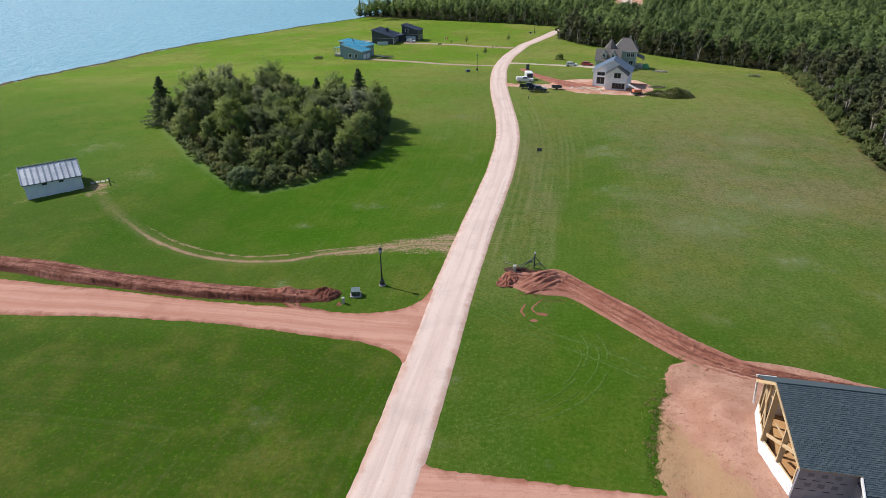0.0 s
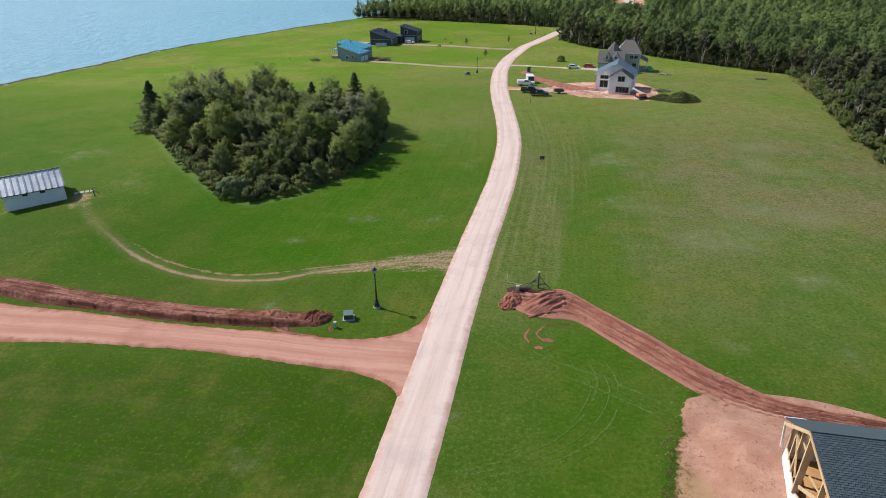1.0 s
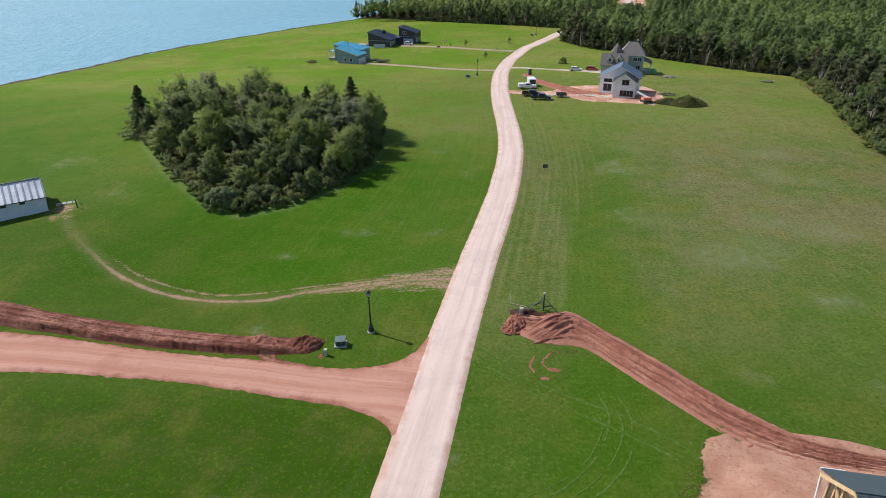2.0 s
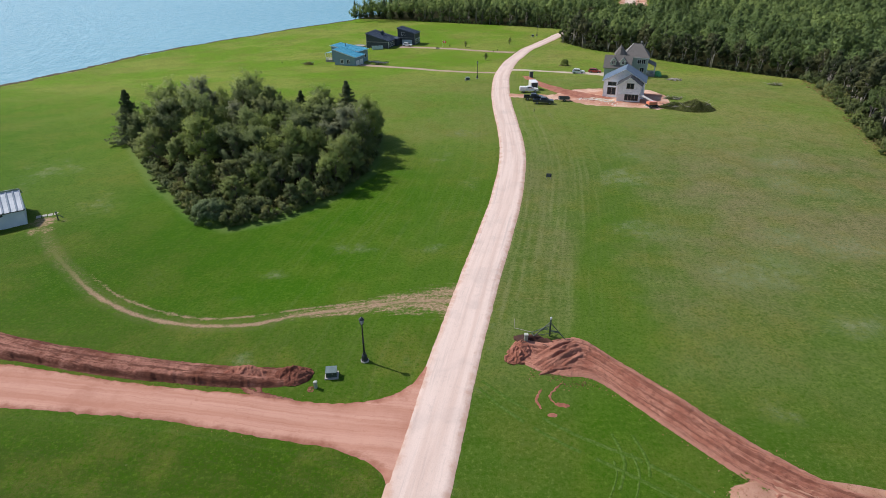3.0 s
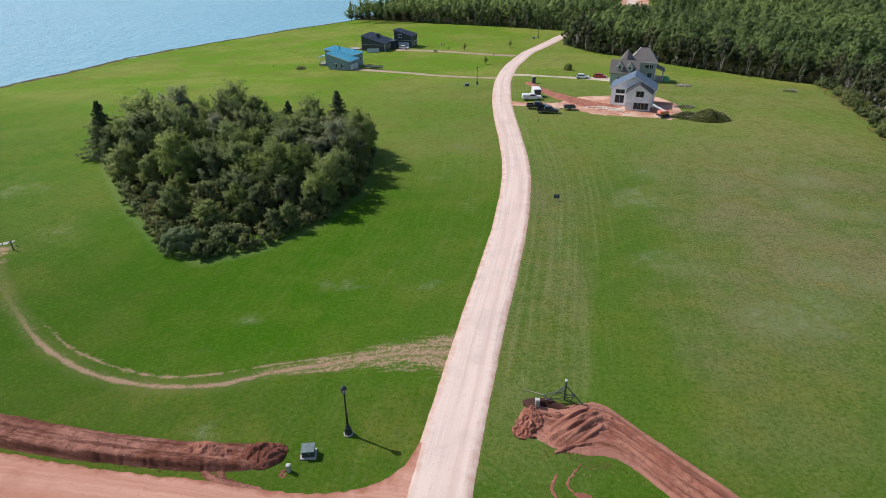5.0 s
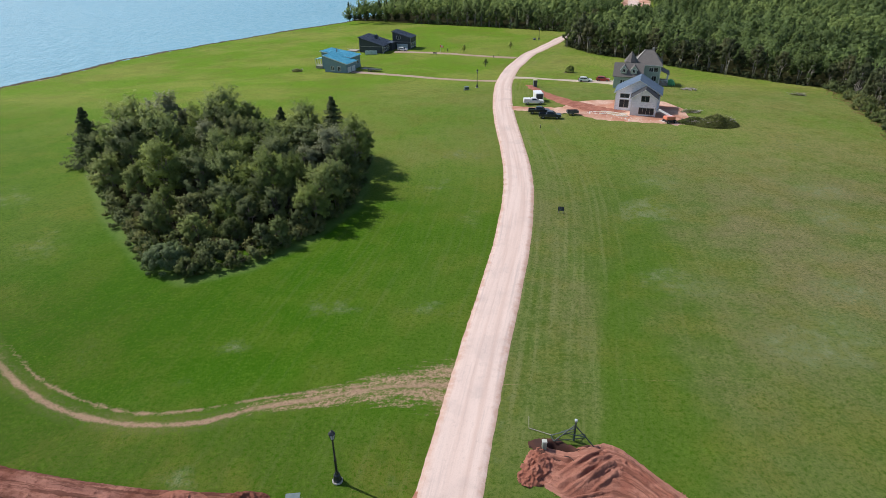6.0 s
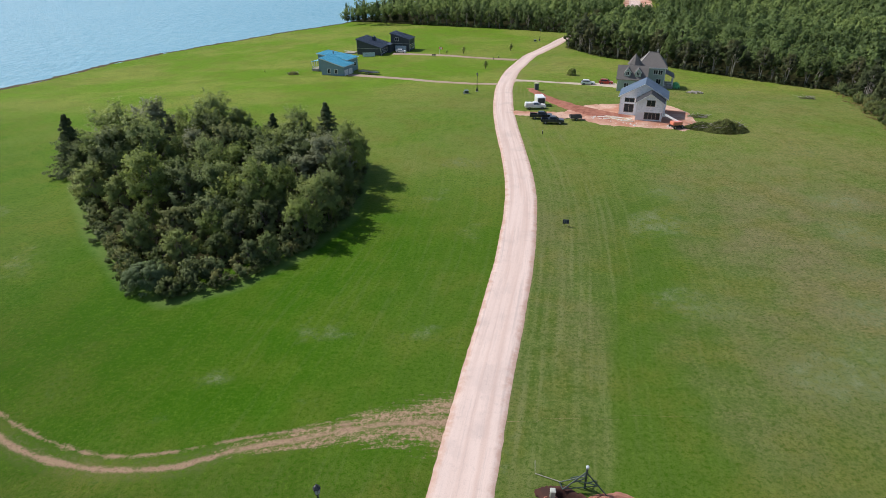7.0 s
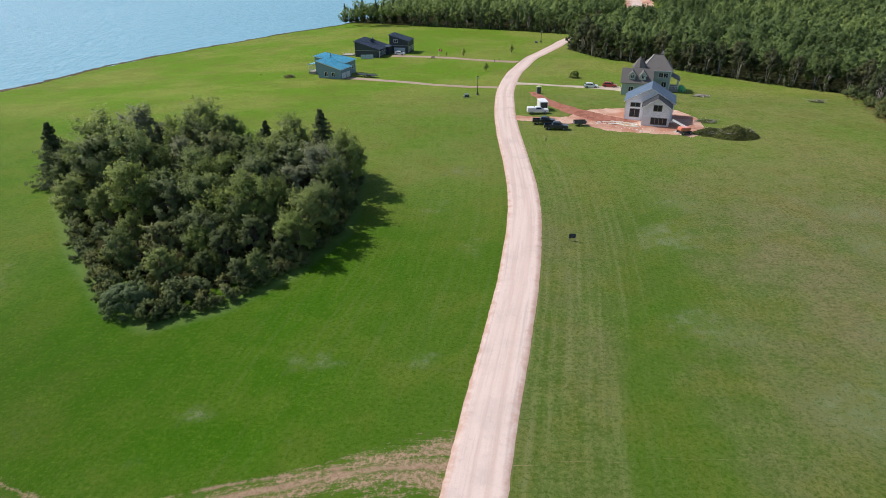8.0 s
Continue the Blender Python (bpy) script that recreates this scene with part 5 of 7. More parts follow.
def frame_house():
    h = thing("unfinished_house", pose(28.3, 32.3, 0, 0, 0, -8), "unfinished house with blue-black shingle roof and an open timber-framed gable", "house")
    eave, ridge, end = 5.5, 9.4, 19.0
    prow = [(0.3, 0.45), (-0.78, 5.1), (0.2, 10.15)]
    # roof decks
    part("roof", slab([(0, -0.3, eave - .03), (end, -0.3, eave - .03), (end, 5.1, ridge - .03), (-1.1, 5.1, ridge - .03)], 0.14), PLYWOOD, h, "sheathed roof deck")
    part("roof", slab([(-1.1, 5.1, ridge), (end, 5.1, ridge), (end, 10.6, eave + .35), (-0.34, 10.6, eave + .35)], 0.16), SHINGLES, h, "shingled back roof slope")
    part("roof", slab([(4.4, -2.2, eave - 1.40), (end, -2.2, eave - 1.40), (end, -0.32, eave - .05), (4.4, -0.32, eave - .05)], 0.14), SHINGLES, h, "lower roof slope over the front wing")
    # shingle courses: the first ones from the open gable are pieces of their own
    rng = random.Random(3)
    verts, faces, single = [], [], None
    up = Vector((0, 5.4, ridge - eave)).normalized()
    out = Vector((0, -up.z, up.y))
    length = math.hypot(5.4, ridge - eave)
    rows, count = 40, 0
    tab = [(0, 0, 0.045), (0.41, 0, 0.045), (0.41, 1, 0.012), (0, 1, 0.012), (0, 0, 0), (0.41, 0, 0)]
    single = mesh_from("shingle", [(a, up.y * b * (length / rows + 0.02) + out.y * t, up.z * b * (length / rows + 0.02) + out.z * t) for a, b, t in tab], [(0, 1, 2, 3), (0, 4, 5, 1)], SHINGLES)
    for i in range(-8, rows):
        s = i * length / rows
        left = 4.45 if i < 0 else -1.1 * max(0, s) / length
        x = left - (0.22 if i % 2 else 0.0) + rng.uniform(-0.05, 0.05)
        while x < end:
            w = 0.44 + rng.uniform(-0.02, 0.02)
            a, b = max(x, left), min(x + w - 0.02, end)
            lo = Vector((0, -0.3, eave)) + up * (s + rng.uniform(-.01, .01))
            if a > left and i >= 0 and x < left + 3.4 and count < 300:
                ob = new("shingle", single)
                ob.parent, ob.location = h, (a, lo.y, lo.z)
                count += 1
            elif b > a + 0.02:
                t, hi, k = 0.035 + rng.uniform(0, 0.02), lo + up * (length / rows + 0.02), len(verts)
                for q in ((a, lo, t), (b, lo, t), (b, hi, 0.012), (a, hi, 0.012), (a, lo, 0), (b, lo, 0)):
                    verts.append((q[0], q[1].y + out.y * q[2], q[1].z + out.z * q[2]))
                faces += [(k, k + 1, k + 2, k + 3), (k, k + 4, k + 5, k + 1)]
            x += w
    sh = new("shingles", mesh_from("shingles", verts, faces, SHINGLES))
    sh.parent = h
    tagged(sh, "rows of blue-black asphalt shingles", kind="stuff")
    bm = bmesh.new()
    bar((-1.1, 5.1, ridge + .0), (end, 5.1, ridge + .0), 0.06, 0.2, bm)
    part("ridge_cap", bm, SHINGLES, h)
    # fresh timber along the rakes, white fascia at the back
    part("rake_board", bar((-0.06, -0.3, eave - .08), (-1.16, 5.1, ridge - .08), 0.08, 0.2), TIMBER, h, "pale raw timber rake board")
    part("rake_board", bar((-1.16, 5.1, ridge - .12), (-0.40, 10.4, eave - .12), 0.1, 0.28), TIMBER, h, "pale raw timber rake board")
    part("fascia", bar((-0.45, 10.65, eave + .25), (1.3, 10.65, eave + .25), 0.07, 0.25), WHITE_PAINT, h, "white fascia at the back eave")
    part("corner_post", bar((-0.1, 10.35, PAD + 1.2), (-0.35, 10.35, eave - .2), 0.16), WHITE_PAINT, h, "white corner post")
    part("fascia", bar((4.36, -0.35, eave - .06), (4.36, -2.25, eave - 1.44), 0.09, 0.3), WHITE_PAINT, h, "white rake trim")
    # walls
    knee = PAD + 1.45
    for (ax, ay), (bx, by) in zip(prow[:-1], prow[1:]):
        d = Vector((bx - ax, by - ay)).normalized()
        s = Vector((d.y, -d.x)) * -0.16
        part("knee_wall", prism([(ax, ay), (bx, by), (bx - s.x, by - s.y), (ax - s.x, ay - s.y)], PAD - 0.3, knee, "z"), WHITE_WRAP, h, "knee wall in white house wrap")
        part("foundation", prism([(ax - .04, ay), (bx - .04, by), (bx + .1, by), (ax + .1, ay)], PAD - 0.9, PAD - 0.32, "z"), CONCRETE, h)
        part("sill", bar((ax + .08, ay, knee + .03), (bx + .08, by, knee + .03), 0.06, 0.2), TIMBER, h)

    def rake(v):
        return (ridge - (ridge - eave) * abs(v - 5.1) / 5.4) - 0.22, -1.1 + (1.1 * (5.1 - v) / 5.4 if v < 5.1 else 0.76 * (v - 5.1) / 5.3)

    def front(v):
        return np.interp(v, [p[1] for p in prow], [p[0] for p in prow]) + 0.1

    for v, w in ((0.6, .16), (2.75, .42), (5.1, .5), (7.3, .22), (8.7, .2), (10.0, .16)):
        part("post", bar((front(v), v, knee), (front(v) - 0.05, v, rake(v)[0]), 0.16, w), TIMBER, h, "raw timber post")
    for a, b in (((4.5, knee + 2.6), (1.0, knee + 1.9)), ((7.2, knee + .4), (8.6, knee + 3.2)), ((5.5, knee + 3.6), (7.2, knee + 3.4))):
        part("brace", bar((front(a[0]) + .12, a[0], a[1]), (front(b[0]) + .12, b[0], b[1]), 0.09, 0.14), TIMBER, h, "raw timber brace")
    for a, b, w in (((4.7, knee + 1.1), (0.7, rake(0.7)[0] - .15), 0.3), ((8.6, rake(8.6)[0] - .2), (5.7, knee + 1.0), 0.2)):
        part("brace", bar((front(a[0]) - .16, a[0], a[1]), (front(b[0]) - .16, b[0], b[1]), 0.1, w), TIMBER, h, "long raw timber brace across the posts")
    part("header", bar((front(2.6) - .02, 3.6, rake(3.6)[0] - .25), (front(6.6) - .02, 6.6, rake(6.6)[0] - .25), 0.2, 0.5), TIMBER, h, "raw timber header under the ridge")
    part("floor", box(0.4, end - .3, 0.35, 10.0, PAD + .1, PAD + .32), PLYWOOD, h, "orange board floor")
    for i in range(12):
        part("stud", box(4.2, 4.34, 0.8 + i * .78, 0.86 + i * .78, PAD + .32, PAD + 3.0), TIMBER, h)
    part("partition", box(5.6, 5.7, 0.5, 10.0, PAD + .32, PAD + 4.0), PLYWOOD, h, "board partition inside")
    part("front_wall", box(0.3, end - .3, 0.2, 0.45, PAD - .6, eave - .1), DARK_WRAP, h, "front wall in dark grey underlay")
    part("back_wall", box(0.2, end - .3, 10.0, 10.2, PAD - .6, eave - .1), WHITE_WRAP, h)
    part("end_wall", prism([(0.2, PAD - .6), (10.2, PAD - .6), (10.2, eave - .1), (5.1, ridge - .35), (0.2, eave - .1)], end - .5, end - .3, "x"), WHITE_WRAP, h)
    part("wing_wall", box(4.6, end - .3, -1.9, -1.7, PAD - .6, eave - 1.5), DARK_WRAP, h)
    part("wing_wall", box(4.6, 4.8, -1.7, 0.2, PAD - .6, eave - 1.2), DARK_WRAP, h)
    # faded print on the underlay: plain bars and squares
    faint = plain("faded_grey_print", (0.125, 0.132, 0.16), (0.15, 0.158, 0.19), 2, 0.6)
    for i in range(5):
        for j in range(4):
            x, z = 0.7 + j * 1.0 + (0.5 if i % 2 else 0), eave - 0.5 - i * 0.55
            if i % 2 and j < 3:
                part("print_square", box(x - .22, x + .26, 0.187, 0.197, z - .16, z + .24), faint, h, "faded grey printed square")
            if i % 2 == 0:
                part("print_bar", box(x - .25, x + 0.3, 0.185, 0.198, z, z + 0.06), BLACK_IRON, h)



frame_house()

# ---- shed ----
def shed():
    h = thing("shed", at(-81.6, 97.2, 37.0) @ Matrix.Diagonal((0.955, 1.0, 1.07, 1)), "long white shed with a bare metal roof and two small vents", "shed")
    part("wall", prism([(0, -0.4), (8.6, -0.4), (8.6, 2.75), (4.3, 4.55), (0, 2.75)], 0, 10.0, "x"), SHED_WALL, h)
    c = [(-0.2, -0.3, 2.75), (10.2, -0.3, 2.75), (10.2, 4.3, 4.75), (-0.2, 4.3, 4.75)]
    r = part("roof", slab(c, 0.07), STEEL_ROOF, h, "shiny galvanised roof sheets")
    ribs(c, 1.02, DULL_STEEL, r, 0.12, "rib", 0.26)
    c2 = [(-0.2, 8.9, 2.75), (10.2, 8.9, 2.75), (10.2, 4.3, 4.75), (-0.2, 4.3, 4.75)]
    r2 = part("roof", slab(c2, 0.07), STEEL_ROOF, h, "shiny galvanised roof sheets")
    ribs(c2, 1.02, DULL_STEEL, r2, 0.12, "rib", 0.26)
    part("ridge_cap", bar((-0.22, 4.3, 4.79), (10.22, 4.3, 4.79), 0.06, 0.4), STEEL_ROOF, h)
    part("eave_trim", bar((-0.2, -0.33, 2.66), (10.2, -0.33, 2.66), 0.16, 0.05), BLACK_IRON, h, "dark eave trim")
    for x in (3.1, 6.0):
        part("vent", box(x, x + 0.85, -0.05, 0.02, 2.15, 2.5, 0.02), BLACK_IRON, h, "small black vent")
    for x in (3.4, 6.9):
        door(h, (x, 0, 0), 0, 1.0, 2.0, SHED_WALL, 1)


shed()


def hydrant_post():
    h = thing("pipe_stand", at(-69.4, 104.3), "dark green pipe stand beside the shed", "pipe")
    part("post", lathe([(0.14, -0.2), (0.14, 0.1), (0.09, 0.15), (0.09, 1.3), (0.15, 1.35), (0.15, 1.55), (0.02, 1.65)], 10), GREEN_STEEL, h)
    part("arm", tube([(0, 0, 0.9), (0.5, 0.1, 0.9), (0.9, 0.2, 0.4)], [0.06, 0.06, 0.06], 8), GREEN_STEEL, h)
    s = thing("stone_slab_path", at(-72.5, 106.5, 30), "row of pale flat stone slabs on the grass", "paving")
    for i in range(5):
        part("slab", box(i * 0.9 - 2, i * 0.9 - 1.25, -0.5 + 0.1 * (i % 2), 0.6, -0.03, 0.07, 0.03), CONCRETE, s)


hydrant_post()

# ---- blue house ----
def blue_house():
    h = thing("blue_house", at(-55.6, 267.3, -18.5), "grey-blue house with bright blue metal shed roofs and a double garage", "house")
    shed_block(h, 0, 9.6, 0, 7.6, 6.0, 3.5, BLUE_WALL, BLUE_ROOF, trim=WHITE_PAINT)
    shed_block(h, -5.8, 7.2, 7.6, 15.8, 6.2, 4.5, BLUE_WALL, BLUE_ROOF, trim=WHITE_PAINT)
    part("chimney", box(-1.3, -0.9, 11.5, 11.9, 5.6, 7.2, 0.03), GREY_STEEL, h, "short grey flue pipe")
    for y in (2.1, 5.4):
        door(h, (9.6, y, -0.3), 90, 2.5, 2.3, WHITE_PAINT, 4, "garage_door", "white garage door")
    for x in (3.4, 6.4):
        window(h, (x, 0, 1.6), 0, 1.2, 1.5)
    window(h, (7.2, 10.2, 2.2), 90, 1.4, 1.5), window(h, (7.2, 13.4, 2.2), 90, 1.4, 1.5)
    window(h, (-3.4, 7.6, 2.1), 0, 1.3, 1.5), window(h, (0.4, 7.6 - .001, 4.6), 0, 0.9, 0.6)
    part("porch_floor", box(-8.8, -5.8, 7.2, 12.5, -0.4, 0.5), LOG, h)
    part("porch_roof", slab([(-9.0, 7.0, 3.2), (-5.8, 7.0, 3.7), (-5.8, 12.7, 3.7), (-9.0, 12.7, 3.2)], 0.15), BLUE_ROOF, h)
    for y in (7.3, 9.0, 10.7, 12.4):
        part("porch_post", box(-8.75, -8.6, y - .08, y + .08, 0.5, 3.1), WHITE_PAINT, h)
    for y in (7.3, 12.4):
        part("railing", box(-8.7, -5.9, y - .04, y + .04, 1.3, 1.4), WHITE_PAINT, h)
        for i in range(6):
            part("baluster", box(-8.5 + i * .45, -8.42 + i * .45, y - .03, y + .03, 0.5, 1.3), WHITE_PAINT, h)


def dark_house():
    h = thing("dark_house", at(-50.0, 314.8, -13), "charcoal house with dark blue sloping metal roofs and a garage", "house")
    shed_block(h, 0, 11.5, 0, 13, 6.4, 3.2, DARK_WALL, NAVY_ROOF)
    shed_block(h, 11.6, 20.6, 13, 21, 7.6, 5.2, DARK_WALL, NAVY_ROOF)
    part("link_wall", box(10.5, 13, 8, 16, -.4, 3.4), DARK_WALL, h)
    part("link_roof", slab([(10.0, 7.6, 3.7), (13.4, 7.6, 3.5), (13.4, 14, 3.5), (10.0, 14, 3.7)], 0.15), NAVY_ROOF, h)
    part("trim_band", box(-0.06, 11.55, -0.06, -0.003, 2.7, 2.9), GREY_STEEL, h, "pale band along the wall")
    part("trim_band", box(11.55, 20.65, 12.94, 12.997, 3.2, 3.4), GREY_STEEL, h, "pale band along the wall")
    part("corner_trim", box(11.4, 11.58, -0.08, 0.1, -0.4, 3.1), WHITE_PAINT, h)
    part("corner_trim", box(-0.08, 0.1, -0.08, 0.1, -0.4, 6.2), GREY_STEEL, h)
    part("corner_trim", box(20.5, 20.68, 12.92, 13.1, -0.4, 5.1), GREY_STEEL, h)
    door(h, (16.4, 13, -0.4), 0, 5.2, 2.7, plain("pale_grey_garage_paint", (0.42, 0.50, 0.60), (0.48, 0.56, 0.65)), 4, "garage_door", "pale blue-grey garage door")
    window(h, (14.6, 13, 5.2), 0, 1.7, 1.3, bars=1)
    for y in (14.6, 17.2, 19.6):
        window(h, (20.6, y, 1.8), 90, 1.3, 1.9)
    for y in (2.0, 4.6, 7.2):
        window(h, (11.5, y, 1.6), 90, 1.4, 1.7)
    part("roof_vent", box(4.6, 6.0, 7.6, 9.0, 4.4, 6.7, 0.05), NAVY_ROOF, h, "boxy roof lantern")
    part("chimney", box(5.1, 5.5, 8.1, 8.5, 6.7, 7.3), GREY_STEEL, h)
    f = thing("fence", at(-46.6, 309.0, 8), "pale blue board screen fence beside the dark house", "fence")
    board = plain("pale_blue_boards", (0.46, 0.56, 0.64), (0.52, 0.62, 0.70))
    for i in range(13):
        part("board", box(i * 0.42, i * 0.42 + 0.39, -0.03, 0.03, -0.2, 1.75 + 0.03 * (i % 3)), board, f)
    part("rail", box(0, 5.4, 0.03, 0.1, 1.2, 1.3), board, f)
    d = thing("deck", at(-53.6, 319, -13), "low timber deck beside the dark house", "deck")
    part("floor", box(-2.5, 2.2, -2.0, 2.5, -0.2, 0.5), LOG, d)
    part("railing", box(-2.5, 2.2, -2.0, -1.92, 1.2, 1.35), WHITE_PAINT, d)


def new_house():
    h = thing("new_house", at(41.2, 196.3, -17), "two-storey house under construction in pale wrap with a blue-grey roof", "house")
    gable_block(h, 0, 11.6, 0, 8.5, 5.0, 8.2, BLUE_WRAP, NEW_ROOF, "y", 0.5)
    gable_block(h, 4.5, 10.9, -5.2, 0, 4.8, 6.9, WHITE_WRAP, TAR, "y", 0.45, "bay_wall")
    part("corner_board", box(-0.05, 0.2, -0.05, 0.2, -0.4, 4.8), WHITE_PAINT, h)
    part("corner_board", box(4.45, 4.7, -5.25, -5.0, -0.4, 4.9), WHITE_PAINT, h)
    part("corner_board", box(10.7, 10.95, -5.25, -5.0, -0.4, 4.9), WHITE_PAINT, h)
    part("fascia", bar((4.05, -5.7, 4.55), (7.7, -5.7, 7.0), 0.06, 0.25), WHITE_PAINT, h), part("fascia", bar((11.35, -5.7, 4.55), (7.7, -5.7, 7.0), 0.06, 0.25), WHITE_PAINT, h)
    part("fascia", bar((-0.5, -0.53, 4.75), (5.8, -0.53, 8.3), 0.06, 0.25), WHITE_PAINT, h), part("fascia", bar((12.1, -0.53, 4.75), (5.8, -0.53, 8.3), 0.06, 0.25), WHITE_PAINT, h)
    blank = LOG
    window(h, (2.4, 0, 4.0), 0, 2.3, 0.95, blank), window(h, (2.4, 0, 1.9), 0, 2.3, 2.0, blank)
    window(h, (7.9, -5.2, 4.7), 0, 1.9, 1.4, blank), window(h, (8.5, -5.2, 1.5), 0, 3.7, 1.6, blank, 3)
    door(h, (5.6, -5.2, -0.2), 0, 1.5, 2.4, WHITE_PAINT, 2, "door", "white temporary door")
    for y in (2.0, 4.6, 7.0):
        window(h, (0, y, 2.0), -90, 1.6, 1.6, blank)
        lumber = [(-1.6, -3.6, 0), (0.0, -4.6, 25), (1.8, -4.0, -12), (3.2, -5.4, 60), (-3.4, -4.6, 8), (3.0, -6.8, 4), (0.6, -6.0, -20), (-1.8, -5.8, 35)]
    for i, (x, y, a) in enumerate(lumber):
        p = Vector((41.2, 196.3)) + Vector((x * .934 + y * .358, -x * .358 + y * .934))
        s = thing("lumber_stack", at(p.x, p.y, a - 21, 0.05), "loose stack of pale boards on the soil", "lumber", "boards by the new house")
        for k in range(5):
            part("board", box(-1.5 + 0.1 * k, 1.4 + 0.15 * k, k * .22 - .5, k * .22 - .32, 0, 0.12 + .05 * (k % 2)), TIMBER if k % 3 == 0 else WHITE_PAINT, s)


def green_house():
    h = thing("green_house", at(48.4, 231.5, -15), "sage green house with grey hip roofs, turret and dormers", "house")
    # garage wing
    rf = gable_block(h, 0, 8.6, 0, 9, 3.9, 7.2, GREEN_WALL, GREY_SHINGLES, "x", 0.5)
    for y in (2.4, 6.6):
        door(h, (0, y, -0.2), -90, 2.7, 2.4, WHITE_PAINT, 4, "garage_door", "white garage door")
    for x in (2.8, 6.0):
        d = part("dormer", prism([(x - .95, 4.6), (x + .95, 4.6), (x + .95, 5.9), (x, 7.0), (x - .95, 5.9)], 0.7, 3.6, "y"), GREEN_WALL, h)
        part("dormer_roof", slab([(x - 1.15, 0.5, 5.8), (x, 0.5, 7.15), (x, 4.2, 7.15), (x - 1.15, 3.2, 5.8)], 0.1), GREY_SHINGLES, d)
        part("dormer_roof", slab([(x + 1.15, 0.5, 5.8), (x, 0.5, 7.15), (x, 4.2, 7.15), (x + 1.15, 3.2, 5.8)], 0.1), GREY_SHINGLES, d)
        part("trim", bar((x - 1.15, .46, 5.75), (x, .46, 7.1), 0.06, 0.2), WHITE_PAINT, d), part("trim", bar((x + 1.15, .46, 5.75), (x, .46, 7.1), 0.06, 0.2), WHITE_PAINT, d)
        window(h, (x, 0.7, 5.5), 0, 0.8, 1.0)
    for x in (2.8, 5.6):
        window(h, (x, 0, 1.9), 0, 1.3, 1.4)
    # main block with a hip roof
    x0, x1, y0, y1, e, t = 5.6, 14.4, 8.5, 17.5, 6.2, 10.4
    part("wall", box(x0, x1, y0, y1, -0.4, e), GREEN_WALL, h)
    o = 0.5
    a, b, c, d = (x0 - o, y0 - o, e), (x1 + o, y0 - o, e), (x1 + o, y1 + o, e), (x0 - o, y1 + o, e)
    r1, r2 = (8.6, 13.0, t), (11.4, 13.0, t)
    for quad in ((a, b, r2, r1), (b, c, r2), (c, d, r1, r2), (d, a, r1)):
        part("roof", slab(quad, 0.15), GREY_SHINGLES, h)
    for p, q in ((a, r1), (b, r2), (r1, r2)):
        part("hip_cap", bar(Vector(p) + Vector((0, 0, .06)), Vector(q) + Vector((0, 0, .06)), 0.22, 0.1), plain("pale_flashing", (0.42, 0.41, 0.39), (0.5, 0.49, 0.47)) if p == a else GREY_SHINGLES, h)
    part("chimney", box(11.0, 11.6, 13.4, 14.0, 9.5, 11.1, 0.04), CONCRETE, h)
    for x in (11.4, 12.9):
        window(h, (x, y0, 4.8), 0, 1.2, 1.3)
    window(h, (7.6, y0, 2.0), 0, 1.3, 1.5), window(h, (12.6, y0, 1.9), 0, 1.4, 1.6)
    for y in (10.5, 13.5, 16.5):
        window(h, (x1, y, 4.8), 90, 1.2, 1.3), window(h, (x1, y, 1.8), 90, 1.2, 1.5)
    part("fascia", box(x0 - o, x1 + o, y0 - o - .04, y0 - o, e - .18, e + .06), WHITE_PAINT, h)
    part("corner_board", box(x1 - .2, x1 + .05, y0 - .05, y0 + .2, -.3, e - .2), WHITE_PAINT, h)
    # turret
    tx, ty = 4.6, 8.6
    part("turret", lathe([(1.9, -0.4), (1.9, 7.2)], 8, None, (tx, ty, 0)), GREEN_WALL, h)
    part("turret_roof", lathe([(2.4, 7.1), (2.35, 7.25), (1.1, 9.0), (0.05, 10.4)], 8, None, (tx, ty, 0)), GREY_SHINGLES, h)
    for k in (-40, 0, 40):
        q = radians(k - 90)
        window(h, (tx + 1.88 * math.cos(q), ty + 1.88 * math.sin(q), 6.3), k, 0.75, 1.0)
    # side porch
    part("porch_floor", box(x1, x1 + 2.9, 9.2, 16.5, -0.4, 0.5), LOG, h)
    part("porch_roof", slab([(x1, 9.0, 4.6), (x1 + 3.1, 9.0, 3.3), (x1 + 3.1, 16.7, 3.3), (x1, 16.7, 4.6)], 0.15), GREY_SHINGLES, h)
    for y in (9.4, 12.8, 16.3):
        part("porch_post", box(x1 + 2.6, x1 + 2.8, y - .1, y + .1, 0.5, 3.3), WHITE_PAINT, h)
    for i in range(6):
        part("baluster", box(x1 + .3 + i * .42, x1 + .38 + i * .42, 9.22, 9.28, 0.5, 1.35), WHITE_PAINT, h)
    part("railing", box(x1, x1 + 2.8, 9.2, 9.3, 1.35, 1.45), WHITE_PAINT, h)


blue_house(), dark_house(), new_house(), green_house()

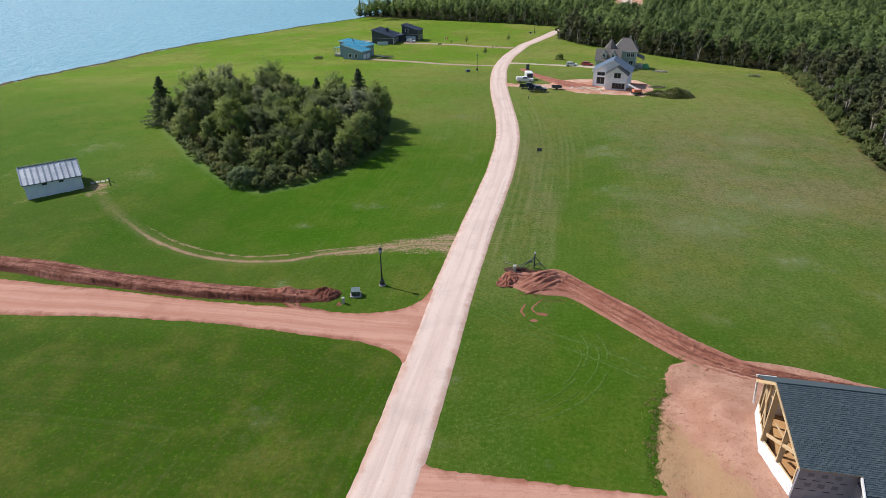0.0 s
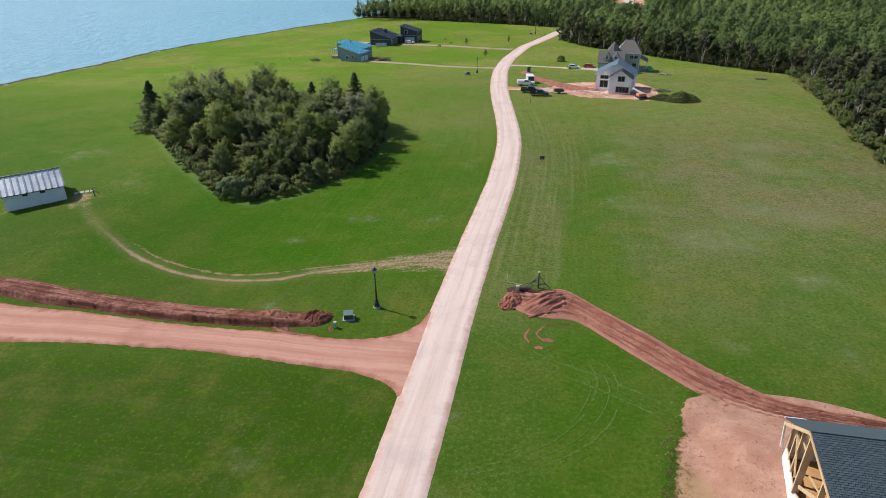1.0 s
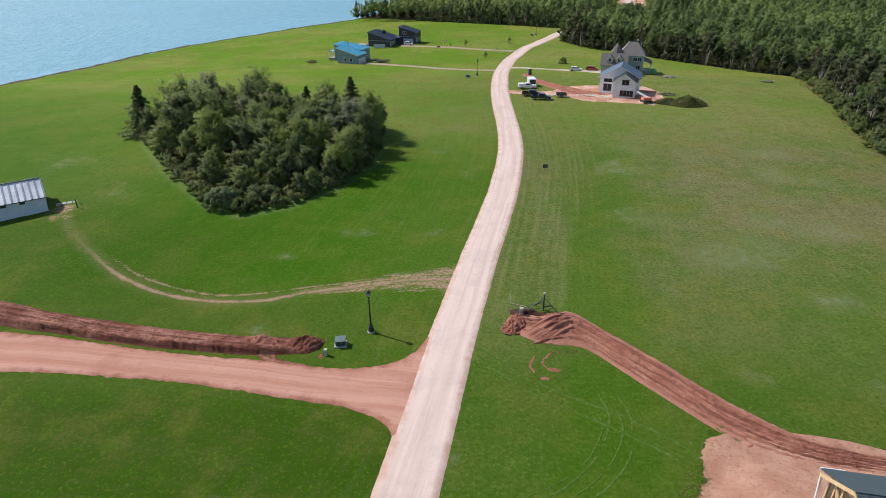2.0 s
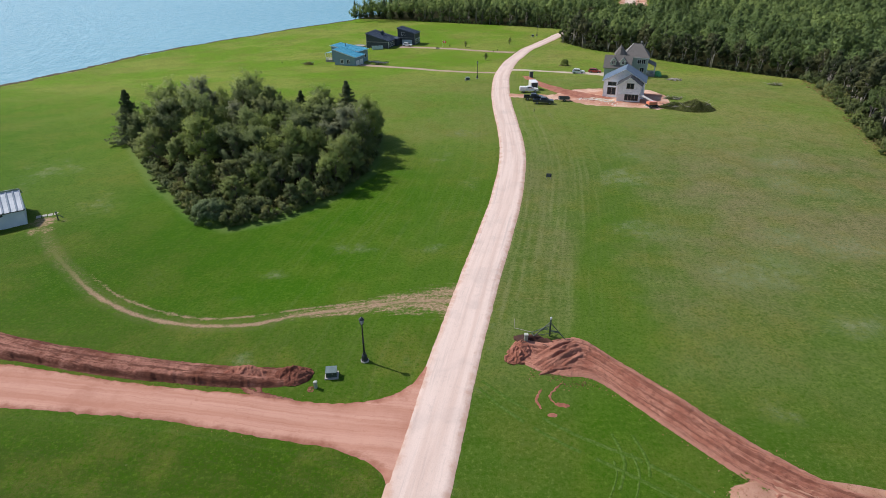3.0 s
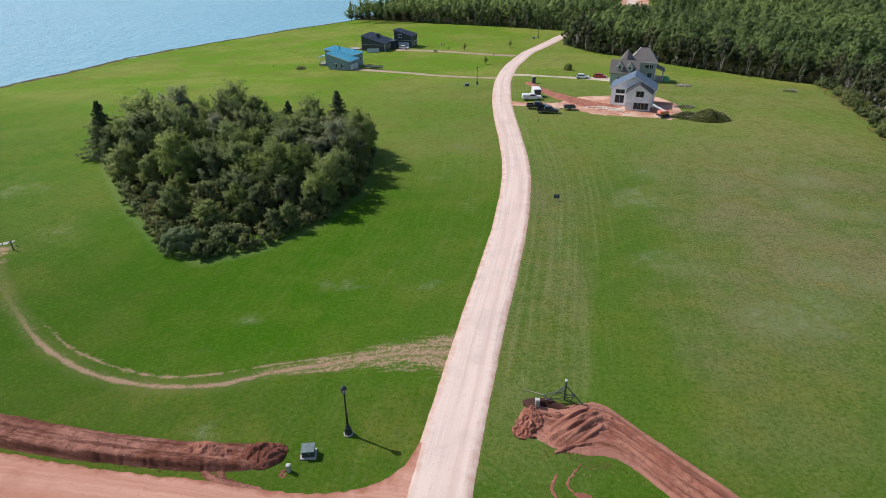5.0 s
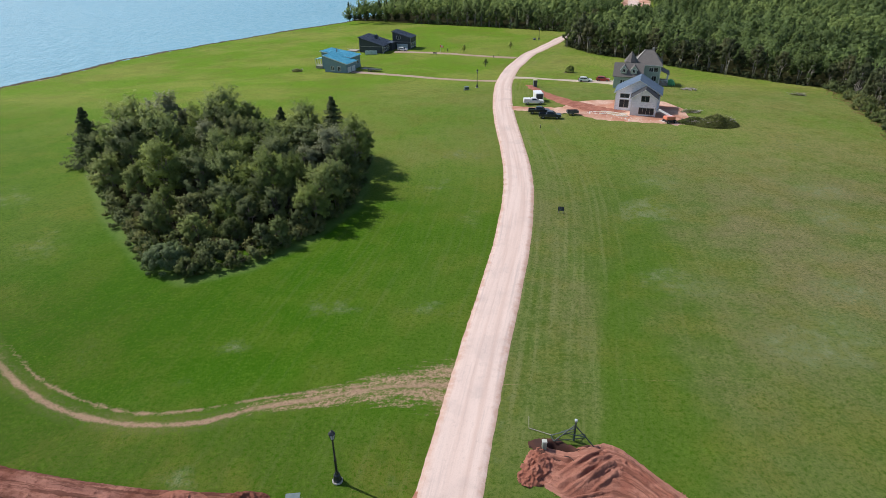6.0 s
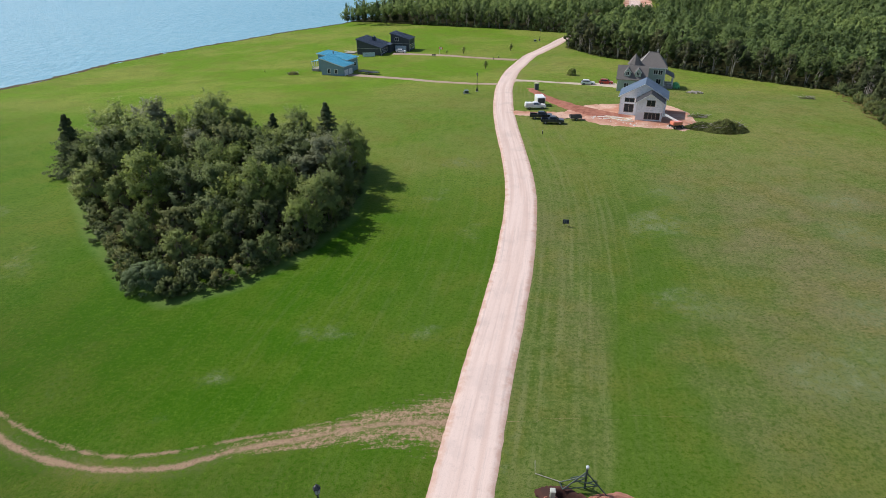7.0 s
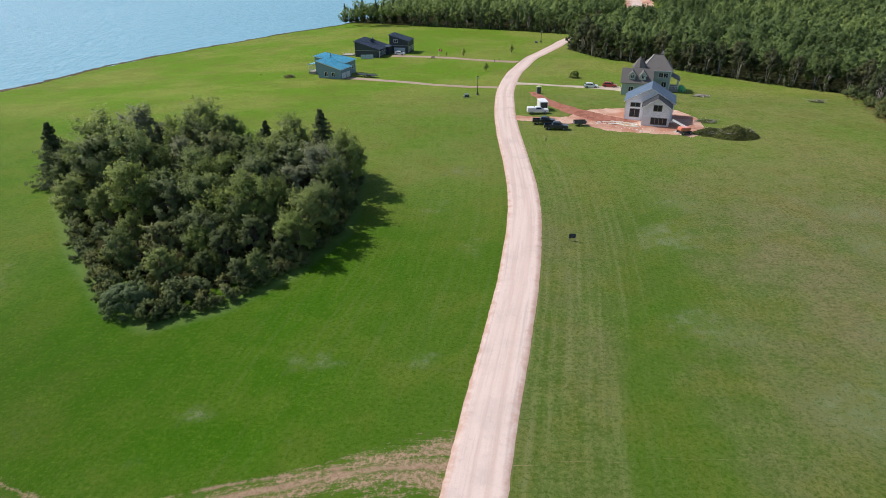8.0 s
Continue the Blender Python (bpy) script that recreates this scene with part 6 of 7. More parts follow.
# ---- street furniture ----
def lamp_post(x, y, first=None):
    if first:
        return copy_thing(first, at(x, y))
    h = thing("street_lamp", at(x, y), "black iron lamp post with a glazed lantern on top", "street lamp", "street lamps")
    part("base", lathe([(0.40, -0.3), (0.40, 0.28), (0.34, 0.34), (0.30, 0.8), (0.2, 0.9), (0.16, 1.15)], 8), BLACK_IRON, h, "stepped iron base")
    part("plinth", lathe([(0.48, -0.3), (0.48, 0.10), (0.44, 0.14)], 12), CONCRETE, h, "pale concrete footing")
    part("pole", lathe([(0.115, 1.1), (0.105, 2.4), (0.13, 2.45), (0.13, 2.55), (0.095, 2.6), (0.075, 4.85), (0.14, 4.95), (0.16, 5.05)], 12), BLACK_IRON, h, smooth=True)
    lan = part("lantern", lathe([(0.17, 5.05), (0.26, 5.55), (0.27, 5.6)], 6), FROSTED, h, "frosted lantern glass")
    bm = bmesh.new()
    for i in range(6):
        a = i * math.pi / 3
        bar((0.175 * math.cos(a), 0.175 * math.sin(a), 5.05), (0.27 * math.cos(a), 0.27 * math.sin(a), 5.6), 0.03, None, bm)
    part("cage", bm, BLACK_IRON, lan)
    part("cap", lathe([(0.33, 5.6), (0.31, 5.66), (0.15, 5.86), (0.06, 5.9), (0.05, 6.0), (0.01, 6.1)], 6), BLACK_IRON, lan, "pointed black cap")
    return h


lamp = lamp_post(-9.9, 67.6)
lamp_post(3.6, 230.8, lamp), lamp_post(36.4, 353.5, lamp)


def utility_box(x, y, turn, size=1.0, first=None):
    h = thing("utility_box", at(x, y, turn), "dark green steel utility box on a concrete pad", "utility box", "utility boxes")
    s = size
    part("pad", box(-0.95 * s, 0.95 * s, -0.85 * s, 0.85 * s, -0.2, 0.14, 0.03), CONCRETE, h, "pale concrete pad")
    body = part("body", prism([(-0.6 * s, 0.14), (0.6 * s, 0.14), (0.6 * s, 1.15 * s), (-0.6 * s, 1.0 * s)], -0.72 * s, 0.72 * s, "x"), GREEN_STEEL, h)
    part("lid", prism([(-0.68 * s, 0.98 * s), (0.66 * s, 1.13 * s), (0.66 * s, 1.22 * s), (-0.68 * s, 1.07 * s)], -0.78 * s, 0.78 * s, "x"), plain("grey_green_lid", (0.10, 0.15, 0.155), (0.14, 0.19, 0.195), 2, 0.4), h, "grey-green sloping lid")
    part("door_seam", box(-0.015, 0.015, -0.625 * s, -0.6 * s, 0.2, 0.95 * s), BLACK_IRON, body)
    part("latch", box(0.08, 0.16, -0.65 * s, -0.6 * s, 0.5, 0.7), GREY_STEEL, body, "steel latch")
    return h


utility_box(-13.1, 64.9, 8, 0.78)
utility_box(0.2, 227.2, 10, 0.85)
utility_box(34.0, 352, 0, 0.75)


def pedestal(x, y, s=1.0):
    h = thing("cable_pedestal", at(x, y), "small pale green cable pedestal standing in the grass", "pedestal")
    part("post", box(-0.17 * s, 0.17 * s, -0.17 * s, 0.17 * s, -0.2, 0.75 * s, 0.04), plain("pale_green_plastic", (0.30, 0.36, 0.29), (0.38, 0.43, 0.36), 3, 0.5), h)
    part("cap", box(-0.2 * s, 0.2 * s, -0.2 * s, 0.2 * s, 0.72 * s, 0.86 * s, 0.05), plain("pale_cap", (0.44, 0.47, 0.42), (0.5, 0.52, 0.48), 3, 0.5), h)
    return h


pedestal(-14.4, 62.9), pedestal(8.6, 71.9, 1.2), pedestal(-0.6, 225.6)


def lot_sign():
    h = thing("lot_sign", at(17.2, 125.5, -6), "small dark blue sign board on two short posts", "sign")
    part("board", box(-0.5, 0.5, -0.04, 0.04, 0.45, 1.2, 0.02), plain("dark_blue_board", (0.018, 0.026, 0.05), (0.028, 0.038, 0.065), 2, 0.5), h)
    for x in (-0.4, 0.4):
        part("post", box(x - .05, x + .05, 0.0, 0.1, -0.3, 0.5), LOG, h)
    for k in range(3):
        part("print_bar", box(-0.34, 0.34 - 0.1 * k, -0.05, -0.042, 0.98 - 0.18 * k, 1.04 - 0.18 * k), plain("grey_print", (0.16, 0.18, 0.22), (0.2, 0.22, 0.26)), h)


lot_sign()


def trench_stand():
    """Anchor post with struts at the head of the trench."""
    h = thing("anchor_frame", at(11.5, 73.0), "dark green steel post with slanting struts beside the trench", "frame")
    part("post", tube([(0, 0, -0.3), (0, 0, 2.45)], [0.10, 0.09], 10), GREEN_STEEL, h)
    part("cap", lathe([(0.11, 2.4), (0.14, 2.44), (0.14, 2.62), (0.04, 2.68)], 10), plain("pale_post_cap", (0.45, 0.52, 0.58), (0.55, 0.6, 0.64)), h, "pale round cap")
    for a, b, r in (((0, 0, 1.9), (1.9, -1.0, 0.0), .06), ((0, 0, 2.0), (-1.9, -0.3, 0.15), .06), ((0, 0, 1.6), (-1.0, 1.1, 0.0), .05), ((0.9, -0.5, 1.0), (-0.95, -0.15, 1.1), .045), ((-1.9, -0.3, 0.2), (0.9, -0.5, 0.9), .04), ((0, 0, 1.5), (-2.1, 0.5, 0.1), .05), ((-0.1, 0, 1.2), (-1.1, -0.2, 0.9), .05), ((0, 0, 0.6), (1.2, 0.8, 0.05), .05), ((-1.9, -0.3, 0.15), (-2.1, 0.5, 0.1), .05)):
        part("strut", tube([a, b], [r, r], 7), GREEN_STEEL, h)
    c = thing("fallen_rod", at(7.4, 74.4), "thin bent steel rod lying on the grass", "rod")
    part("rod", tube([(0, 0.6, 1.0), (0, 0, 0.08), (2.2, -0.9, 0.1)], [0.035, 0.035, 0.035], 6), LOG, c)
    cable = thing("cable_loop", at(10.3, 71.0), "black cable end hanging into the pit", "cable")
    part("cable", tube([(0, 0, 0.1), (0.3, -0.5, 0.6), (0.7, -0.8, 0.5), (0.8, -1.1, 0.0)], [0.03] * 4, 6), RUBBER, cable)


trench_stand()


def spoil_pile(name, x, y, rx, ry, high, turn, material, label, seed, cat="soil heap", k=34, lumpy=1.0, score=0.0):
    """An uneven heap of clods, split where the cut runs through it."""
    verts, faces = [], []
    m = at(x, y, turn)
    for i in range(k + 1):
        for j in range(k + 1):
            a, b = 2 * i / k - 1, 2 * j / k - 1
            d = math.hypot(a, b)
            s = max(0, 1 - d ** 1.7 * (1 + 0.25 * nz(a, b, 1.6, seed)))
            z = high * s * (1 + 0.5 * lumpy * nz(a * rx, b * ry, 0.8, seed) + 0.35 * lumpy * nz(a * rx, b * ry, 2.2, seed)) + (0.12 * lumpy * nz(a * rx, b * ry, 4.0, seed) if s > 0 else -0.15)
            z += 0.07 * lumpy * s * nz(a * rx, b * ry, 7.0, seed + 3)
            z += score * s * (math.sin(b * ry * 6.5 + 0.9 * nz(a * rx, b * ry, 0.5, seed)) * max(0.1, 0.7 + 0.8 * nz(a * rx, b * ry, 0.6, seed + 2)) + 1.3 * nz(a * rx * 0.25, b * ry * 2.2, 1.4, seed + 1))
            if cat == "soil heap":
                p = m @ Vector((a * rx, b * ry, 0))
                here = np.array([p.x]), np.array([p.y])
                z = min(z, 4 * z * float(step(0.1, 0.7, distance_to(CUT, *here)[0]))) - 1.1 * float(1 - step(0.3, 1.1, distance_to(DIG_LINE, *here)[0]))
            verts.append((a * rx, b * ry, max(z, -0.15) if cat != "soil heap" else max(z, -1.3)))
    for i in range(k):
        for j in range(k):
            n0 = i * (k + 1) + j
            faces.append((n0, n0 + k + 1, n0 + k + 2, n0 + 1))
    ob = new(name, mesh_from(name, verts, faces, material))
    ob.matrix_world = m
    return tagged(ob, label, cat, kind="stuff")


spoil_pile("soil_heap", 7.8, 69.9, 1.5, 2.7, 0.5, -28, RED_SOIL, "crumbly heap of red soil at the trench head", 51, k=44, lumpy=1.5)
spoil_pile("soil_heap", 12.4, 69.4, 3.8, 2.6, 0.75, 36, SPREAD_SOIL, "broad heap of red soil beside the trench", 57, k=90, lumpy=0.25, score=0.22)
for x, y, reach, wide, high, turn in ((11.8, 66.7, 2.4, 0.34, 0.55, 19), (12.6, 70.9, 2.5, 0.3, 0.75, 34), (13.6, 69.8, 2.5, 0.3, 0.7, 38), (14.0, 69.3, 1.9, 0.28, 0.65, 37), (11.2, 67.8, 2.0, 0.3, 0.6, 27), (15.6, 70.2, 1.4, 0.3, 0.5, 60)):
    spoil_pile("soil_ridge", x, y, reach, wide, 0.72 * high, turn, SPREAD_SOIL, "narrow ridge of red soil along the trench", x, k=24, lumpy=0.5)
spoil_pile("soil_heap", -17.4, 64.6, 2.4, 1.7, 1.0, 5, DARK_SOIL, "dark crumbly end of the soil bank", 61)
spoil_pile("soil_heap", -22.5, 64.6, 3.0, 1.6, 1.0, -5, RED_SOIL, "crumbly red soil on the bank", 64)
# red soil coloured nearly black to deepen the shade in pit and cut
PIT = plain("shade_dark_pit_soil", (0.045, 0.016, 0.011), (0.085, 0.031, 0.021), 1, 0.95, bump=0.8, fine=6)


def lens(line, half, seed=0):
    """Two side lines that meet at both ends of a line."""
    curve = spline(line, 0.2)
    u = np.linspace(0, 1, len(curve))
    w = half * np.sin(np.pi * np.clip(u, 0.01, 0.99))[:, None] ** 0.6
    t = np.gradient(curve, axis=0)
    t /= np.linalg.norm(t, axis=1)[:, None]
    side = np.stack([t[:, 1], -t[:, 0]], 1) * w
    return curve - side, curve + side


def sunk(u, s, x, y):
    return -0.94 * float(dug(np.array([x]), np.array([y]))[0])


# dark sheets line the pit and the cut in place of deeper shade
sheet("trench_pit", *lens(PIT_LINE, 1.5), 19, PIT, "open pit with dark damp red soil", "pit", 0.12, 0.35, sunk, 0.15)
sheet("trench_cut", *lens(CUT, 0.5), 9, PIT, "narrow dark cut through the red soil", "pit", 0.1, 0.15, sunk, 0.2)
# thin crescents of soil left by the digger's bucket
for line, half in (([(9.6, 63.6), (9.0, 62.2), (9.0, 61.4), (9.3, 60.5)], 0.17), ([(11.8, 64.6), (10.5, 62.9), (10.3, 62.2), (10.8, 61.3)], 0.17), ([(10.7, 61.3), (11.5, 61.2), (12.2, 61.0)], 0.5),
                   ([(9.8, 59.7), (10.3, 59.7), (10.8, 59.7)], 0.36)):
    sheet("soil_smear", *lens(line, 0.6 * half), 6, RED_SOIL, "thin curved smear of red soil on the grass", "soil patch", 0.012, 0.25, None, 0.2, "stuff", 0.035)
for line, half in (([(-23.0, 63.4), (-21.2, 62.0), (-18.6, 61.2), (-16.0, 60.7)], 0.5), ([(-21.6, 64.0), (-20.4, 62.4), (-19.9, 61.0)], 0.35)):
    sheet("soil_smear", *lens(line, half), 7, BANK_SOIL, "dark red soil tracked from the bank onto the side road", "soil patch", 0.03, 0.3, None, 0.2, "stuff", 0.05)
for k, (px, py, rx, ry, turn) in enumerate(((28.3, 50.6, 1.1, 0.5, 30), (26.2, 49.0, .5, .4, 0), (24.6, 45.7, .45, .3, 40), (-14.9, 62.6, 0.4, 0.5, 0), (23.9, 47.6, .4, .3, 0))):
    spoil_pile("soil_patch", px, py, rx, ry, 0.07, turn, RED_SOIL, "small patch of spilled red soil on the grass", px, "soil patch", 16)



def clods(name, lines, count, spread_by, size, material, label, seed):
    """Loose clods scattered along lines."""
    rng = random.Random(seed)
    verts, faces = [], []
    for line in lines:
        pts = even(spline(line, 0.5), 400)
        for i in range(count):
            x, y = pts[int(399 * rng.random() ** 1.0)]
            x, y = x + rng.gauss(0, spread_by), y + rng.gauss(0, spread_by)
            s = 0.55 * size * rng.choice((0.4, 0.5, 0.6, 0.8, 1.4))
            z, k, a = gz(x, y) + 0.06 + 0.2 * s, len(verts), rng.uniform(0, 6.3)
            for m in range(5):
                q = a + m * 1.257
                verts.append((x + s * math.cos(q) * rng.uniform(0.7, 1.2), y + s * math.sin(q) * rng.uniform(0.7, 1.2), z - 0.15))
            verts.append((x + rng.uniform(-.3, .3) * s, y + rng.uniform(-.3, .3) * s, z + 0.6 * s))
            faces += [(k + m, k + (m + 1) % 5, k + 5) for m in range(5)]
    tagged(new(name, mesh_from(name, verts, faces, material)), label, "clods", kind="stuff")


clods("dark_clods", [[(-90, 73.6), (-67.4, 70.6), (-47.5, 66.0), (-30.4, 63.2), (-17.5, 62.8)]], 300, 0.28, 0.14, DARK_SOIL, "dark clods crumbled off the foot of the soil bank", 41)
clods("red_clods", [[(-90, 71.0), (-62, 66.6), (-43, 64.4), (-28, 62.0), (-14, 61.0)], [(-93, 61), (-62, 58.5), (-43, 58.3), (-30.5, 57.4), (-20, 55.8), (-12, 54.7), (-8.2, 53.2)]], 120, 0.4, 0.11, SPREAD_SOIL, "red clods strewn along the edges of the side road", 42)
clods("red_clods", [[(15, 65), (20.9, 58.6), (25, 53.7), (28, 50.8)], [(18.5, 68.7), (23.3, 63.3), (27.5, 57.8), (32.4, 53.1)], [(9, 66), (12.5, 65.6)], [(12, 64.5), (15, 64.6)], [(22, 60.5), (27, 54.6), (31, 52)]], 140, 0.4, 0.13, SPREAD_SOIL, "red clods strewn along the edges of the spread soil", 43)
clods("sandy_clods", [[(24.5, 50.5), (22.8, 46.5), (20.6, 42), (19.4, 37)], [(27, 48), (25, 42), (24, 36)]], 260, 0.8, 0.11, SITE_SOIL, "sandy clods and stones on the bare lot", 44)
clods("site_scraps", [[(37, 190), (40, 187.5), (44, 185.5), (47, 183.5)], [(33, 193), (37, 191)], [(50, 184), (54, 182.5)]], 26, 0.9, 0.6, plain("pale_scraps", (0.62, 0.60, 0.56), (0.75, 0.73, 0.70), 3, 0.8), "pale scraps of board and wrap on the site", 46)
sheet("far_clearing", [(119, 527), (124, 560), (132, 590), (136, 628)], [(142, 527), (149, 560), (156, 590), (161, 628)], 9, PALE_SOIL, "bare reddish clearing showing beyond the far woods", "bare soil", 0.05, 1.5, None, 2.0)
sheet("far_road", [(121.5, 526), (128, 558), (135, 590), (139, 630)], [(132, 526), (139.5, 558), (146.5, 590), (151, 630)], 7, PALE_ROAD, "pale gravel road showing beyond the far woods", "road", 0.15, 0.5, None, 2.0)

# ---- vehicles ----
WHITE_CAR, NAVY_CAR, RED_CAR, BLACK_CAR = paint("white_car_paint", (0.74, 0.75, 0.76)), paint("navy_car_paint", (0.012, 0.018, 0.032)), paint("red_car_paint", (0.36, 0.035, 0.022)), paint("black_car_paint", (0.014, 0.016, 0.02))
TAIL = plain("red_lamp_glass", (0.30, 0.012, 0.01), (0.36, 0.02, 0.015), 5, 0.2)
HEAD = plain("clear_lamp_glass", (0.62, 0.64, 0.66), (0.7, 0.72, 0.74), 5, 0.15)


def wheels(h, spots, r=0.39, w=0.26):
    for x, y in spots:
        s = 1 if y > 0 else -1
        bm = tube([(x, y - w / 2, r), (x, y - w / 2 + 0.03, r), (x, y + w / 2 - 0.03, r), (x, y + w / 2, r)], [r * 0.9, r, r, r * 0.9], 18)
        ty = part("tyre", bm, RUBBER, h)
        part("rim", tube([(x, y + s * (w / 2 - .03), r), (x, y + s * (w / 2 + .012), r)], [r * 0.6, r * 0.55], 12), GREY_STEEL, ty, "grey wheel rim")


def shell(profile, half, tuck, bm=None):
    """A car body from its side outline, drawn in a little towards the top."""
    bm = bm or bmesh.new()
    top = max(z for _, z in profile)
    low = min(z for _, z in profile)
    sides = []
    for s in (-1, 1):
        sides.append([bm.verts.new((x, s * (half - tuck * ((z - low) / (top - low)) ** 2), z)) for x, z in profile])
    n = len(profile)
    bm.faces.new(sides[0]), bm.faces.new(sides[1][::-1])
    for i in range(n):
        bm.faces.new((sides[0][i], sides[1][i], sides[1][(i + 1) % n], sides[0][(i + 1) % n]))
    bmesh.ops.recalc_face_normals(bm, faces=bm.faces)
    bmesh.ops.bevel(bm, geom=[e for e in bm.edges if e.calc_face_angle(0) > 0.3], offset=0.06, segments=2, affect="EDGES")
    return bm


def car(x, y, turn, material, label, kind="suv", name="car"):
    h = thing(name, at(x, y, turn), label, "car" if kind == "suv" else "pickup truck")
    if kind == "suv":
        long, half = 2.3, 0.93
        part("body", shell([(-2.28, 0.35), (2.2, 0.35), (2.32, 0.6), (2.25, 0.95), (1.2, 1.08), (-2.2, 1.12), (-2.32, 0.7)], half, 0.07), material, h)
        cab = part("cabin", shell([(-2.1, 1.08), (1.15, 1.06), (0.45, 1.62), (-0.2, 1.72), (-1.75, 1.68)], half - 0.05, 0.22), material, h)
        part("side_glass", shell([(-1.9, 1.14), (0.9, 1.12), (0.36, 1.55), (-1.62, 1.6)], half - 0.035, 0.17), GLASS, cab, "dark side glass")
        part("windscreen", slab([(1.16, -0.72, 1.12), (1.16, 0.72, 1.12), (0.48, 0.62, 1.66), (0.48, -0.62, 1.66)], 0.03), GLASS, cab)
        part("rear_glass", slab([(-2.13, -0.7, 1.14), (-2.13, 0.7, 1.14), (-1.79, 0.6, 1.64), (-1.79, -0.6, 1.64)], 0.03), GLASS, cab)
        spots = [(s * 1.42, t * 0.82) for s in (-1, 1) for t in (-1, 1)]
    else:
        long, half = 2.85, 0.99
        part("body", shell([(-0.9, 0.5), (2.75, 0.45), (2.9, 0.7), (2.82, 1.12), (1.5, 1.25), (-0.9, 1.25)], half, 0.05), material, h)
        bed = bmesh.new()
        for q in ((-2.85, -0.92, -0.99, -0.87), (-2.85, -0.92, 0.87, 0.99), (-2.9, -2.78, -0.99, 0.99), (-1.02, -0.90, -0.99, 0.99)):
            box(q[0], q[1], q[2], q[3], 0.55, 1.26, 0.02, bed)
        box(-2.85, -0.92, -0.9, 0.9, 0.55, 0.75, 0, bed)
        part("bed", bed, material, h, "open truck bed")
        cab = part("cabin", shell([(-0.9, 1.2), (1.55, 1.2), (0.75, 1.84), (0.2, 1.9), (-0.72, 1.86)], half - 0.06, 0.2), material, h)
        part("side_glass", shell([(-0.7, 1.28), (1.25, 1.27), (0.62, 1.75), (-0.6, 1.78)], half - 0.045, 0.15), GLASS, cab, "dark side glass")
        part("windscreen", slab([(1.57, -0.76, 1.25), (1.57, 0.76, 1.25), (0.78, 0.66, 1.86), (0.78, -0.66, 1.86)], 0.03), GLASS, cab)
        spots = [(s, t * 0.86) for s in (-1.75, 1.85) for t in (-1, 1)]
    wheels(h, spots)
    for t in (-1, 1):
        part("headlight", box(long - 0.06, long + 0.05, t * 0.68 - .16, t * 0.68 + .16, 0.78, 0.96, 0.02), HEAD, h, "clear headlight")
        part("tail_light", box(-long - 0.06, -long + 0.04, t * 0.78 - .1, t * 0.78 + .1, 0.75, 1.05, 0.02), TAIL, h, "red tail light")
    part("bumper", box(long - 0.02, long + 0.09, -0.8, 0.8, 0.42, 0.62, 0.03), BLACK_CAR, h), part("bumper", box(-long - 0.09, -long + .02, -0.8, 0.8, 0.42, 0.62, 0.03), BLACK_CAR, h)
    return h


car(41.6, 244.6, -8, WHITE_CAR, "white sport utility car parked on the gravel drive")
car(48.0, 245.8, -14, RED_CAR, "dark red sport utility car parked on the gravel drive")
car(-30.4, 318.6, -16, WHITE_CAR, "white off-road car parked before the garage")
work = car(19.6, 203.0, 4, WHITE_CAR, "white work pickup truck with a utility bed cover", "pickup", "pickup_truck")
part("bed_cover", box(-2.85, -0.95, -0.98, 0.98, 1.26, 1.75, 0.08), WHITE_CAR, work, "white utility bed cover")
car(20.0, 191.4, -4, BLACK_CAR, "black pickup truck parked by the site", "pickup", "pickup_truck")
car(22.4, 186.6, -6, NAVY_CAR, "dark blue pickup truck parked by the site", "pickup", "pickup_truck")


def cargo_trailer():
    h = thing("cargo_trailer", at(21.4, 208.2, 95), "white box trailer with its dark rear door open", "trailer")
    part("box", box(-2.2, 2.2, -1.15, 1.15, 0.5, 2.6, 0.08), WHITE_CAR, h)
    # black panel on the closed box stands for the dark inside
    part("rear_opening", box(-2.24, -2.21, -0.95, 0.95, 0.6, 2.4), BLACK_IRON, h, "black panel standing for shade inside the open rear")
    part("hitch", bar((2.2, 0, 0.5), (3.4, 0, 0.45), 0.12), BLACK_IRON, h)
    wheels(h, [(-0.5, -1.2), (-0.5, 1.2), (0.4, -1.2), (0.4, 1.2)], 0.34)


def utility_trailer():
    h = thing("utility_trailer", at(28.8, 190.2, 4), "small dark grey open trailer on the soil", "trailer")
    bm = bmesh.new()
    for q in ((-1.5, 1.5, -0.85, -0.8), (-1.5, 1.5, 0.8, 0.85), (-1.5, -1.45, -0.8, 0.8), (1.45, 1.5, -0.8, 0.8)):
        box(*q, 0.6, 1.25, 0, bm)
    part("sides", bm, plain("dull_dark_steel", (0.06, 0.062, 0.064), (0.10, 0.10, 0.102), 2, 0.6), h)
    part("floor", box(-1.45, 1.45, -0.8, 0.8, 0.5, 0.62), LOG, h)
    part("hitch", bar((-1.5, 0, 0.5), (-2.6, 0, 0.4), 0.09), BLACK_IRON, h)
    wheels(h, [(0, -0.95), (0, 0.95)], 0.32)


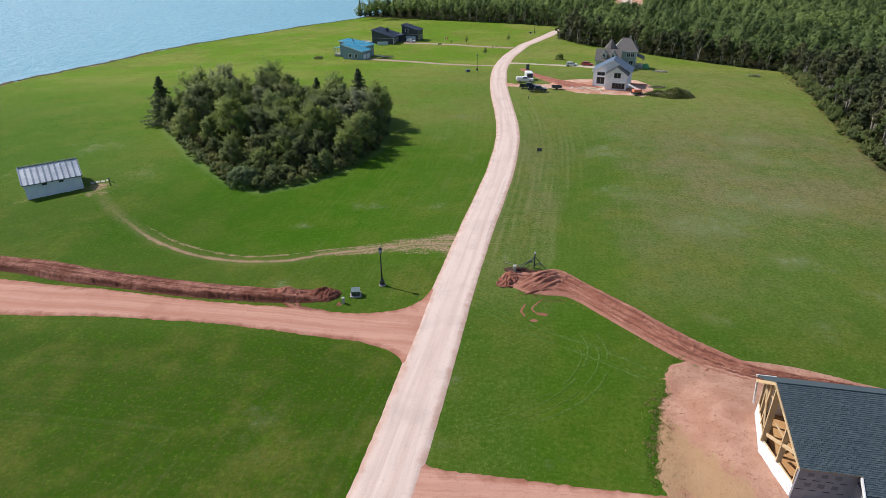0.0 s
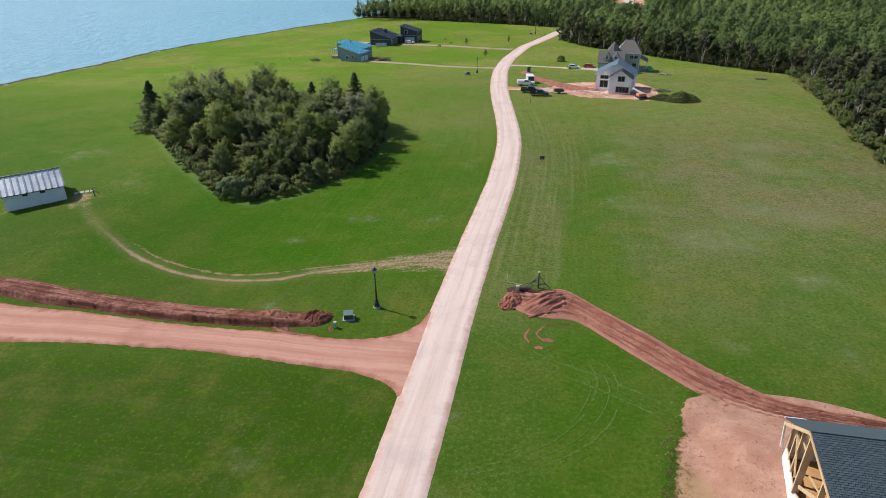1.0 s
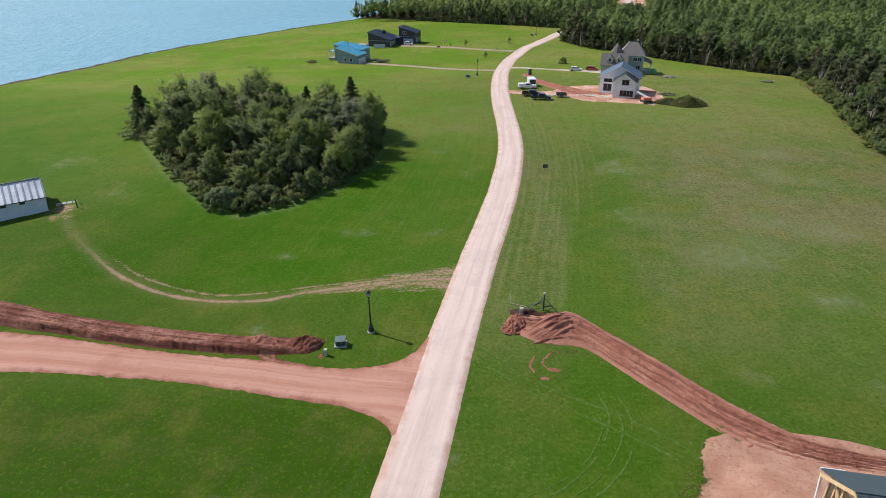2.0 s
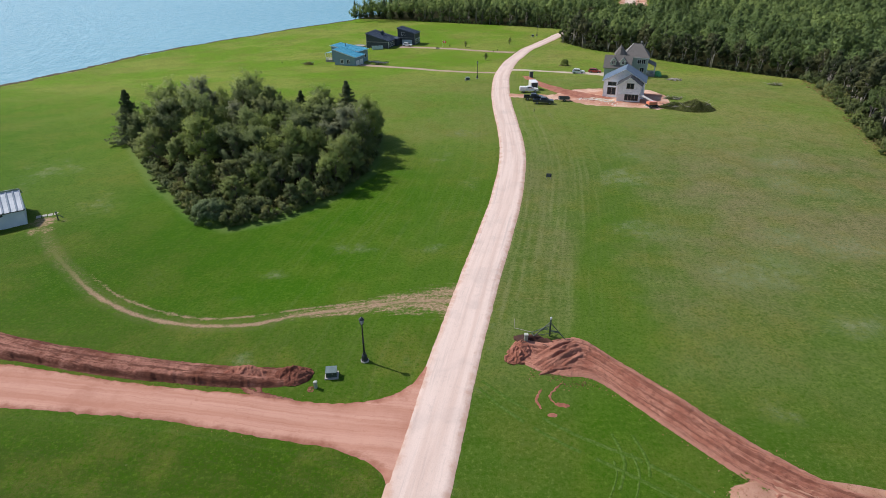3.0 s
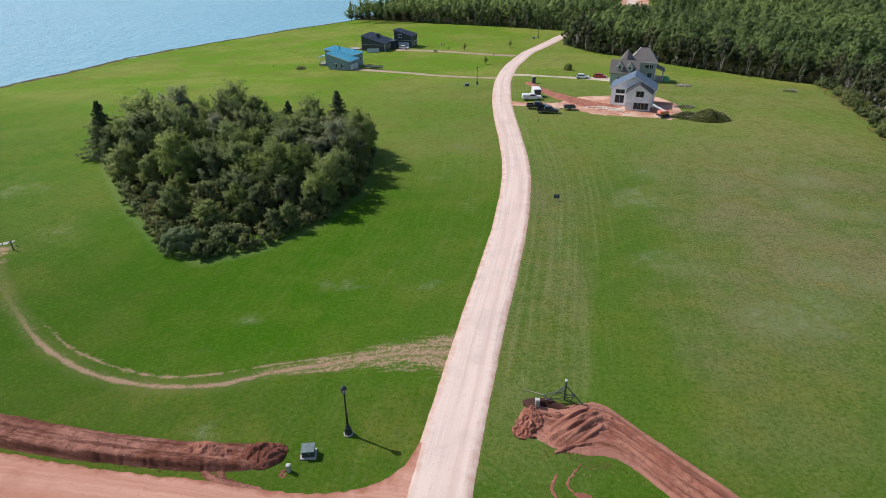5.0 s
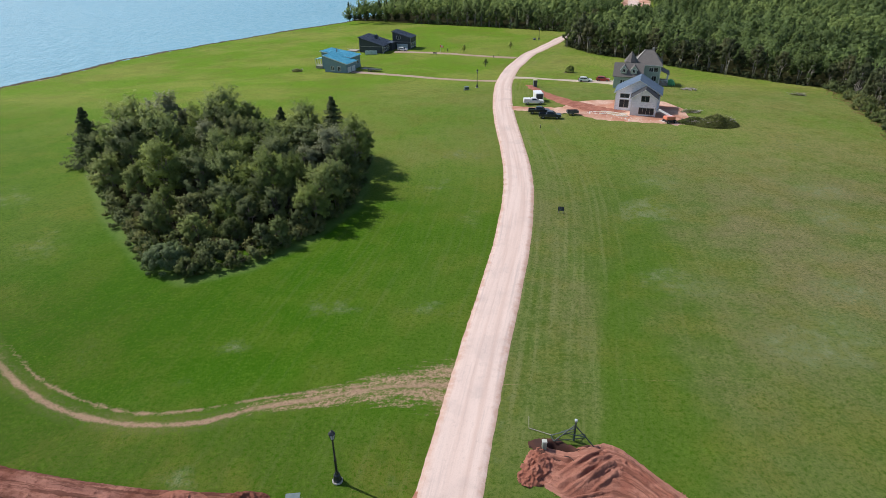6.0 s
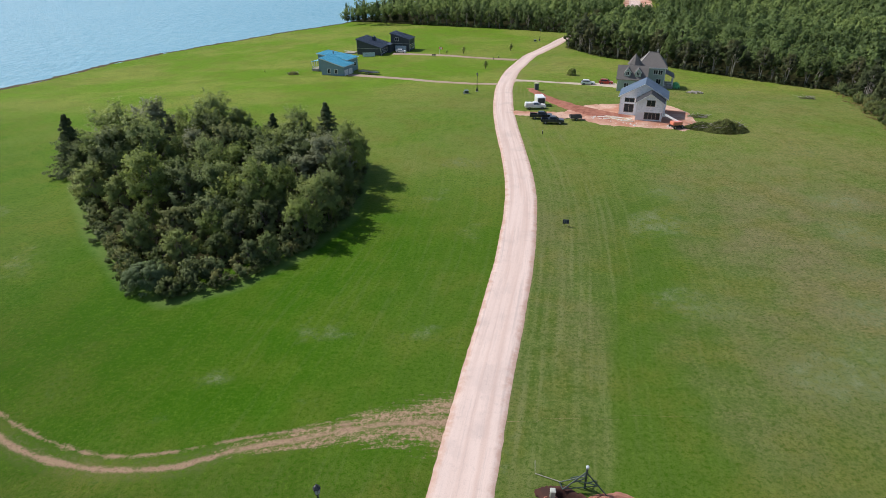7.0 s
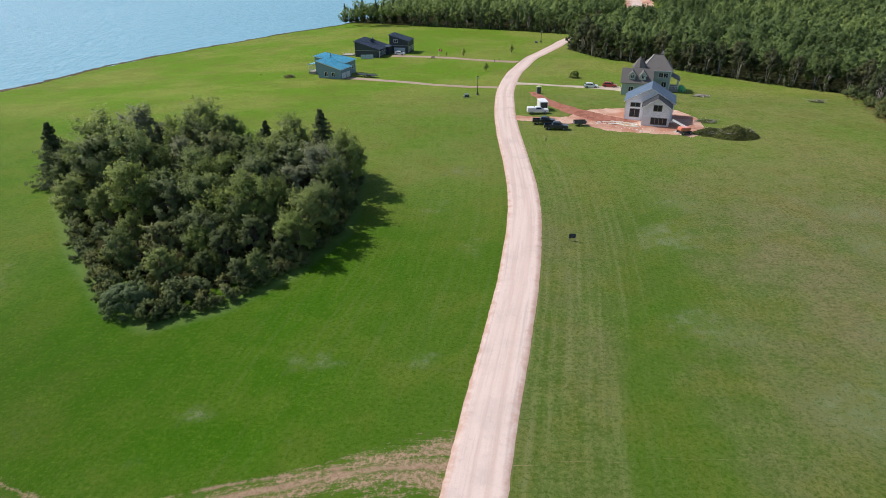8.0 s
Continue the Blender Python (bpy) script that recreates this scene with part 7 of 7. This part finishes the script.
def flatbed():
    h = thing("flatbed_trailer", at(-37.5, 268.8, -24), "long black flatbed trailer parked beside the garage", "trailer")
    part("deck", box(-4.2, 4.2, -1.2, 1.2, 0.75, 0.95, 0.03), BLACK_IRON, h)
    bm = bmesh.new()
    for s in (-1.18, 1.18):
        box(-4.2, 4.2, s - .04, s + .04, 1.15, 1.25, 0, bm)
        for i in range(8):
            box(-4.15 + i * 1.18, -4.07 + i * 1.18, s - .04, s + .04, 0.95, 1.15, 0, bm)
    part("rails", bm, BLACK_IRON, h)
    wheels(h, [(-0.6, -1.3), (-0.6, 1.3), (0.5, -1.3), (0.5, 1.3)], 0.38)


cargo_trailer(), utility_trailer(), flatbed()


def toilet():
    h = thing("portable_toilet", at(23.0, 233.2, 5), "dark blue-grey portable toilet with a pale roof", "toilet")
    part("cabin", box(-0.6, 0.6, -0.6, 0.6, 0, 2.2, 0.05), plain("grey_blue_plastic", (0.09, 0.12, 0.13), (0.12, 0.15, 0.16), 2, 0.5), h)
    part("roof", lathe([(0.85, 2.18), (0.84, 2.28), (0.3, 2.5), (0.1, 2.52)], 8), plain("pale_yellow_green_plastic", (0.42, 0.46, 0.26), (0.5, 0.53, 0.33), 2, 0.5), h)
    part("door", box(-0.45, 0.45, -0.64, -0.6, 0.1, 2.0, 0.02), plain("dark_plastic_door", (0.05, 0.075, 0.085), (0.07, 0.095, 0.105), 2, 0.5), h)


toilet()


def boom_lift():
    orange = paint("orange_machine_paint", (0.66, 0.21, 0.13))
    h = thing("boom_lift", at(52.3, 182.6, 15) @ Matrix.Scale(0.88, 4), "orange and white boom lift standing on the soil", "machine")
    part("chassis", box(-1.5, 1.5, -1.0, 1.0, 0.4, 0.9, 0.08), BLACK_IRON, h)
    part("turntable", box(-1.7, 1.2, -1.05, 1.05, 0.95, 1.9, 0.15), orange, h, "orange engine housing")
    part("boom", bar((0.3, 0, 1.7), (-1.9, 3.4, 3.0), 0.4, 0.45), WHITE_PAINT, h, "white telescopic boom")
    part("basket", box(-2.5, -1.5, 3.3, 4.3, 2.3, 2.4), GREY_STEEL, h)
    for x, y in ((-2.5, 3.3), (-1.5, 3.3), (-2.5, 4.3), (-1.5, 4.3)):
        part("basket_post", box(x - .04, x + .04, y - .04, y + .04, 2.4, 3.3), GREY_STEEL, h)
    wheels(h, [(-1.1, -1.15), (1.1, -1.15), (-1.1, 1.15), (1.1, 1.15)], 0.48, 0.35)


boom_lift()


BRUSH = foliage("cut_brush", (0.070, 0.092, 0.030), (0.170, 0.195, 0.070), (0.185, 0.190, 0.070))


def brush_pile(x, y, rx, ry, high, count, label, seed):
    """Cut branches and leaves thrown on a heap."""
    rng = np.random.default_rng(seed)
    h = thing("brush_pile", at(x, y), label, "brush pile")
    a, r = rng.uniform(0, 2 * np.pi, count), np.sqrt(rng.random(count))
    bumps = rng.uniform(0.45, 1.25, 24)
    top = high * (1 - r) ** 0.8 * (bumps[(a * 24 / (2 * np.pi)).astype(int) % 24] * 0.6 + bumps[(a * 9 / (2 * np.pi)).astype(int) % 24] * 0.4)
    c = np.stack([rx * r * np.cos(a), ry * r * np.sin(a), top * rng.random(count) ** 0.35], 1)
    nrm = rng.normal(size=(count, 3)) + np.array([0, 0, 0.8])
    nrm /= np.linalg.norm(nrm, axis=1)[:, None]
    ob = new("leaves", leaf_mesh("leaves", cards(c, nrm, 0.19, rng), BRUSH))
    ob.parent = h
    bm = bmesh.new()
    for i in range(40):
        p = Vector((rx * rng.uniform(-.7, .7), ry * rng.uniform(-.7, .7), high * rng.uniform(0.05, 0.5)))
        q = p + Vector((rng.uniform(-2, 2), rng.uniform(-1.5, 1.5), rng.uniform(-0.1, 0.8)))
        tube([p, q], [0.06, 0.02], 5, bm)
    part("branches", bm, LOG, h, "bare grey branches")


brush_pile(58.6, 182.6, 4.6, 2.6, 1.7, 5000, "low spread of cut green brush on the lawn", 70)
brush_pile(63.4, 180.6, 5.6, 3.2, 3.6, 9000, "large heap of cut green brush on the lawn", 71)
brush_pile(105.9, 226.0, 2.6, 1.3, 0.8, 600, "small heap of cut branches on the lawn", 72)
brush_pile(61.0, 193.6, 3.0, 1.4, 0.7, 500, "low heap of dry branches on the lawn", 73)
brush_pile(-67.3, 269.5, 2.2, 1.5, 1.6, 700, "bushy heap of branches on the lawn", 74)


def tent():
    h = thing("dome_tent", at(69.2, 238.6, 10), "bright green dome tent beside the porch", "tent")
    lime = plain("lime_tent_fabric", (0.10, 0.42, 0.13), (0.14, 0.50, 0.17), 2, 0.6)
    part("canopy", lathe([(1.7, 0.0), (1.6, 0.6), (1.2, 1.3), (0.6, 1.75), (0.05, 1.9)], 8), lime, h)
    part("flap", slab([(-0.6, -1.62, 0.05), (0.6, -1.62, 0.05), (0.35, -1.15, 1.2), (-0.35, -1.15, 1.2)], 0.03), plain("dark_green_fabric", (0.02, 0.07, 0.04), (0.03, 0.09, 0.05), 2, 0.7), h)
    w = thing("woodpile", at(72.4, 228.9, -8), "round heap of pale stones and firewood on the lawn", "woodpile")
    rng = random.Random(9)
    for i in range(46):
        a, r = rng.uniform(0, 6.28), 1.9 * math.sqrt(rng.random())
        p = Vector((r * math.cos(a) * 1.3, r * math.sin(a), 0.15 + 0.35 * (1 - r / 2)))
        d = Vector((rng.uniform(-1, 1), rng.uniform(-1, 1), rng.uniform(-.2, .2))).normalized() * 0.4
        part("log", tube([p - d, p + d], [0.13, 0.12], 6), PALE_BARK if i % 3 else LOG, w)


tent()


def flag():
    h = thing("flagpole", at(-12.7, 315.2) @ Matrix.Scale(0.7, 4), "white flagpole with a red and white flag", "flag")
    part("pole", lathe([(0.08, -0.2), (0.06, 4.6), (0.1, 4.65), (0.02, 4.8)], 8), WHITE_PAINT, h)
    red, cloth = plain("red_cloth", (0.62, 0.03, 0.03), (0.68, 0.05, 0.05), 3, 0.8), plain("white_cloth", (0.75, 0.75, 0.75), (0.8, 0.8, 0.8), 3, 0.8)
    for i, (m, w) in enumerate(((red, 0.55), (cloth, 0.9), (red, 0.55))):
        x = (0.08, 0.63, 1.53)[i]
        bm = bmesh.new()
        cols = 5
        top = [bm.verts.new((x + w * k / cols, 0.18 * math.sin((x + w * k / cols) * 4), 4.5 - 0.25 * (x + w * k / cols))) for k in range(cols + 1)]
        low = [bm.verts.new((v.co.x, v.co.y + 0.05, v.co.z - 1.25)) for v in top]
        for k in range(cols):
            bm.faces.new((top[k], top[k + 1], low[k + 1], low[k]))
        bmesh.ops.solidify(bm, geom=bm.faces[:], thickness=0.02)
        part("stripe", bm, m, h, "red cloth" if m == red else "white cloth")


flag()

# young trees on the far lawns
young = make_tree(601, 3.6, 1.0, 420, 0.17, "light", "young_tree", "young slender tree on the lawn", at(20.0, 324.5))
for px, py, s in ((-9.4, 316.6, 0.45), (-1.8, 316.4, 0.95), (7.4, 280.4, 0.95), (-81, 276.8, 0.3)):
    copy_thing(young, at(px, py, px) @ Matrix.Diagonal((s, s, s, 1)))
bush = make_tree(610, 2.9, 1.9, 3200, 0.17, "shrub", "round_bush", "round green bush in a mulch bed on the lawn", at(39.4, 266.3))
releaf(bush, LEAF_LIGHT)
spoil_pile("mulch_bed", 39.2, 266.0, 2.3, 1.3, 0.1, 0, plain("brown_mulch", (0.08, 0.06, 0.035), (0.12, 0.09, 0.05), 1, 0.95), "brown mulch bed under a bush", 81, "mulch")


def marker_post(x, y, high, label):
    h = thing("marker_post", at(x, y), label, "post")
    part("post", box(-0.09, 0.09, -0.09, 0.09, -0.2, high, 0.02), BLACK_IRON, h)
    part("cap", box(-0.13, 0.13, -0.13, 0.13, high, high + 0.12, 0.03), GREY_STEEL, h)


marker_post(18.9, 177.0, 0.75, "short dark marker post on the lawn"), marker_post(11.4, 301.5, 0.9, "dark driveway marker post"), marker_post(13.6, 305.5, 0.8, "dark driveway marker post")


def lawn_bench():
    h = thing("garden_bench", at(-14.9, 309.3, -20), "low dark bench and pale stone by the driveway", "bench")
    part("seat", box(-0.9, 0.9, -0.25, 0.25, 0.4, 0.48, 0.02), BLACK_IRON, h)
    for s in (-0.75, 0.75):
        part("leg", box(s - .06, s + .06, -0.22, 0.22, -0.1, 0.4), BLACK_IRON, h)
    part("backrest", box(-0.9, 0.9, 0.22, 0.28, 0.55, 0.9, 0.02), BLACK_IRON, h)


lawn_bench()


# shrubs under the edge of the woods
def wood_scrub():
    rng = random.Random(77)
    line = even(np.array([(88, 120), (94, 138), (101, 162), (109, 188), (115, 208), (121, 226), (125, 241)], float), 60)
    for x, y in line:
        ob = copy_thing(rng.choice(shrubs), Matrix.Identity(4))
        ob.matrix_world = ground_pose(x + rng.uniform(-1.5, 2.0), y + rng.uniform(-1, 1), rng.uniform(0, 6), rng.uniform(0.5, 1.3))
        ob["label"], ob["group"] = "low scrub bush in front of the woods", "woodland scrub"


wood_scrub()


# weeds and tufts along the worn edges
def tufts(name, line, count, spread_by, size, material, label, seed):
    rng = np.random.default_rng(seed)
    pts = even(spline(line, 1.0), 400)
    base = pts[rng.integers(0, 400, count // 14)] + rng.normal(size=(count // 14, 2)) * spread_by
    c = np.repeat(base, 14, axis=0) + rng.normal(size=(len(base) * 14, 2)) * 0.16
    z = np.array([gz(a, b) for a, b in c]) + rng.uniform(0.02, 0.11, len(c))
    nrm = rng.normal(size=(len(c), 3)) * 0.5 + np.array([0, 0, 1.0])
    nrm /= np.linalg.norm(nrm, axis=1)[:, None]
    tagged(new(name, leaf_mesh(name, cards(np.column_stack([c, z]), nrm, size, rng), material)), label, "weeds", kind="stuff")


WEED = foliage("lawn_weeds", (0.045, 0.115, 0.006), (0.085, 0.165, 0.014), (0.10, 0.16, 0.02))
DRY = foliage("dry_weeds", (0.11, 0.092, 0.034), (0.24, 0.19, 0.085), (0.28, 0.21, 0.095))
tufts("weeds", [(25, 51.3), (23.2, 47.3), (21, 43), (19.2, 38.6), (18.9, 34.7)], 1500, 0.34, 0.07, WEED, "green weed tufts along the edge of the bare lot", 91)
tufts("dry_weeds", [(23.5, 45), (22.5, 41), (22.0, 36), (23.5, 33)], 6000, 1.3, 0.09, DRY, "dry straw-coloured tufts on the bare lot", 92)
tufts("weeds", [(25.5, 52.0), (27.0, 53.0), (27.6, 51.2)], 500, 0.4, 0.07, WEED, "green weed tufts at the corner of the lot", 94)
tufts("dry_weeds", [(88, 118), (100, 160), (114, 208), (123, 240)], 4500, 1.6, 0.2, DRY, "rusty dry weeds in front of the thicket", 95)
